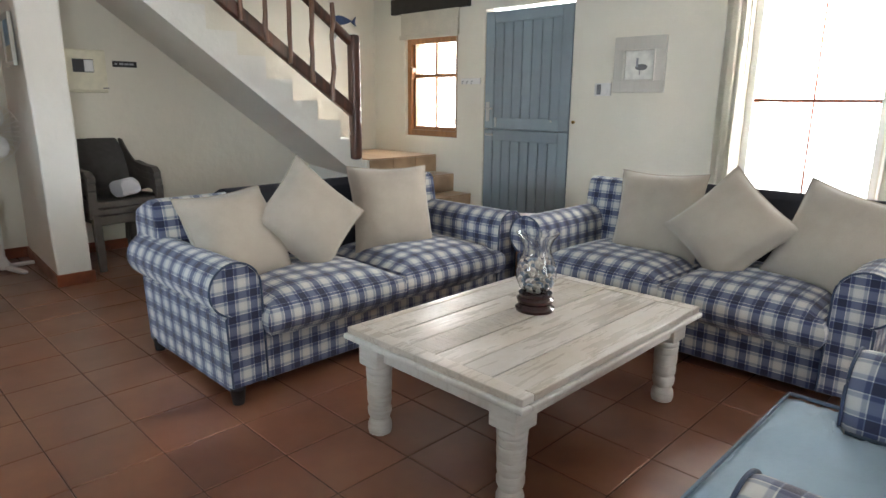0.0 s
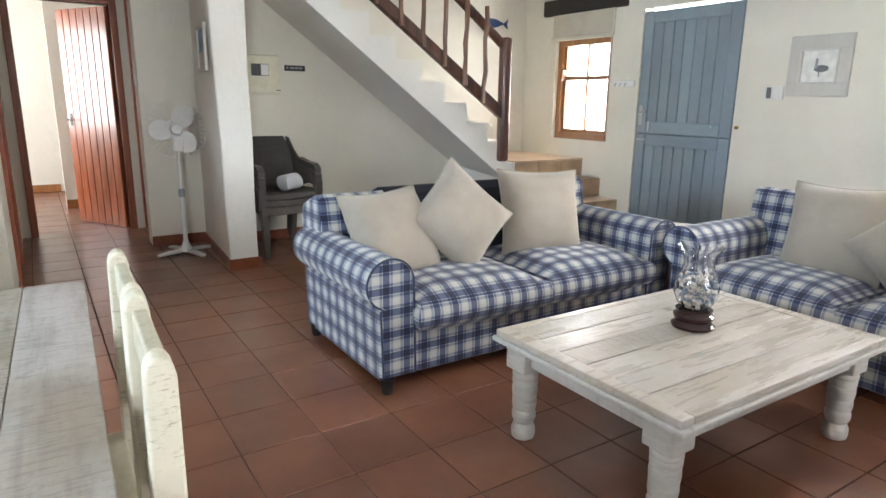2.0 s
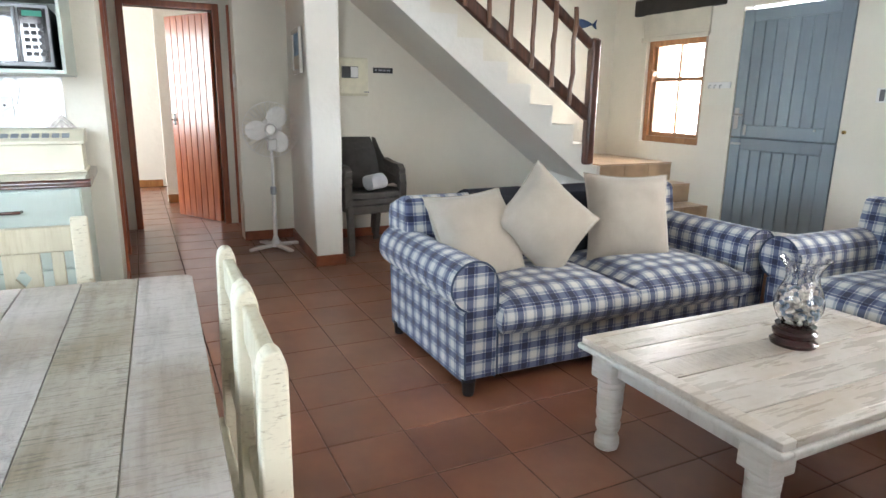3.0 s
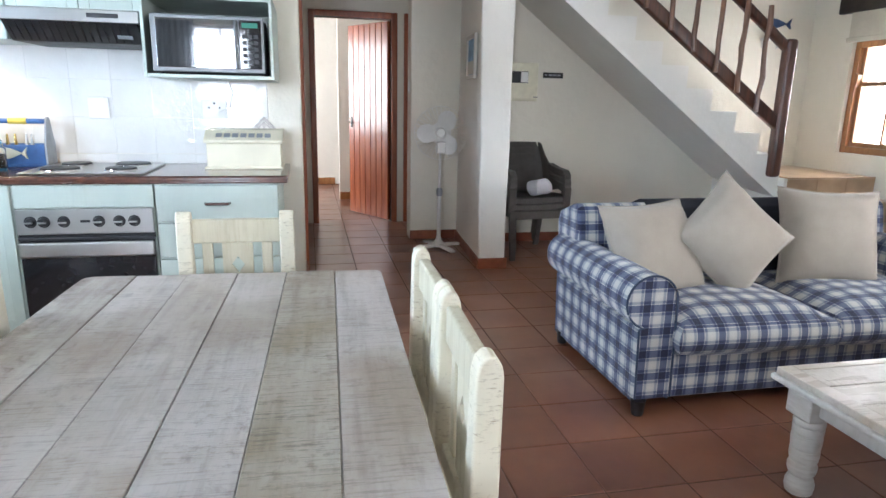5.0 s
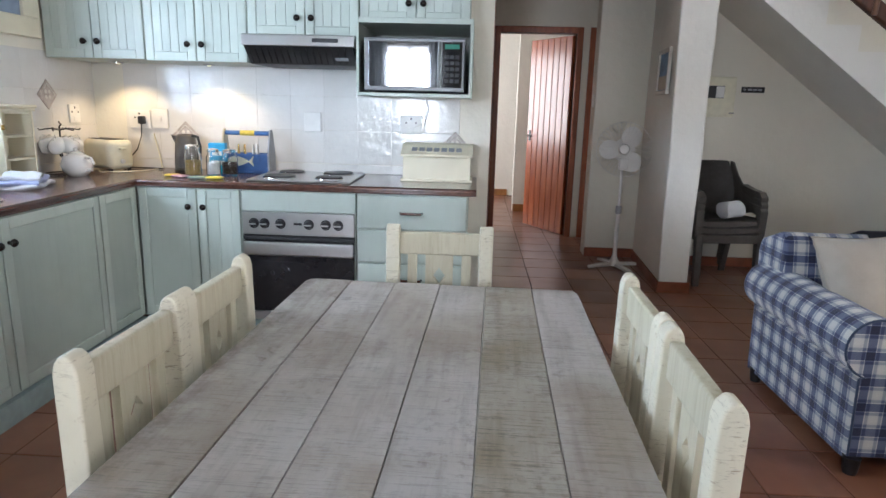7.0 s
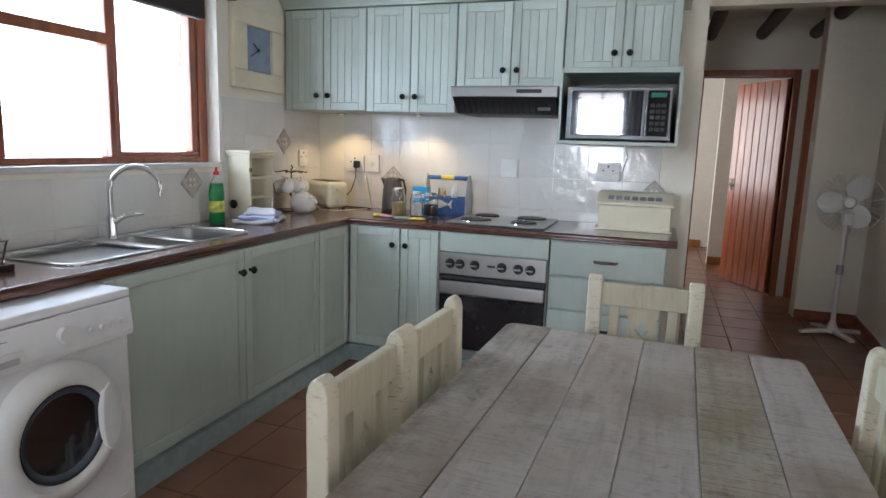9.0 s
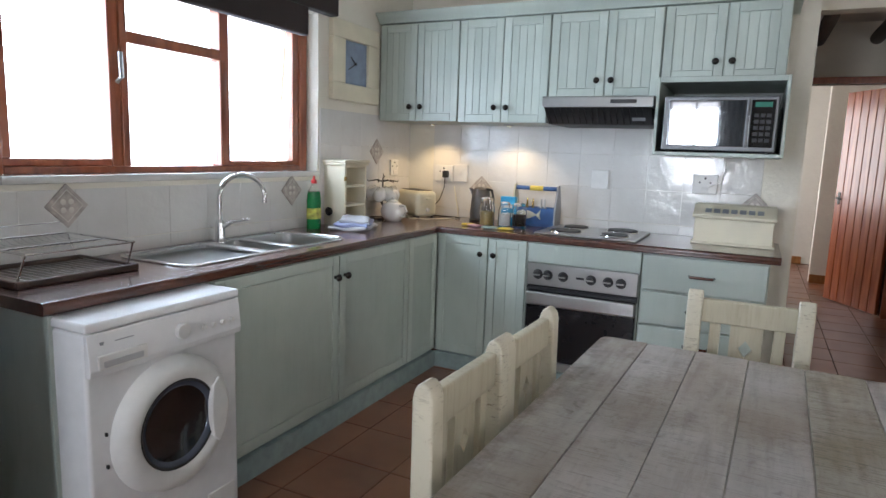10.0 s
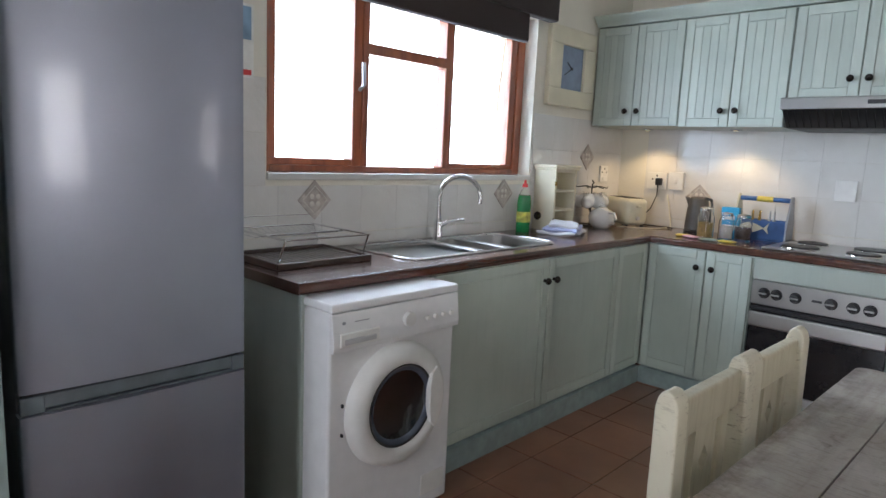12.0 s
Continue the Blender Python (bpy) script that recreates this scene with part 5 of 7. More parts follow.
part("top_panel", cuboid(CF, CF + 0.014, -1.41, -0.77, 0.745, 0.855, 0.003), "sage", u)
for x0, x1, y0, y1 in ((KX, -3.228, -1.992, -0.152), (-3.228, -1.42, SY, -1.992)):
    p = part("plinth", cuboid(x0, x1, y0, y1, 0, 0.1), "plinth")
    tagged(p, "grey-green plinth under the kitchen units", "plinth", kind="structure")

oven = thing("oven", pose(CF, -1.09, 0), "built-in stainless steel oven with black glass door", "oven")
part("control_panel", cuboid(0.0, 0.028, -0.315, 0.315, 0.612, 0.74, 0.004), "steel", oven)
part("gap", cuboid(0.0, 0.012, -0.315, 0.315, 0.578, 0.612), "black", oven)
part("top_lip", cuboid(0.0, 0.03, -0.315, 0.315, 0.585, 0.60, 0.004), "dark_steel", oven)
dr = part("oven_door", cuboid(0.0, 0.03, -0.312, 0.312, 0.165, 0.578, 0.006), "black_glass", oven)
part("handle", cuboid(0.03, 0.045, -0.312, 0.312, 0.495, 0.575, 0.01, 3), "steel", dr, "wide brushed steel handle strip")
part("window", cuboid(0.028, 0.0315, -0.24, 0.24, 0.25, 0.46, 0.001), "black_glass", dr)
part("bottom_trim", cuboid(0.0, 0.026, -0.315, 0.315, 0.115, 0.16, 0.003), "steel", oven)
for y in (-0.25, -0.19, -0.10, 0.06, 0.155, 0.225):
    k = part("dial", lathe([(0, 0), (0.024, 0), (0.022, 0.014), (0.019, 0.026), (0, 0.028)], 20), "black", oven, m=pose(0.028, y, 0.677, 0, 90, 0))
    part("pointer", cuboid(-0.004, 0.004, -0.02, 0.02, 0.024, 0.032, 0.001), "steel", k)
    part("ring", lathe([(0.026, 0.0), (0.029, 0.0), (0.029, 0.002), (0.026, 0.002)], 20), "dark_steel", k)
part("badge", cuboid(0.028, 0.030, -0.025, 0.02, 0.672, 0.684), "dark_steel", oven)

# worktop: one L-shaped slab with the sink let in
wt = thing("worktop", pose(0, 0, 0), "glossy red-brown wooden worktop running round the corner", "worktop")
SK0, SK1, SKF, SKB = -2.42, -1.40, -2.11, -2.52
for x0, x1, y0, y1 in ((KX, -3.252, SY, -0.105), (-3.252, SK0 + 0.02, SY, -2.012), (SK1 - 0.02, -0.80, SY, -2.012),
                       (SK0 + 0.02, SK1 - 0.02, SKF - 0.01, -2.012), (SK0 + 0.02, SK1 - 0.02, SY, SKB + 0.01)):
    part("slab", cuboid(x0, x1, y0, y1, 0.862, 0.9), "counter", wt)
nose = [(0.0, 0.862), (0.008, 0.862), (0.012, 0.868), (0.010, 0.874), (0.013, 0.880), (0.013, 0.890), (0.008, 0.898), (0.0, 0.9)]
part("nosing", prism([(-3.252 + d, z) for d, z in nose], -2.0, -0.105, 'y'), "counter", wt)
part("nosing", prism([(-2.012 + d, z) for d, z in nose], -3.252, -0.80, 'x'), "counter", wt)

sink = thing("sink", pose(0, 0, 0), "stainless steel sink with small and large bowl and drainer", "sink")


def rounded_rect(x0, x1, y0, y1, r, n=6):
    pts = []
    for cx, cy, a0 in ((x1 - r, y1 - r, 0), (x0 + r, y1 - r, 90), (x0 + r, y0 + r, 180), (x1 - r, y0 + r, 270)):
        for k in range(n + 1):
            a = radians(a0 + 90 * k / n)
            pts.append((cx + r * math.cos(a), cy + r * math.sin(a)))
    return pts


def bowl(x0, x1, y0, y1, depth, r=0.05):
    b = bmesh.new()
    rings = []
    for s, z in ((-0.012, 0.905), (0.0, 0.903), (0.006, 0.89), (0.012, min(0.889, 0.905 - depth + 0.02)), (0.03, min(0.887, 0.905 - depth)), (0.075, min(0.885, 0.903 - depth))):
        rings.append([b.verts.new((x, y, z)) for x, y in rounded_rect(x0 + s, x1 - s, y0 + s, y1 - s, max(0.01, r - s * 0.3))])
    for a, c in zip(rings, rings[1:]):
        for i in range(len(a)):
            j = (i + 1) % len(a)
            b.faces.new((a[i], a[j], c[j], c[i]))
    b.faces.new(rings[-1])
    bmesh.ops.recalc_face_normals(b, faces=b.faces[:])
    return b


part("large_bowl", bowl(-2.39, -2.06, -2.49, -2.135, 0.15), "steel", sink)
part("small_bowl", bowl(-2.04, -1.86, -2.49, -2.135, 0.11), "steel", sink)
part("drainer", bowl(-1.84, -1.43, -2.49, -2.135, 0.02), "steel", sink)
part("divider", cuboid(-2.075, -2.025, -2.48, -2.145, 0.895, 0.906, 0.004), "steel", sink)
part("divider", cuboid(-1.875, -1.825, -2.48, -2.145, 0.895, 0.906, 0.004), "steel", sink)
rim = rounded_rect(SK0, SK1, SKB, SKF, 0.07)
part("rim", tube([(x, y, 0.903) for x, y in rim] + [(rim[0][0], rim[0][1], 0.903)], 0.006, 8), "chrome", sink)
part("rim_plate", cuboid(SK0 + 0.02, SK1 - 0.02, SKB + 0.005, SKB + 0.04, 0.898, 0.9035, 0.002), "steel", sink)
part("rim_plate", cuboid(SK0 + 0.02, SK1 - 0.02, SKF - 0.03, SKF - 0.004, 0.898, 0.9035, 0.002), "steel", sink)
for x in (-1.80, -2.30):
    part("plug", lathe([(0, 0), (0.02, 0.0), (0.02, 0.008), (0.006, 0.012), (0, 0.02)], 14), "chrome", sink, m=pose(x, -2.505, 0.904))

tap = thing("tap", pose(-1.935, -2.50, 0.9), "tall chrome mixer tap with a curved swan-neck spout", "tap")
part("body", lathe([(0.03, 0), (0.03, 0.01), (0.022, 0.02), (0.021, 0.09), (0.014, 0.11), (0.0, 0.112)], 18), "chrome", tap)
pts = [(0, 0, 0.1), (0, 0, 0.215)] + [(0, 0.105 - 0.105 * math.cos(radians(a)), 0.215 + 0.105 * math.sin(radians(a))) for a in range(15, 196, 15)]
b = tube(pts, 0.012, 12)
moved(b, pose(0, 0, 0, 0, 0, 55))
part("spout", b, "chrome", tap)
part("lever", tube([(0, 0.015, 0.075), (-0.04, 0.04, 0.10), (-0.10, 0.085, 0.108)], 0.008, 8, taper=[0.014, 0.009, 0.006]), "chrome", tap)

hob = thing("hob", pose(-3.575, -1.11, 0.9), "stainless steel hob with four black electric plates", "hob")
part("plate", cuboid(-0.25, 0.265, -0.295, 0.295, 0.001, 0.012, 0.005), "steel", hob)
for x, y, r in ((-0.12, -0.14, 0.075), (-0.12, 0.15, 0.09), (0.13, -0.14, 0.09), (0.13, 0.15, 0.075)):
    p = part("hot_plate", lathe([(0, 0), (r, 0), (r, 0.012), (r - 0.008, 0.015), (0.018, 0.015), (0.014, 0.012), (0, 0.012)], 28), "black", hob, m=pose(x, y, 0.012))
    part("ring", lathe([(r, 0.0), (r + 0.008, 0.0), (r + 0.006, 0.006), (r, 0.007)], 28), "chrome", p)

# wall units
UF = -3.45
ys = (-2.575, -1.993, -1.405, -0.778, -0.171)
mids = (-2.294, -1.699, -1.08, -0.467)
zb = (1.555, 1.55, 1.70, 1.785)
for i in range(4):
    u = unit("wall_cabinet", KX, UF, ys[i] + 0.002, ys[i + 1] - 0.002, zb[i], 2.175, "pale sage wall cabinet with two grooved doors", "cabinet", "kitchen wall cabinets")
    kz = zb[i] + 0.09
    panel_door(u, 'y', ys[i] + 0.003, mids[i], zb[i], 2.17, UF, (mids[i] - 0.04, kz), 4)
    panel_door(u, 'y', mids[i] + 0.002, ys[i + 1] - 0.003, zb[i], 2.17, UF, (mids[i] + 0.04, kz), 4)
co = thing("cornice", pose(0, 0, 0), "sage green moulded cornice over the wall cabinets", "cornice")
part("moulding", prism([(KX, 2.178), (UF + 0.025, 2.178), (UF + 0.03, 2.19), (UF + 0.045, 2.205), (UF + 0.07, 2.225), (UF + 0.075, 2.24), (KX, 2.24)], SY + 0.01, -0.13, 'y'), "sage", co)
ho = thing("microwave_shelf", pose(0, 0, 0), "sage green open shelf box holding the microwave", "shelf")
part("side", cuboid(KX, -3.262, -0.765, -0.75, 1.385, 1.783, 0.002), "sage", ho)
part("side", cuboid(KX, -3.262, -0.166, -0.15, 1.385, 1.783, 0.002), "sage", ho)
part("bottom", cuboid(KX, -3.262, -0.75, -0.166, 1.385, 1.403, 0.002), "sage", ho)
part("top", cuboid(KX, -3.262, -0.75, -0.166, 1.755, 1.783, 0.002), "sage", ho)
part("back", cuboid(KX, KX + 0.01, -0.75, -0.166, 1.403, 1.755), "sage", ho)

mw = thing("microwave", pose(-3.26, -0.46, 1.404), "silver microwave with a mirrored door standing on the shelf", "microwave")
part("body", cuboid(-0.38, 0.0, -0.255, 0.265, 0.008, 0.275, 0.006), "dark_steel", mw)
part("front_frame", cuboid(0.0, 0.02, -0.258, 0.268, 0.008, 0.278, 0.006), "dull_silver", mw)
d = part("door", cuboid(0.018, 0.026, -0.235, 0.145, 0.03, 0.26, 0.003), "mirror_glass", mw)
part("handle", tube([(0.028, 0.135, 0.03), (0.036, 0.135, 0.05), (0.036, 0.135, 0.24), (0.028, 0.135, 0.26)], 0.008), "dull_silver", d)
cp = part("control_panel", cuboid(0.018, 0.025, 0.15, 0.255, 0.03, 0.26, 0.003), "black_glass", mw)
part("display", cuboid(0.025, 0.0265, 0.165, 0.24, 0.225, 0.248), "display", cp)
for r in range(5):
    for k in range(3):
        part("button", cuboid(0.025, 0.0272, 0.165 + 0.027 * k, 0.186 + 0.027 * k, 0.055 + 0.03 * r, 0.073 + 0.03 * r, 0.001), "dark_steel", cp)
for y in (-0.23, 0.24):
    part("foot", lathe([(0.012, 0), (0.012, 0.009)], 10), "black", mw, m=pose(-0.03, y, 0))
    part("foot", lathe([(0.012, 0), (0.012, 0.009)], 10), "black", mw, m=pose(-0.34, y, 0))

hd = thing("cooker_hood", pose(-3.45, -1.092, 0), "slim stainless cooker hood with a dark filter grille", "cooker hood")
part("casing", prism([(-0.42, 1.695), (0.12, 1.695), (0.135, 1.69), (0.14, 1.635), (-0.42, 1.635)], -0.308, 0.308, 'y', bevel=0.003), "steel", hd)
part("filter_box", prism([(-0.42, 1.634), (0.13, 1.634), (0.02, 1.545), (-0.42, 1.545)], -0.296, 0.296, 'y'), "dark_steel", hd)
for k in range(16):
    part("grille_slat", prism([(0.122 - 0.0, 1.628), (0.128, 1.626), (0.030, 1.55), (0.024, 1.552)], -0.28 + 0.035 * k, -0.274 + 0.035 * k, 'y'), "black", hd)
part("switch_panel", cuboid(0.136, 0.144, 0.08, 0.22, 1.655, 1.675, 0.002), "dark_steel", hd)
part("label_plate", prism([(0.052, 1.566), (0.07, 1.58), (0.068, 1.583), (0.05, 1.569)], 0.19, 0.26, 'y'), "fridge_trim", hd)
for y in (-2.29, -1.73):
    l = thing("under_cabinet_light", pose(-3.67, y, 1.55), "small round warm light under the wall cabinet", "light")
    part("rim", lathe([(0, 0), (0.034, 0), (0.034, -0.008), (0.026, -0.01), (0, -0.006)], 20), "chrome", l)
    part("bulb", lathe([(0, -0.008), (0.013, -0.009), (0.012, -0.011), (0, -0.012)], 16), "lamp_glow", l)
    sp = new("halogen_spot", bpy.data.lights.new("halogen_spot", 'SPOT'))
    sp.data.energy, sp.data.spot_size, sp.data.spot_blend, sp.data.shadow_soft_size, sp.data.color = 10, radians(124), 0.6, 0.012, (1, 0.72, 0.36)
    sp.matrix_world = look((-3.67, y, 1.53), (-3.70, y + 0.001, 0.9))

# washing machine
wm = thing("washing_machine", pose(-1.11, -1.87, 0), "white front-loading washing machine under the worktop", "washing machine")
part("cabinet", cuboid(-0.285, 0.285, -0.56, 0.0, 0.012, 0.825, 0.012), "enamel", wm)
part("top", cuboid(-0.288, 0.288, -0.56, 0.012, 0.826, 0.856, 0.008), "enamel", wm)
part("fascia", prism([(0.0, 0.70), (0.02, 0.70), (0.024, 0.72), (0.012, 0.824), (0.0, 0.824)], -0.285, 0.285, 'x', bevel=0.003), "enamel", wm)
part("drawer", cuboid(0.10, 0.26, 0.015, 0.026, 0.715, 0.76, 0.004), "white_plastic", wm)
part("drawer_grip", cuboid(0.115, 0.245, 0.022, 0.0275, 0.722, 0.742, 0.003), "grip_grey", wm)
part("program_dial", lathe([(0, 0), (0.026, 0), (0.024, 0.016), (0, 0.018)], 24), "white_plastic", wm, m=pose(-0.03, 0.018, 0.765, -90, 0, 0))
for k in range(4):
    part("button", lathe([(0, 0), (0.009, 0), (0.008, 0.01), (0, 0.011)], 12), "white_plastic", wm, m=pose(-0.12 - 0.04 * k, 0.019, 0.755, -90, 0, 0))
part("badge", cuboid(0.235, 0.248, 0.014, 0.0165, 0.786, 0.797, 0.002), "fridge_trim", wm)
part("badge", cuboid(0.14, 0.20, 0.014, 0.0160, 0.790, 0.793), "fridge_trim", wm)
dz = 0.465
door = part("door", lathe([(0.145, 0.035), (0.162, 0.05), (0.194, 0.046), (0.215, 0.028), (0.222, 0.0), (0.152, 0.0), (0.145, 0.02), (0.145, 0.035)], 40, caps=False), "white_plastic", wm, m=pose(0.0, 0.0, dz, -90, 0, 0))
part("door_glass", lathe([(0, 0.008), (0.092, 0.014), (0.136, 0.030), (0.146, 0.034), (0.146, 0.02), (0.0, 0.002)], 36), "drum_inner", door)
part("glass_rim", lathe([(0.122, 0.0255), (0.124, 0.031), (0.136, 0.0365), (0.139, 0.0365), (0.136, 0.031)], 36, caps=False), "drum_grey", door)
part("rubber_ring", lathe([(0.138, 0.035), (0.145, 0.040), (0.149, 0.037), (0.143, 0.031)], 36, caps=False), "black", door)
grip = [(0.19 * math.cos(radians(a)), 0.19 * math.sin(radians(a))) for a in range(142, 219, 4)]
grip += [(-0.125, -0.092), (-0.118, -0.03), (-0.118, 0.03), (-0.125, 0.092)]
part("handle", prism(grip, 0.030, 0.054, 'z', bevel=0.005), "white_plastic", door, "flat white pull beside the glass")
for z in (-0.05, 0.05):
    part("hinge", cuboid(0.230, 0.237, 0.0, 0.010, dz + z - 0.006, dz + z + 0.006, 0.002), "black", wm)
part("filter_flap", cuboid(-0.26, -0.14, 0.0, 0.004, 0.06, 0.14, 0.003), "white_plastic", wm)
for x in (-0.25, 0.25):
    for y in (-0.5, -0.05):
        part("foot", lathe([(0.02, 0), (0.02, 0.013)], 10), "black", wm, m=pose(x, y, 0))

# fridge
fz = thing("fridge_freezer", pose(-0.308, -1.944, 0, 0, 0, -1.0), "tall silver-grey fridge freezer with two flat doors", "fridge")
part("cabinet", cuboid(-0.278, 0.278, -0.60, -0.06, 0.015, 1.80, 0.006), "fridge_trim", fz)


def bowed_door(z0, z1):
    """A gently bowed door leaf with rounded upright edges."""
    front = [(0.28 * k / 16, -((0.28 * k / 16) ** 2) / 6.2 - (0.010 if abs(k) == 16 else 0.0)) for k in range(-16, 17)]
    front.insert(1, (-0.276, -0.0145))
    front.insert(-1, (0.276, -0.0145))
    return prism(front + [(0.28, -0.055), (-0.28, -0.055)], z0, z1, 'z')


part("upper_door", bowed_door(0.736, 1.805), "fridge", fz)
part("lower_door", bowed_door(0.04, 0.680), "fridge", fz)
part("door_top_trim", cuboid(-0.278, 0.278, -0.056, -0.016, 1.806, 1.812, 0.002), "fridge_trim", fz)
part("grip_strip", cuboid(-0.274, 0.274, -0.05, -0.026, 0.688, 0.724, 0.004), "dark_grip", fz)
# Dark strips put in as the shade of the gaps round the grip.
part("seal", cuboid(-0.272, 0.272, -0.058, -0.034, 0.7245, 0.7355), "black_wood", fz, "dark strip standing in for the shaded gap")
part("seal", cuboid(-0.272, 0.272, -0.058, -0.034, 0.6805, 0.6875), "black_wood", fz, "dark strip standing in for the shaded gap")
for xa, xb in ((0.226, 0.278), (-0.278, -0.240)):
    part("grip_end", cuboid(xa, xb, -0.035, -0.0165, 0.6815, 0.727, 0.005), "dark_grip", fz)
part("grip_lip", cuboid(-0.240, 0.226, -0.034, -0.018, 0.6815, 0.687, 0.002), "dark_grip", fz)
for x in (-0.24, 0.24):
    for y in (-0.55, -0.1):
        part("foot", lathe([(0.02, 0), (0.02, 0.016)], 10), "black", fz, m=pose(x, y, 0))
structure("wall_nib", cuboid(0.03, 0.16, SY, -1.80, 0, TOP), "plinth", "grey-blue painted side panel beside the fridge", "wall")

# ---- things along the living room walls ----
fan = thing("pedestal_fan", pose(-5.29, 1.14, 0), "white pedestal fan with wire guard, standing still on a cross foot", "fan")
for a in (20, 110, 200, 290):
    part("foot_bar", moved(prism([(0.0, 0.012), (0.25, 0.0), (0.25, 0.018), (0.2, 0.028), (0.0, 0.04)], -0.022, 0.022, 'y', bevel=0.004), pose(0, 0, 0, 0, 0, a)), "white_plastic", fan)
part("base_collar", lathe([(0.05, 0.01), (0.05, 0.04), (0.03, 0.07), (0.022, 0.1)], 20), "white_plastic", fan)
part("pole", lathe([(0.018, 0.09), (0.018, 0.5), (0.012, 0.51), (0.012, 0.90)], 14), "white_plastic", fan)
part("height_collar", lathe([(0.02, 0.47), (0.026, 0.48), (0.026, 0.53), (0.02, 0.54)], 14), "fridge_trim", fan)
part("control_box", cuboid(0.0, 0.055, -0.04, 0.04, 0.85, 0.95, 0.012), "white_plastic", fan)
HM = pose(0.0, 0.0, 1.02, 0, 84, -10) @ Matrix.Diagonal((1.2, 1.2, 1.1, 1))
part("motor", lathe([(0, -0.13), (0.05, -0.125), (0.075, -0.09), (0.08, -0.02), (0.05, 0.0), (0, 0.0)], 24), "white_plastic", fan, m=HM)
head = part("hub", lathe([(0, 0.075), (0.03, 0.07), (0.04, 0.05), (0.042, 0.01), (0, 0.0)], 24), "white_plastic", fan, m=HM)
for k in range(3):
    o = []
    for i in range(24):
        a = radians(15 * i)
        o.append((0.098 + 0.074 * math.cos(a), 0.070 * math.sin(a)))
    part("blade", moved(prism(o, 0.028, 0.031, 'z'), pose(0, 0, 0, 0, 0, 120 * k + 36) @ pose(0, 0, 0, 12, 0, 0)), "white_plastic", head)
for k in range(36):
    a = radians(10 * k)
    c, s = math.cos(a), math.sin(a)
    part("guard_wire", tube([(0.045 * c, 0.045 * s, 0.09), (0.13 * c, 0.13 * s, 0.085), (0.19 * c, 0.19 * s, 0.045), (0.185 * c, 0.185 * s, 0.0), (0.1 * c, 0.1 * s, -0.03)], 0.0011, 4), "white_plastic", head)
for r, z in ((0.19, 0.045), (0.045, 0.09)):
    part("guard_ring", tube([(r * math.cos(radians(a)), r * math.sin(radians(a)), z) for a in range(0, 361, 15)], 0.0025, 5), "white_plastic", head)


def plastic_chair(m, label):
    """Moulded garden armchair, faces +y."""
    c = thing("plastic_chair", m, label, "chair", "stacked plastic chairs")
    b = bmesh.new()
    grid = []
    prof = [(0.24, 0.405), (0.22, 0.425), (0.10, 0.42), (-0.05, 0.41), (-0.16, 0.415), (-0.205, 0.47), (-0.23, 0.58), (-0.255, 0.70), (-0.275, 0.80), (-0.285, 0.845), (-0.29, 0.85)]
    for j, (y, z) in enumerate(prof):
        w = 0.235 if j < 5 else 0.235 - 0.055 * max(0, (z - 0.62) / 0.23) ** 2
        row = []
        for i in range(11):
            u = i / 5 - 1
            row.append(b.verts.new((u * w, y + (0.05 * u * u if j > 4 else 0), z + (0.012 * u * u if j < 5 else 0))))
        grid.append(row)
    for j in range(len(prof) - 1):
        for i in range(10):
            b.faces.new((grid[j][i], grid[j][i + 1], grid[j + 1][i + 1], grid[j + 1][i]))
    bmesh.ops.solidify(b, geom=b.faces[:], thickness=0.006)
    part("shell", b, "grey_plastic", c)
    part("apron", cuboid(-0.235, 0.235, 0.225, 0.24, 0.345, 0.412, 0.006), "grey_plastic", c)
    for s in (-1, 1):
        part("side_apron", cuboid(s * 0.235 - 0.008, s * 0.235 + 0.008, -0.17, 0.235, 0.35, 0.415, 0.004), "grey_plastic", c)
        arm = [(-0.08, 0.675), (0.05, 0.65), (0.19, 0.64), (0.235, 0.60), (0.225, 0.40), (0.185, 0.40), (0.19, 0.57), (0.15, 0.615), (-0.06, 0.645)]
        side = [(-0.285, 0.845), (-0.235, 0.835), (-0.15, 0.74), (-0.06, 0.67), (0.05, 0.645), (0.19, 0.635), (0.235, 0.60), (0.225, 0.41), (0.185, 0.41), (0.185, 0.56), (0.10, 0.575), (-0.02, 0.55), (-0.09, 0.49), (-0.12, 0.42), (-0.2, 0.42)]
        part("side_panel", prism(side, s * 0.232 - 0.006, s * 0.232 + 0.006, 'x'), "grey_plastic", c)
        part("armrest", prism(arm, s * 0.255 - 0.03, s * 0.255 + 0.03, 'x', bevel=0.006), "grey_plastic", c)
        part("front_leg", prism([(0.185, 0.42), (0.24, 0.42), (0.265, 0.0), (0.235, 0.0)], s * 0.245 - 0.025, s * 0.245 + 0.025, 'x', bevel=0.004), "grey_plastic", c)
        part("back_leg", prism([(-0.17, 0.42), (-0.22, 0.46), (-0.285, 0.0), (-0.255, 0.0)], s * 0.225 - 0.025, s * 0.225 + 0.025, 'x', bevel=0.004), "grey_plastic", c)
    return c


for k in range(3):
    plastic_chair(pose(-5.0 - 0.015 * k, 1.875, 0.052 * k, 0, 0, -84 + k), "dark grey moulded plastic armchair under the stairs" if k == 0 else "dark grey plastic armchair stacked on another under the stairs")
b = soft_box(0.13, 0.15, 0.11, 0.015, 15)
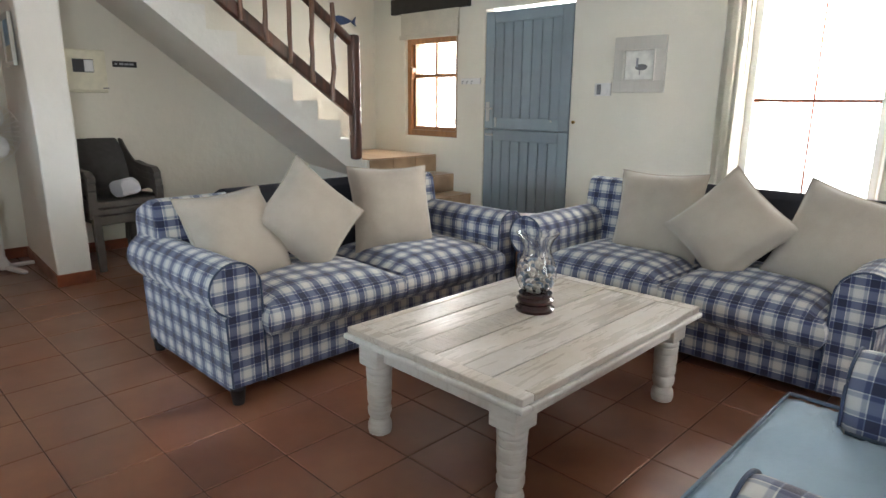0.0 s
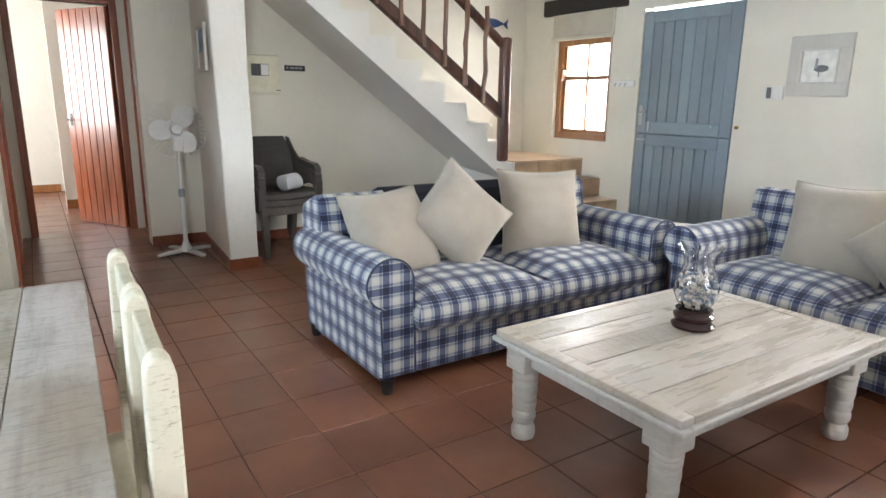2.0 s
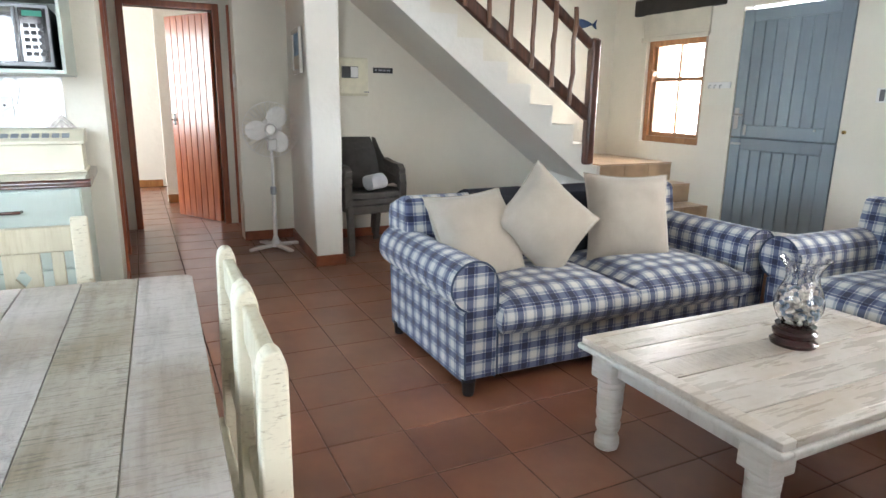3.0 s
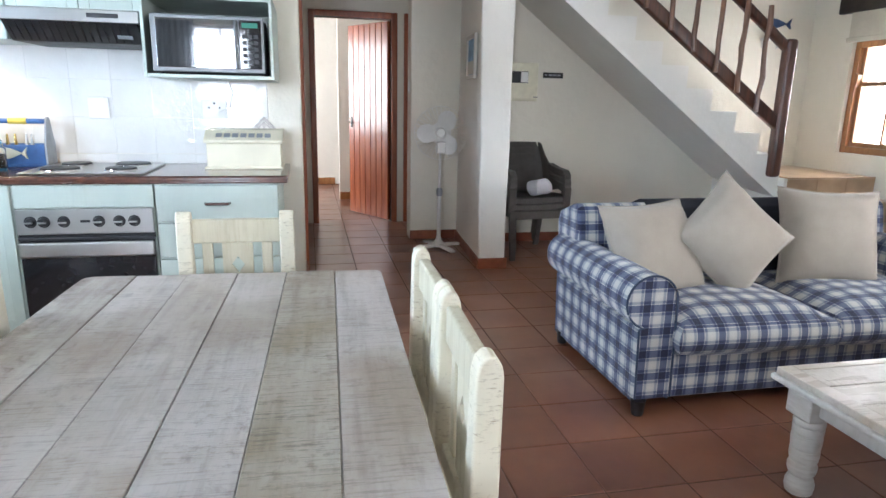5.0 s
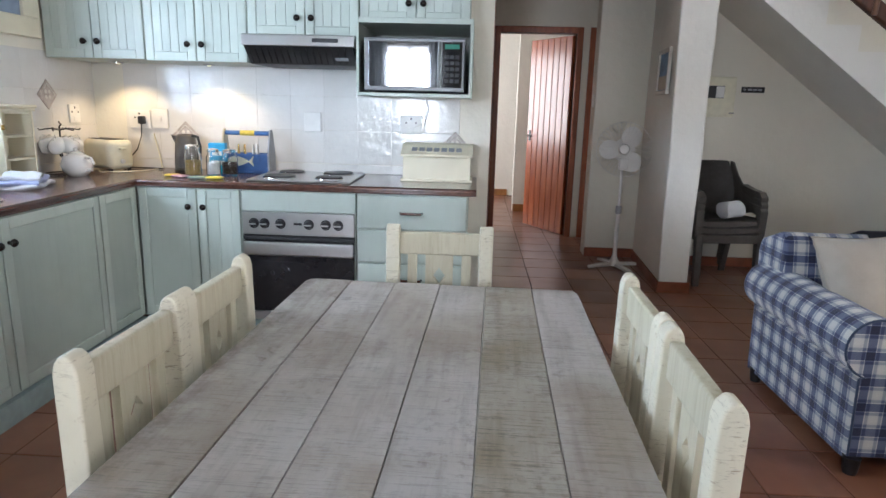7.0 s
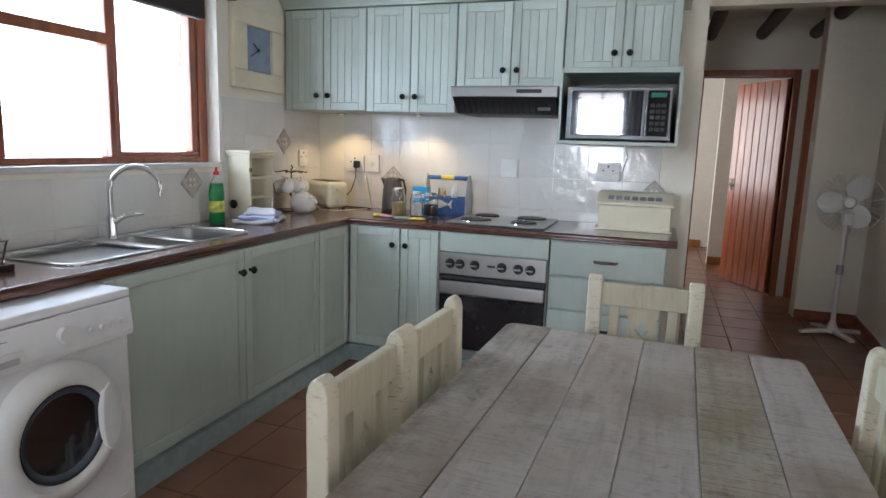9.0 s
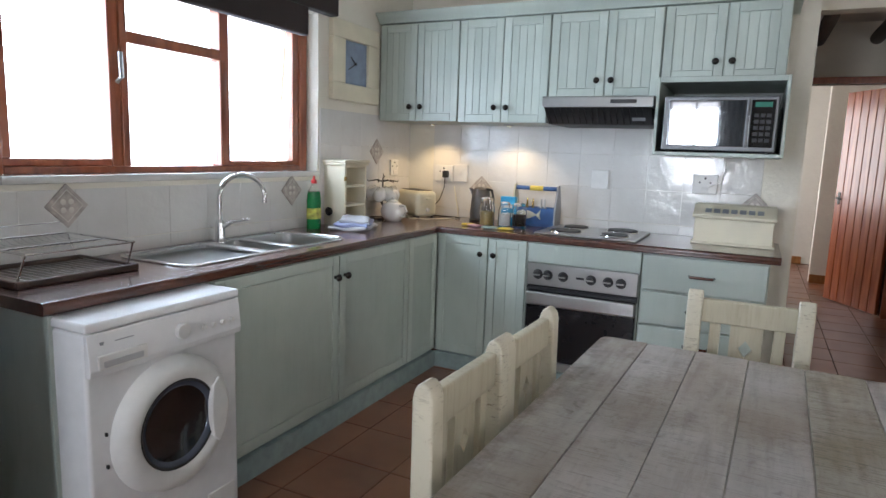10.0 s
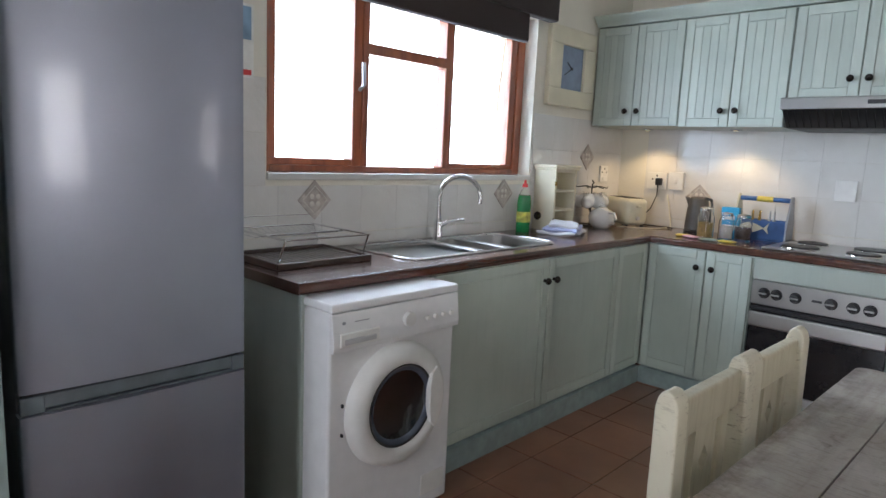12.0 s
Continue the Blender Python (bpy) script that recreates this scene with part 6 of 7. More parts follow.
for v in b.verts:
    v.co.z += 0.014 * math.sin(23 * v.co.x + 11 * v.co.y) * math.cos(19 * v.co.y - 6 * v.co.x) - 0.10 * max(0, v.co.y) * (v.co.z > 0)
    v.co.x += 0.012 * math.sin(31 * v.co.y + 20 * v.co.z)
tagged(part("crumpled_cloth", b, "towel_white", m=pose(-4.87, 1.92, 0.60, 0, 0, 20)), "crumpled white cloth lying on the stacked plastic chairs", "cloth")
mb = thing("meter_box", pose(WX, 1.94, 1.46), "cream plastic electricity box with a dark breaker window", "meter box")
part("body", cuboid(0.0, 0.085, -0.25, 0.10, -0.15, 0.18, 0.008), "cream_plastic", mb)
part("lid", cuboid(0.085, 0.10, -0.245, 0.095, -0.135, 0.175, 0.006), "cream_plastic", mb)
part("window_frame", cuboid(0.10, 0.104, -0.15, 0.0, 0.005, 0.105, 0.003), "black", mb)
part("breaker_cover", cuboid(0.104, 0.116, -0.07, -0.005, 0.01, 0.10, 0.003), "white_plastic", mb)
part("bar_mark", cuboid(0.10, 0.1015, 0.055, 0.10, -0.118, -0.11), "grey_print", mb)
sg = thing("wall_sign", pose(WX, 2.21, 1.542), "small black wall plate with worn pale lettering", "sign")
part("plate", cuboid(0.0, 0.012, -0.095, 0.095, -0.024, 0.024, 0.002), "black", sg)
for k, (a, b) in enumerate(((-0.08, -0.062), (-0.045, -0.01), (-0.004, 0.03), (0.036, 0.07))):
    part("bar_mark", cuboid(0.012, 0.0128, a, b, -0.006, 0.008), "fridge_trim", sg)


def framed(name, m, w, h, border, frame_mat, face_mat, label, depth=0.025, mount=True):
    """A frame in the xz plane that faces -y."""
    f = thing(name, m, label, "picture")
    for a, b, c, d in ((-w / 2, w / 2, h / 2 - border, h / 2), (-w / 2, w / 2, -h / 2, -h / 2 + border), (-w / 2, -w / 2 + border, -h / 2 + border, h / 2 - border), (w / 2 - border, w / 2, -h / 2 + border, h / 2 - border)):
        part("frame_side", cuboid(a, b, -depth, 0, c, d, 0.004), frame_mat, f)
    part("print", cuboid(-w / 2 + border, w / 2 - border, -depth * 0.4, -0.001, -h / 2 + border, h / 2 - border), face_mat, f)
    return f


pf = framed("picture", pose(-2.214, NY, 1.556), 0.43, 0.42, 0.095, "lime_frame", "paper", "limed wooden picture with a small grey print")
inn = part("inner_edge", cuboid(-0.135, 0.135, -0.034, -0.024, -0.125, -0.112, 0.002), "lime_frame", pf)
part("inner_edge", cuboid(-0.135, 0.135, -0.034, -0.024, 0.102, 0.115, 0.002), "lime_frame", pf)
part("inner_edge", cuboid(-0.135, -0.122, -0.034, -0.024, -0.112, 0.102, 0.002), "lime_frame", pf)
part("inner_edge", cuboid(0.122, 0.135, -0.034, -0.024, -0.112, 0.102, 0.002), "lime_frame", pf)
b = lathe([(0, -0.002), (0.03, -0.002), (0.03, 0.0), (0, 0.0)], 20)
part("print_shape", moved(b, Matrix.Diagonal((1.7, 0.8, 1, 1))), "grey_print", pf, m=pose(0.015, -0.0115, -0.02, 90, 0, 0))
part("print_shape", cuboid(-0.03, -0.012, -0.0125, -0.0105, -0.02, 0.05), "fridge_trim", pf)
part("print_shape", cuboid(0.0, 0.006, -0.0125, -0.0105, -0.075, -0.03), "grey_print", pf)
pp = framed("picture", pose(-4.83, 1.292, 1.635, 0, 0, -5), 0.40, 0.33, 0.03, "lime_frame", "photo_blue", "small pale framed beach print on the pier wall")
part("print_shape", cuboid(-0.165, 0.165, -0.0125, -0.0105, -0.13, -0.03), "blind", pp)

sw = thing("light_switch", pose(-2.525, NY, 1.37), "white light switch plate with dark rockers", "switch")
part("plate", cuboid(-0.075, 0.075, -0.012, 0, -0.05, 0.05, 0.003), "white_plastic", sw)
part("rocker", cuboid(-0.05, -0.015, -0.018, -0.011, -0.04, 0.04, 0.003), "grey_print", sw)
part("rocker", cuboid(0.01, 0.045, -0.016, -0.011, -0.04, 0.04, 0.003), "white_plastic", sw)
hk = thing("hook_rail", pose(-3.98, NY, 1.455), "small white key rail with three hooks", "hook rail")
part("board", cuboid(-0.125, 0.125, -0.014, 0, -0.028, 0.028, 0.004), "white_plastic", hk)
for x in (-0.09, -0.03, 0.03):
    part("hook", tube([(x, -0.014, 0.0), (x, -0.035, -0.005), (x, -0.04, -0.02), (x, -0.035, -0.028), (x, -0.028, -0.02)], 0.004, 6), "steel", hk)
fo = []
for i in range(25):
    t = i / 24
    fo.append((-0.16 + 0.27 * t, 0.042 * math.sin(math.pi * t ** 0.8) + 0.004))
fo += [(0.125, 0.012), (0.165, 0.05), (0.15, 0.0), (0.165, -0.045), (0.12, -0.012)]
for i in range(24, -1, -2):
    t = i / 24
    fo.append((-0.16 + 0.27 * t, -0.045 * math.sin(math.pi * t ** 0.8) - 0.002))
tagged(part("fish_ornament", prism(fo, 0.0, 0.018, 'x'), "fish_blue", m=pose(WX, 4.46, 2.085)), "dark blue wooden fish ornament hung on the wall", "ornament")
sh = thing("wall_shelf", pose(WX, 4.42, 1.93), "small white wall box under the fish ornament", "shelf")
part("top", cuboid(0.0, 0.09, -0.11, 0.11, 0.0, 0.014, 0.002), "white_plastic", sh)
part("bracket", prism([(0.0, 0.0), (0.08, 0.0), (0.0, -0.08)], -0.09, -0.076, 'y'), "white_plastic", sh)
part("bracket", prism([(0.0, 0.0), (0.08, 0.0), (0.0, -0.08)], 0.076, 0.09, 'y'), "white_plastic", sh)

dm = thing("drum_table", pose(-2.52, 3.92, 0), "round brown drum side table with a pale rim", "side table")
part("body", lathe([(0.20, 0), (0.225, 0.02), (0.235, 0.2), (0.225, 0.38), (0.21, 0.40)], 32), "stick_wood", dm)
part("top", lathe([(0, 0.40), (0.235, 0.40), (0.245, 0.408), (0.24, 0.424), (0, 0.426)], 32), "white_plastic", dm)

# ---- kitchen wall things ----
ck = thing("wall_clock", pose(-3.142, SY, 1.885), "square cream wall clock with a slate blue face", "clock")
for a, b, c, d in ((-0.255, 0.255, 0.13, 0.235), (-0.255, 0.255, -0.235, -0.13), (-0.255, -0.125, -0.13, 0.13), (0.125, 0.255, -0.13, 0.13)):
    part("frame_side", cuboid(a, b, 0, 0.035, c, d, 0.006), "cream_smooth", ck)
part("face", cuboid(-0.125, 0.125, 0.0, 0.016, -0.13, 0.13), "clock_blue", ck)
part("hour_hand", moved(cuboid(-0.004, 0.004, 0.017, 0.019, -0.015, 0.06), pose(0, 0, 0, 0, 55, 0)), "black", ck)
part("minute_hand", moved(cuboid(-0.003, 0.003, 0.0195, 0.021, -0.015, 0.09), pose(0, 0, 0, 0, 120, 0)), "black", ck)
part("pin", lathe([(0, 0.017), (0.008, 0.017), (0.008, 0.024), (0, 0.025)], 12), "black", ck, m=pose(0, 0, 0, -90, 0, 0))


def diamond(m, s, label="taupe diamond decor tile with a pale pattern"):
    """A small tile set on its point, in the xz plane, facing +y."""
    t = thing("decor_tile", m, label, "tile", "diamond decor tiles", "structure")
    part("face", prism([(0, s), (s, 0), (0, -s), (-s, 0)], 0.004, 0.0125, 'y', bevel=0.002), "decor", t)
    for a in (45, 135, 225, 315):
        x, z = 0.26 * s * math.cos(radians(a)), 0.26 * s * math.sin(radians(a))
        part("petal", lathe([(0, 0), (0.13 * s, 0), (0.13 * s, 0.001), (0, 0.0012)], 10), "decor_line", t, m=pose(x, 0.0125, z, -90, 0, 0))
    for q in range(4):
        p0 = Vector((0, 0.0128, 0.72 * s))
        p1 = Vector((0.72 * s, 0.0128, 0))
        part("border", moved(tube([p0, p1], 0.0018, 4), pose(0, 0, 0, 0, 90 * q, 0)), "decor_line", t)


for x, z in ((-1.255, 1.108), (-2.545, 1.118), (-3.42, 1.348), (-0.62, 1.11)):
    diamond(pose(x, SY, z), 0.085)
for y, z in ((-1.99, 1.12), (-0.25, 1.10)):
    diamond(pose(KX, y, z, 0, 0, -90), 0.085)


def socket_plate(m, label, w=0.14, h=0.115, kind=0):
    """Faces +y."""
    s = thing("socket", m, label, "socket")
    part("plate", cuboid(-w / 2, w / 2, 0.004, 0.018, -h / 2, h / 2, 0.004), "white_plastic", s)
    if kind == 0:
        for x in (-0.03, 0.03):
            part("hole", lathe([(0, 0), (0.006, 0), (0.006, 0.0006), (0, 0.0006)], 10), "black", s, m=pose(x, 0.018, 0.01, -90, 0, 0))
        part("hole", lathe([(0, 0), (0.007, 0), (0.007, 0.0006), (0, 0.0006)], 10), "black", s, m=pose(0, 0.018, 0.035, -90, 0, 0))
        part("rocker", cuboid(-0.02, 0.02, 0.018, 0.022, -0.045, -0.02, 0.002), "white_plastic", s)
    elif kind == 1:
        part("rocker", cuboid(-0.012, 0.012, 0.018, 0.024, -0.015, 0.015, 0.003), "white_plastic", s)
    return s


socket_plate(pose(KX + 0.004, -2.285, 1.21, 0, 0, -90), "white wall socket with a black plug in it")
pl = thing("plug", pose(KX + 0.022, -2.26, 1.20), "black plug with its grey flex hanging to the worktop", "plug")
part("body", cuboid(0.0, 0.04, -0.02, 0.02, -0.02, 0.03, 0.008), "black", pl)
part("flex", tube([(0.03, 0, -0.02), (0.035, 0.0, -0.09), (0.045, -0.03, -0.18), (0.06, -0.09, -0.25), (0.08, -0.11, -0.292), (0.09, 0.02, -0.293), (0.10, 0.16, -0.293)], 0.004, 6), "black", pl)
socket_plate(pose(KX + 0.004, -2.15, 1.215, 0, 0, -90), "white square isolator switch plate", 0.105, 0.12, 1)
socket_plate(pose(KX + 0.004, -1.16, 1.22, 0, 0, -90), "white blank square cover plate", 0.11, 0.12, 2)
socket_plate(pose(KX + 0.004, -0.53, 1.222, 0, 0, -90), "white wall socket behind the microwave flex", 0.14, 0.115, 0)
tagged(part("appliance_flex", tube([(KX + 0.03, -0.50, 1.21), (KX + 0.05, -0.44, 1.24), (KX + 0.04, -0.42, 1.32), (KX + 0.05, -0.44, 1.386)], 0.004, 6), "white_plastic"), "white flex from the socket up to the microwave", "cable")
socket_plate(pose(-3.64, SY + 0.004, 1.24), "white wall socket in the kitchen corner", 0.10, 0.11, 0)

# ---- things on the worktop ----
W = 0.9005
so = thing("soap_bottle", pose(-2.64, -2.50, W), "green washing-up liquid bottle with a red cap", "bottle")
def soap_form(z0, z1, grow):
    k = [(0.040, 0.0), (0.043, 0.012), (0.041, 0.09), (0.043, 0.15), (0.036, 0.20), (0.020, 0.226), (0.013, 0.236), (0.013, 0.246)]
    ring = [(r + grow, z) for r, z in k if z0 <= z <= z1]
    return moved(lathe([(0, ring[0][1])] + ring + [(0, ring[-1][1])], 28), Matrix.Diagonal((1.15, 0.8, 1.06, 1)))


part("bottle", soap_form(0, 0.25, 0), "clear_plastic", so)
part("liquid", soap_form(0, 0.21, -0.002), "green_liquid", so, "bright green washing-up liquid")
b = lathe([(0.0428, 0.055), (0.0430, 0.06), (0.0430, 0.105), (0.0434, 0.112)], 28, caps=False)
part("label", moved(b, Matrix.Diagonal((1.16, 0.81, 1.06, 1))), "lime", so, "yellow and green printed label")
part("cap", lathe([(0.0, 0.258), (0.016, 0.258), (0.016, 0.276), (0.008, 0.28), (0.006, 0.30), (0, 0.302)], 16), "red", so)
tw = thing("folded_towel", pose(-2.79, -2.33, W, 0, 0, 18), "folded pale blue and white kitchen towels in a pile", "towel")
for k, (w, d, mt) in enumerate(((0.27, 0.21, "towel_white"), (0.25, 0.19, "towel"), (0.19, 0.16, "towel_white"))):
    b = soft_box(w, d, 0.026, 0.006)
    for v in b.verts:
        v.co.z += 0.007 * math.sin(34 * v.co.x + 2 * k + 9 * v.co.y) * math.cos(27 * v.co.y + k)
        v.co.x += 0.008 * math.sin(40 * v.co.y + 3 * k)
    part("fold", b, mt, tw, m=pose(0.01 * k, 0.008 * k, 0.014 + 0.021 * k, 0, 0, 6 * k))
sc = thing("small_cupboard", pose(-2.955, -2.505, W), "little white painted cupboard with open shelves", "cupboard")
part("side", cuboid(0.100, 0.115, -0.075, 0.075, 0, 0.36, 0.002), "cream_smooth", sc)
part("side", cuboid(-0.115, -0.100, -0.075, 0.075, 0, 0.36, 0.002), "cream_smooth", sc)
part("back", cuboid(-0.10, 0.10, -0.075, -0.067, 0, 0.36), "cream_smooth", sc)
for z in (0.0, 0.115, 0.23, 0.348):
    part("shelf", cuboid(-0.10, 0.10, -0.067, 0.07, z, z + 0.012, 0.001), "cream_smooth", sc)
part("top", cuboid(-0.125, 0.125, -0.08, 0.085, 0.36, 0.375, 0.004), "cream_smooth", sc)
part("cornice", cuboid(-0.132, 0.132, -0.08, 0.092, 0.375, 0.392, 0.006), "cream_smooth", sc)
part("knob", lathe([(0, 0), (0.006, 0), (0.006, 0.014), (0.024, 0.02), (0.026, 0.028), (0.014, 0.034), (0, 0.034)], 16), "knob", sc, "dark round metal knob", pose(0.115, -0.02, 0.085, 0, 90, 0))
part("hinge", cuboid(0.100, 0.117, 0.073, 0.079, 0.27, 0.295), "brass", sc)
part("hinge", cuboid(0.100, 0.117, 0.073, 0.079, 0.05, 0.075), "brass", sc)
rk = thing("mug_stand", pose(-3.36, -2.49, W), "black wire stand hung with white mugs", "mug stand")
part("base_ring", tube([(0.095 * math.cos(radians(a)), 0.095 * math.sin(radians(a)), 0.006) for a in range(0, 361, 20)], 0.004, 6), "black", rk)
part("stem", tube([(0, 0, 0.004), (0, 0, 0.27), (0.0, 0.012, 0.285), (0, 0, 0.298)], 0.005, 6), "black", rk)
part("foot_bar", tube([(-0.095, 0, 0.006), (0.095, 0, 0.006)], 0.004, 6), "black", rk)
for k in range(6):
    a = radians(60 * k + 15)
    part("arm", tube([(0, 0, 0.25), (0.05 * math.cos(a), 0.05 * math.sin(a), 0.262), (0.10 * math.cos(a), 0.10 * math.sin(a), 0.252), (0.105 * math.cos(a), 0.105 * math.sin(a), 0.262)], 0.0035, 6), "black", rk)


def mug(m, label="white porcelain mug hanging on the wire stand"):
    g = thing("mug", m, label, "mug", "white mugs")
    part("cup", lathe([(0, 0), (0.028, 0), (0.040, 0.014), (0.045, 0.045), (0.047, 0.08), (0.045, 0.08), (0.042, 0.045), (0.036, 0.016), (0, 0.007)], 22), "porcelain", g)
    part("handle", tube([(0.036, 0, 0.055), (0.055, 0, 0.055), (0.062, 0, 0.04), (0.055, 0, 0.022), (0.034, 0, 0.018)], 0.004, 6), "porcelain", g)
    return g


for k in range(6):
    a = 60 * k + 15
    mug(pose(-3.36, -2.49, W + 0.195, 0, 0, a) @ pose(0.082, 0, 0, 0, -78, 0) @ pose(-0.035, 0, -0.035))
tp = thing("teapot", pose(-3.31, -2.375, W) @ Matrix.Diagonal((1.22, 1.22, 1.15, 1)), "round white porcelain teapot beside the mug stand", "teapot")
part("pot", lathe([(0, 0), (0.04, 0), (0.062, 0.025), (0.068, 0.06), (0.055, 0.095), (0.03, 0.108), (0.032, 0.113), (0.01, 0.122), (0.012, 0.135), (0, 0.138)], 28), "porcelain", tp)
part("handle", moved(tube([(0.055, 0, 0.09), (0.095, 0, 0.092), (0.11, 0, 0.065), (0.098, 0, 0.035), (0.06, 0, 0.028)], 0.007, 8), pose(0, 0, 0, 0, 0, 70)), "porcelain", tp)
part("spout", moved(tube([(0.06, 0, 0.04), (0.09, 0, 0.06), (0.105, 0, 0.1)], 0.01, 8, taper=[0.014, 0.010, 0.007]), pose(0, 0, 0, 0, 0, 250)), "porcelain", tp)

to = thing("toaster", pose(-3.67, -2.40, W, 0, 0, 62), "cream plastic two-slice toaster", "toaster")
part("body", cuboid(-0.14, 0.14, -0.085, 0.085, 0.012, 0.19, 0.035, 4), "cream_plastic", to)
part("slot_panel", cuboid(-0.11, 0.11, -0.055, 0.055, 0.1895, 0.192), "dark_steel", to)
for y in (-0.025, 0.025):
    part("slot", cuboid(-0.1, 0.1, y - 0.013, y + 0.013, 0.192, 0.1935), "black", to)
part("lever", cuboid(0.138, 0.165, -0.02, 0.02, 0.13, 0.145, 0.005), "cream_plastic", to)
part("dial", lathe([(0, 0), (0.014, 0), (0.013, 0.012), (0, 0.013)], 14), "white_plastic", to, m=pose(0.14, 0, 0.06, 0, 90, 0))
for x in (-0.11, 0.11):
    for y in (-0.06, 0.06):
        part("foot", lathe([(0.012, 0), (0.012, 0.014)], 8), "black", to, m=pose(x, y, 0))
tagged(part("toaster_flex", tube([(-3.58, -2.42, W + 0.005), (-3.50, -2.36, W + 0.005), (-3.52, -2.24, W + 0.005), (-3.66, -2.15, W + 0.005), (-3.80, -2.13, W + 0.005), (-3.85, -2.16, W + 0.06), (-3.862, -2.2, W + 0.22)], 0.004, 6), "cream_plastic"), "cream flex lying round the toaster", "cable")

ke = thing("kettle", pose(-3.72, -1.925, W), "dark grey jug kettle on its base", "kettle")
part("base", lathe([(0, 0), (0.075, 0), (0.078, 0.012), (0.07, 0.022), (0, 0.022)], 24), "black", ke)
part("jug", lathe([(0, 0.022), (0.072, 0.022), (0.074, 0.05), (0.066, 0.15), (0.055, 0.215), (0.045, 0.228), (0, 0.232)], 28), "grey_plastic", ke)
part("handle", tube([(0.02, 0.05, 0.222), (0.02, 0.085, 0.215), (0.025, 0.10, 0.16), (0.025, 0.095, 0.08), (0.02, 0.07, 0.055)], 0.010, 8), "black", ke)
part("spout", prism([(-0.058, 0.215), (-0.085, 0.225), (-0.06, 0.17)], -0.018, 0.018, 'x'), "grey_plastic", ke)


def jar(m, r, h, fill, label):
    j = thing("jar", m, label, "jar", "glass storage jars")
    out = [(0, 0), (r, 0), (r * 1.02, 0.01), (r * 1.02, h * 0.68), (r * 0.8, h * 0.8), (r * 0.8, h * 0.86)]
    inn = [(r * 0.74, h * 0.86), (r * 0.74, h * 0.8), (r * 0.95, h * 0.67), (r * 0.95, 0.012), (0, 0.01)]
    part("glass", lathe(out + inn, 24), "glass", j)
    part("contents", lathe([(0, 0.013), (r * 0.92, 0.013), (r * 0.92, h * 0.5), (0, h * 0.52)], 20), fill, j)
    part("lid", lathe([(0, h * 0.86), (r * 0.86, h * 0.86), (r * 0.86, h * 0.93), (r * 0.7, h * 0.97), (0, h)], 24), "glass", j)
    part("clip", tube([(r * 0.82, 0, h * 0.9), (r * 1.05, 0, h * 0.84), (r * 1.03, 0, h * 0.7)], 0.0025, 5), "steel", j)
    return j


jar(pose(-3.45, -1.765, W), 0.046, 0.19, "tea", "glass jar half full of straw-coloured tea bags")
jar(pose(-3.50, -1.665, W), 0.040, 0.165, "sugar", "glass jar of white sugar")
jar(pose(-3.55, -1.585, W), 0.046, 0.16, "coffee", "glass jar of dark coffee granules")
bx = thing("carton", pose(-3.66, -1.70, W, 0, 0, 6), "bright blue cardboard carton", "carton")
part("body", cuboid(-0.025, 0.025, -0.05, 0.05, 0, 0.185, 0.002), "cyan", bx)
part("label", cuboid(0.025, 0.0262, -0.04, 0.04, 0.05, 0.08), "paper", bx)
part("label", cuboid(0.025, 0.0262, -0.03, 0.03, 0.11, 0.135), "paper", bx)
rs = random.Random(5)
for (x, y, mt, lab, a) in ((-3.41, -1.875, "yellow", "yellow paper sachet lying on the worktop", 20), (-3.385, -1.82, "pink", "pink paper sachet lying on the worktop", -25), (-3.345, -1.70, "grey_green", "grey-green paper sachet lying on the worktop", 10), (-3.355, -1.60, "yellow", "yellow paper sachet lying on the worktop", -8)):
    b = soft_box(0.05, 0.085, 0.010, 0.003)
    tagged(part("sachet", b, mt, m=pose(x, y, W + 0.009, 0, 0, a)), lab, "sachet", "sachets")

cd = thing("cutlery_caddy", pose(-3.76, -1.545, W), "blue wooden caddy with a yellow-wrapped handle bar", "caddy")
part("tray", cuboid(-0.065, 0.065, -0.14, 0.14, 0, 0.012, 0.002), "blue_wood", cd)
part("front", cuboid(0.055, 0.066, -0.14, 0.14, 0.012, 0.12, 0.003), "blue_wood", cd)
part("back", cuboid(-0.066, -0.055, -0.14, 0.14, 0.012, 0.12, 0.003), "blue_wood", cd)
for s in (-1, 1):
    part("end_board", prism([(-0.066, 0.0), (0.066, 0.0), (0.066, 0.12), (0.022, 0.255), (0.012, 0.268), (-0.012, 0.268), (-0.022, 0.255), (-0.066, 0.12)], s * 0.146 - 0.006, s * 0.146 + 0.006, 'y', bevel=0.002), "cream_paint" if s < 0 else "fridge_trim", cd)
part("handle_bar", tube([(0, -0.14, 0.245), (0, 0.14, 0.245)], 0.014, 12), "blue_wood", cd)
part("handle_wrap", tube([(0, -0.045, 0.245), (0, 0.045, 0.245)], 0.0165, 12), "yellow", cd)
for y in (-0.06, -0.02, 0.035, 0.06):
    b = lathe([(0.018, 0.0), (0.020, 0.03), (0.008, 0.045), (0.005, 0.1), (0, 0.102)], 12)
    tagged(part("salt_shaker", b, "brass" if y < 0 else "steel", m=pose(-3.755, -1.545 + y, W + 0.075)), "small brass and steel cruet in the caddy", "cruet", "cruets")
tagged(part("cruet_rest", cuboid(-3.81, -3.71, -1.66, -1.43, W + 0.0125, W + 0.0745), "fish_blue"), "dark filled box inside the caddy", "box")
f2 = [(p[0] * 0.52, p[1] * 0.65) for p in fo]
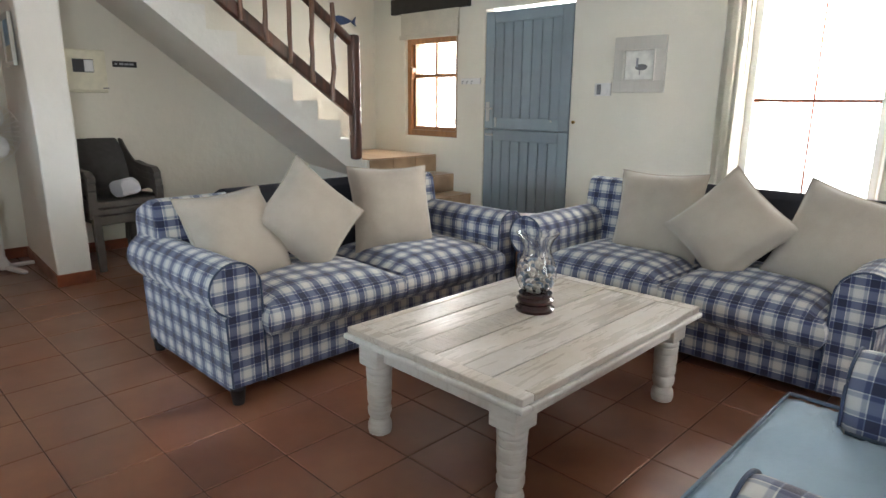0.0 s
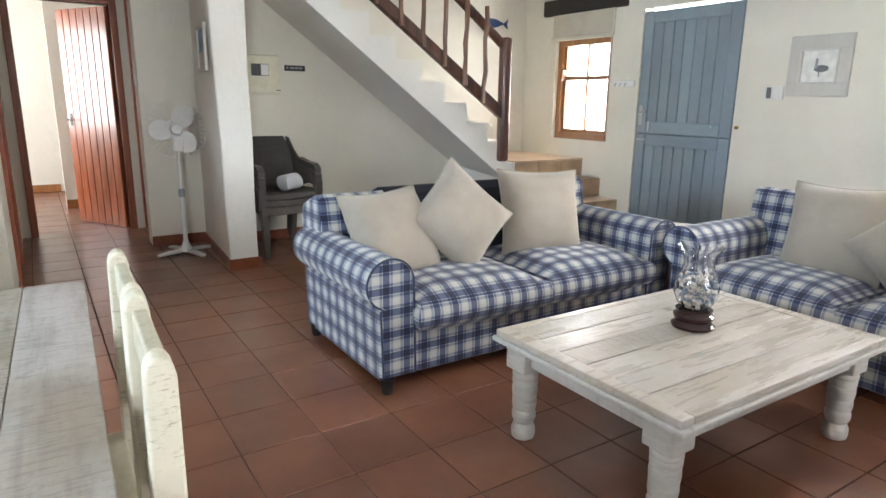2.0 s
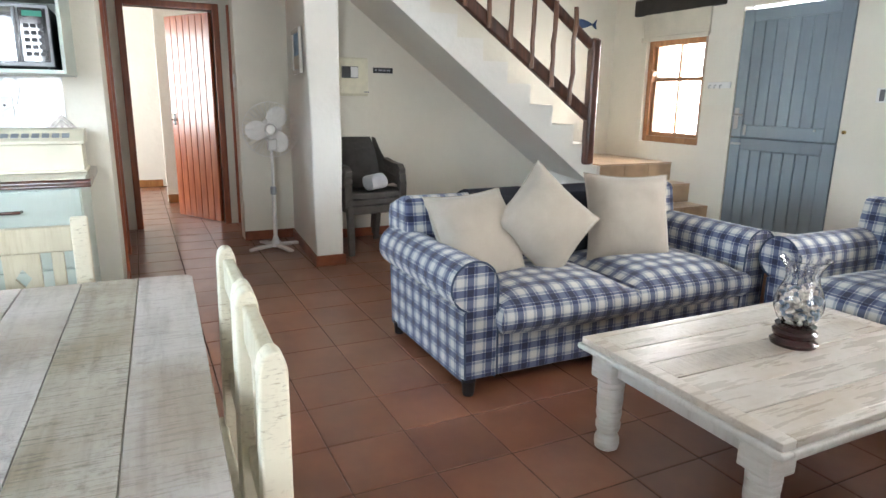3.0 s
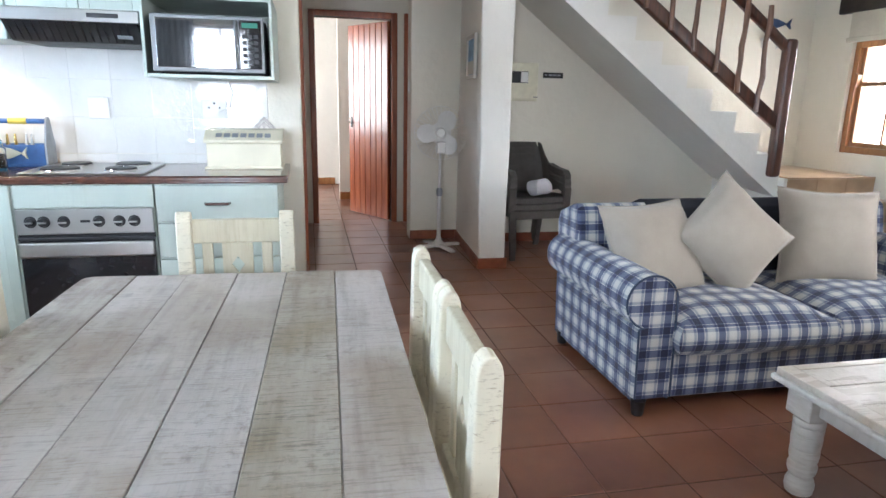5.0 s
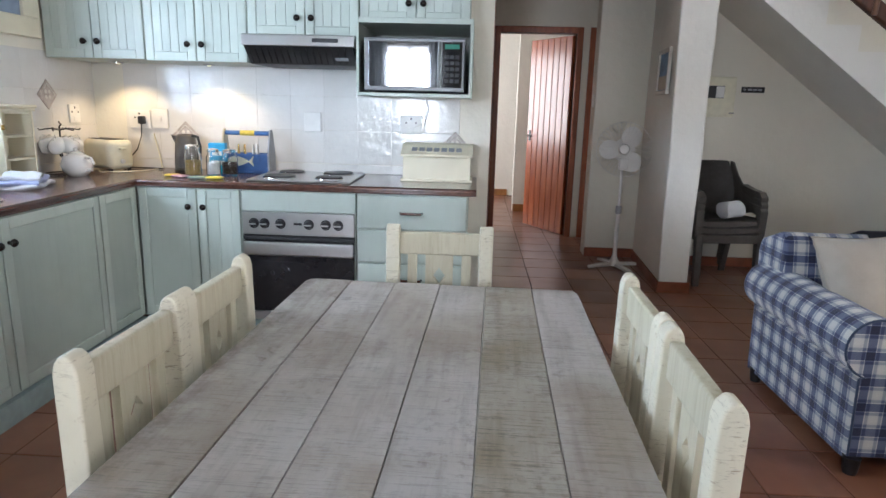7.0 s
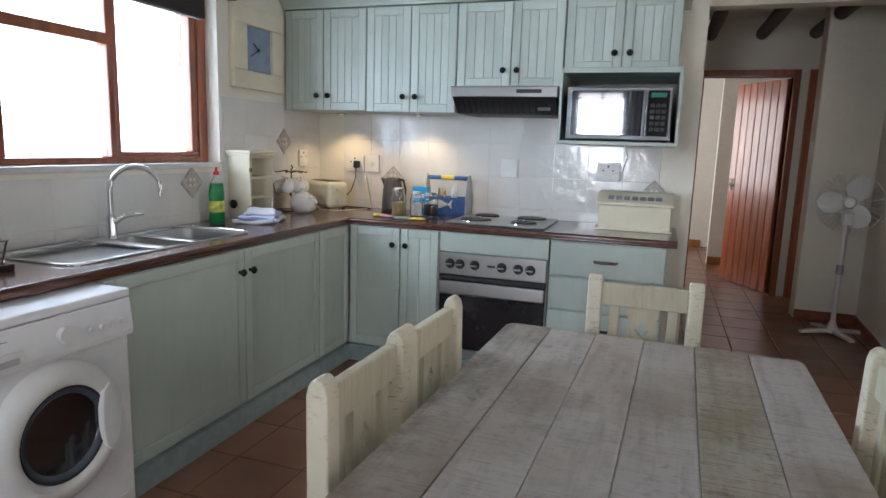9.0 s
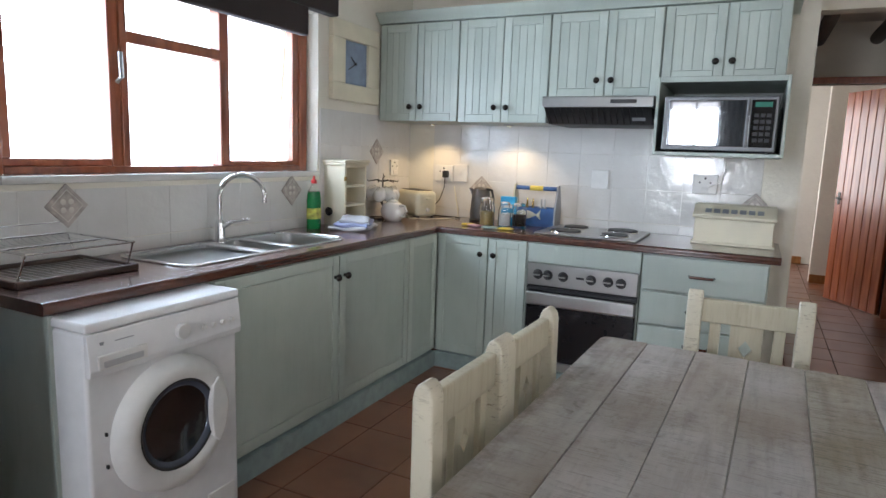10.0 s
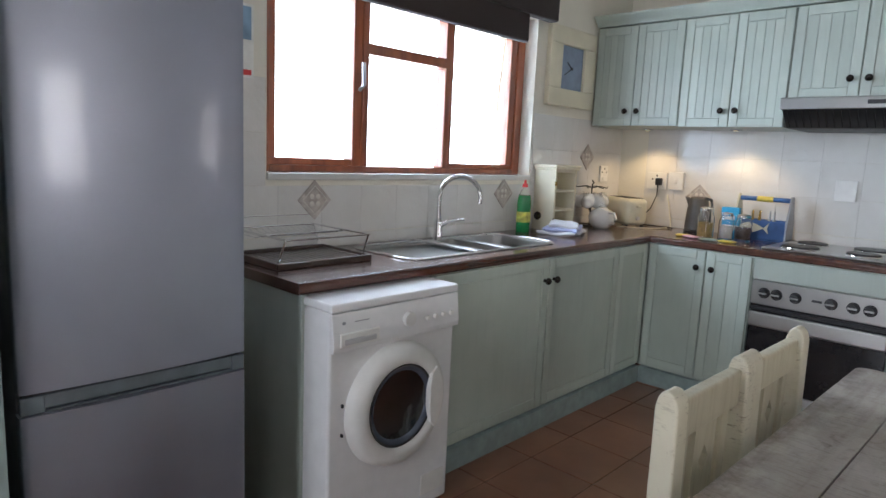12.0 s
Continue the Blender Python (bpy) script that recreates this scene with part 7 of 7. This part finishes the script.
tagged(part("fish_ornament", prism(f2, 0.0, 0.012, 'x'), "cream_plastic", m=pose(-3.692, -1.575, W + 0.075)), "cream painted wooden fish fixed to the caddy front", "ornament")

bb = thing("bread_bin", pose(-3.68, -0.345, W), "cream painted wooden bread bin with a sloping lettered lid", "bread bin")
part("body", cuboid(-0.125, 0.125, -0.20, 0.20, 0.012, 0.145, 0.004), "cream_smooth", bb)
part("base_board", cuboid(-0.135, 0.14, -0.212, 0.212, 0, 0.014, 0.003), "cream_smooth", bb)
part("lid", prism([(-0.135, 0.147), (0.145, 0.147), (0.145, 0.162), (0.03, 0.215), (-0.135, 0.215)], -0.212, 0.212, 'y', bevel=0.003), "cream_smooth", bb)
for k in range(7):
    part("bar_mark", prism([(0.075, 0.1955), (0.115, 0.177), (0.116, 0.179), (0.076, 0.1975)], -0.15 + 0.044 * k, -0.118 + 0.044 * k, 'y'), "fridge_trim", bb)

tr = thing("drip_tray", pose(-1.065, -2.38, W), "dark brown drip tray lying on the worktop", "tray")
part("bed", cuboid(-0.20, 0.20, -0.155, 0.155, 0.0, 0.008, 0.003), "tray_wood", tr)
for a, b, c, d in ((-0.21, 0.21, 0.15, 0.165), (-0.21, 0.21, -0.165, -0.15), (-0.21, -0.195, -0.15, 0.15), (0.195, 0.21, -0.15, 0.15)):
    part("edge", cuboid(a, b, c, d, 0.0, 0.024, 0.004), "tray_wood", tr)
dk = thing("dish_rack", pose(-1.065, -2.395, W + 0.0085), "two-tier chrome wire dish rack on the drip tray", "dish rack")


def wire(pts, r=0.0028, name="wire"):
    part(name, tube(pts, r, 6), "chrome", dk)


wire([(-0.185, -0.19, 0.14), (0.185, -0.19, 0.14)], 0.003, "frame_wire")
wire([(-0.185, 0.02, 0.094), (0.185, 0.02, 0.094)], 0.003, "frame_wire")
for z, dx, dy in ((0.004, 0.19, 0.14), (0.098, 0.185, 0.19), (0.105, 0.19, 0.145)):
    if z == 0.105:
        continue
    wire([(-dx, -dy, z), (dx, -dy, z), (dx, dy, z), (-dx, dy, z), (-dx, -dy, z)], 0.004, "frame_wire")
for x in (-0.19, 0.19):
    for y in (-0.14, 0.14):
        wire([(x, y, 0.0), (x * 0.97, y * 1.33, 0.098)], 0.0035, "post")
for k in range(14):
    x = -0.175 + 0.027 * k
    wire([(x, -0.14, 0.004), (x, 0.14, 0.004)], 0.0016)
    wire([(x, -0.19, 0.098), (x, -0.14, 0.082), (x, -0.02, 0.082), (x, 0.02, 0.094)], 0.0016)
    wire([(x, -0.19, 0.098), (x, -0.19, 0.14)], 0.0016)

ca = thing("wall_calendar", pose(-0.97, SY, 1.72), "small white and blue printed calendar hung beside the window", "calendar")
part("sheet", cuboid(0.0, 0.22, 0.002, 0.008, -0.14, 0.13), "paper", ca)
part("print_block", cuboid(0.01, 0.21, 0.008, 0.0095, 0.0, 0.12), "photo_blue", ca)
part("print_block", cuboid(0.01, 0.21, 0.008, 0.0095, -0.13, -0.11), "red", ca)

# ---- wall tiles and floor tiles ----
CW, CH = 0.2155, 0.21
tile_k = bmesh.new()
cuboid(0.0, 0.007, -CW / 2 + 0.0002, CW / 2 - 0.0002, -CH / 2 + 0.0005, CH / 2 - 0.0005, 0.0012, 1, bm=tile_k)
mesh_k = finish(tile_k)
mesh_k.materials.append(M["wall_tile"])
for r in range(4):
    zc = 0.96 + CH / 2 + CH * (r - 0.0) - 0.0
    for k in range(13):
        yc = -0.655 + 0.0 - CW * (k - 2) - CW / 2
        if yc - CW / 2 < SY or yc + CW / 2 > 0.0 or zc > 1.74:
            continue
        t = new("tile", mesh_k)
        t.parent = wall_k
        t.location = (KX, yc, zc)
mesh_s = finish(cuboid(-CW / 2 + 0.0002, CW / 2 - 0.0002, 0.0, 0.007, -CH / 2 + 0.0005, CH / 2 - 0.0005, 0.0012, 1))
mesh_s.materials.append(M["wall_tile"])
for r in range(4):
    zc = 0.96 + CH * (r + 0.5) if r < 3 else 0
    for k in range(16):
        xc = KX + CW * (k + 0.5)
        if r == 3 or xc > -0.35 or (zc + CH / 2 > 1.215 and -2.80 - CW / 2 < xc < -1.04 + CW / 2):
            continue
        t = new("tile", mesh_s)
        t.parent = wall_s
        t.location = (xc, SY, zc)
mesh_c = finish(cuboid(-1.022, -0.8645, 0.0, 0.007, -CH / 2 + 0.0005, CH / 2 - 0.0005, 0.0012, 1))
mesh_c.materials.append(M["wall_tile"])
for r in (1, 2):
    t = new("tile", mesh_c)
    t.parent = wall_s
    t.location = (0, SY, 0.96 + CH * (r + 0.5))
# cut tiles below the sill and at the worktop
mesh_b = finish(cuboid(-CW / 2 + 0.0002, CW / 2 - 0.0002, 0.0, 0.0065, 0.9, 0.957, 0.002, 1))
mesh_b.materials.append(M["wall_tile"])
mesh_kb = finish(cuboid(0.0, 0.0065, -CW / 2 + 0.0002, CW / 2 - 0.0002, 0.9, 0.957, 0.002, 1))
mesh_kb.materials.append(M["wall_tile"])
for k in range(15):
    t = new("tile", mesh_b)
    t.parent = wall_s
    t.location = (KX + CW * (k + 0.5), SY, 0)
for k in range(12):
    yc = -0.655 - CW * (k - 2) - CW / 2
    if SY < yc - CW / 2 and yc + CW / 2 < 0:
        t = new("tile", mesh_kb)
        t.parent = wall_k
        t.location = (KX, yc, 0)

PX, PY = 0.3215, 0.3139
mesh_f = finish(cuboid(-PX / 2 + 0.0026, PX / 2 - 0.0026, -PY / 2 + 0.0026, PY / 2 - 0.0026, -0.012, 0.0, 0.003, 1))
mesh_f.materials.append(M["floor_tile"])
verts, faces = [], []
count = 0
for i in range(-27, 14):
    for j in range(-11, 14):
        xc, yc = -1.60 + PX * (i + 0.5), 0.667 + PY * (j + 0.5)
        if not (-9.75 < xc < 2.7 and -2.75 < yc < 5.0):
            continue
        jx = 0.0012 * math.sin(12.9 * i + 7.1 * j)
        tz = 0.0008 * math.sin(5.3 * i + 11.7 * j)
        if -5.4 < xc < -0.2 and -0.2 < yc < 3.6 and count < 300 or (-3.2 < xc < -1 and -2.05 < yc < -0.2 and count < 300):
            t = new("tile", mesh_f)
            t.parent = floor
            t.location = (xc + jx, yc - jx, tz - 0.0008)
            t.rotation_euler = (0, 0, 0.002 * math.sin(3.1 * i + j))
            count += 1
        else:
            n = len(verts)
            for v in mesh_f.vertices:
                verts.append((v.co.x + xc + jx, v.co.y + yc - jx, v.co.z + tz - 0.0008))
            for p in mesh_f.polygons:
                faces.append([n + q for q in p.vertices])
me = bpy.data.meshes.new("mesh")
me.from_pydata(verts, [], faces)
me.materials.append(M["floor_tile"])
rest = new("tile_field", me)
rest.parent = floor
tagged(rest, "terracotta floor tiles", kind="stuff")
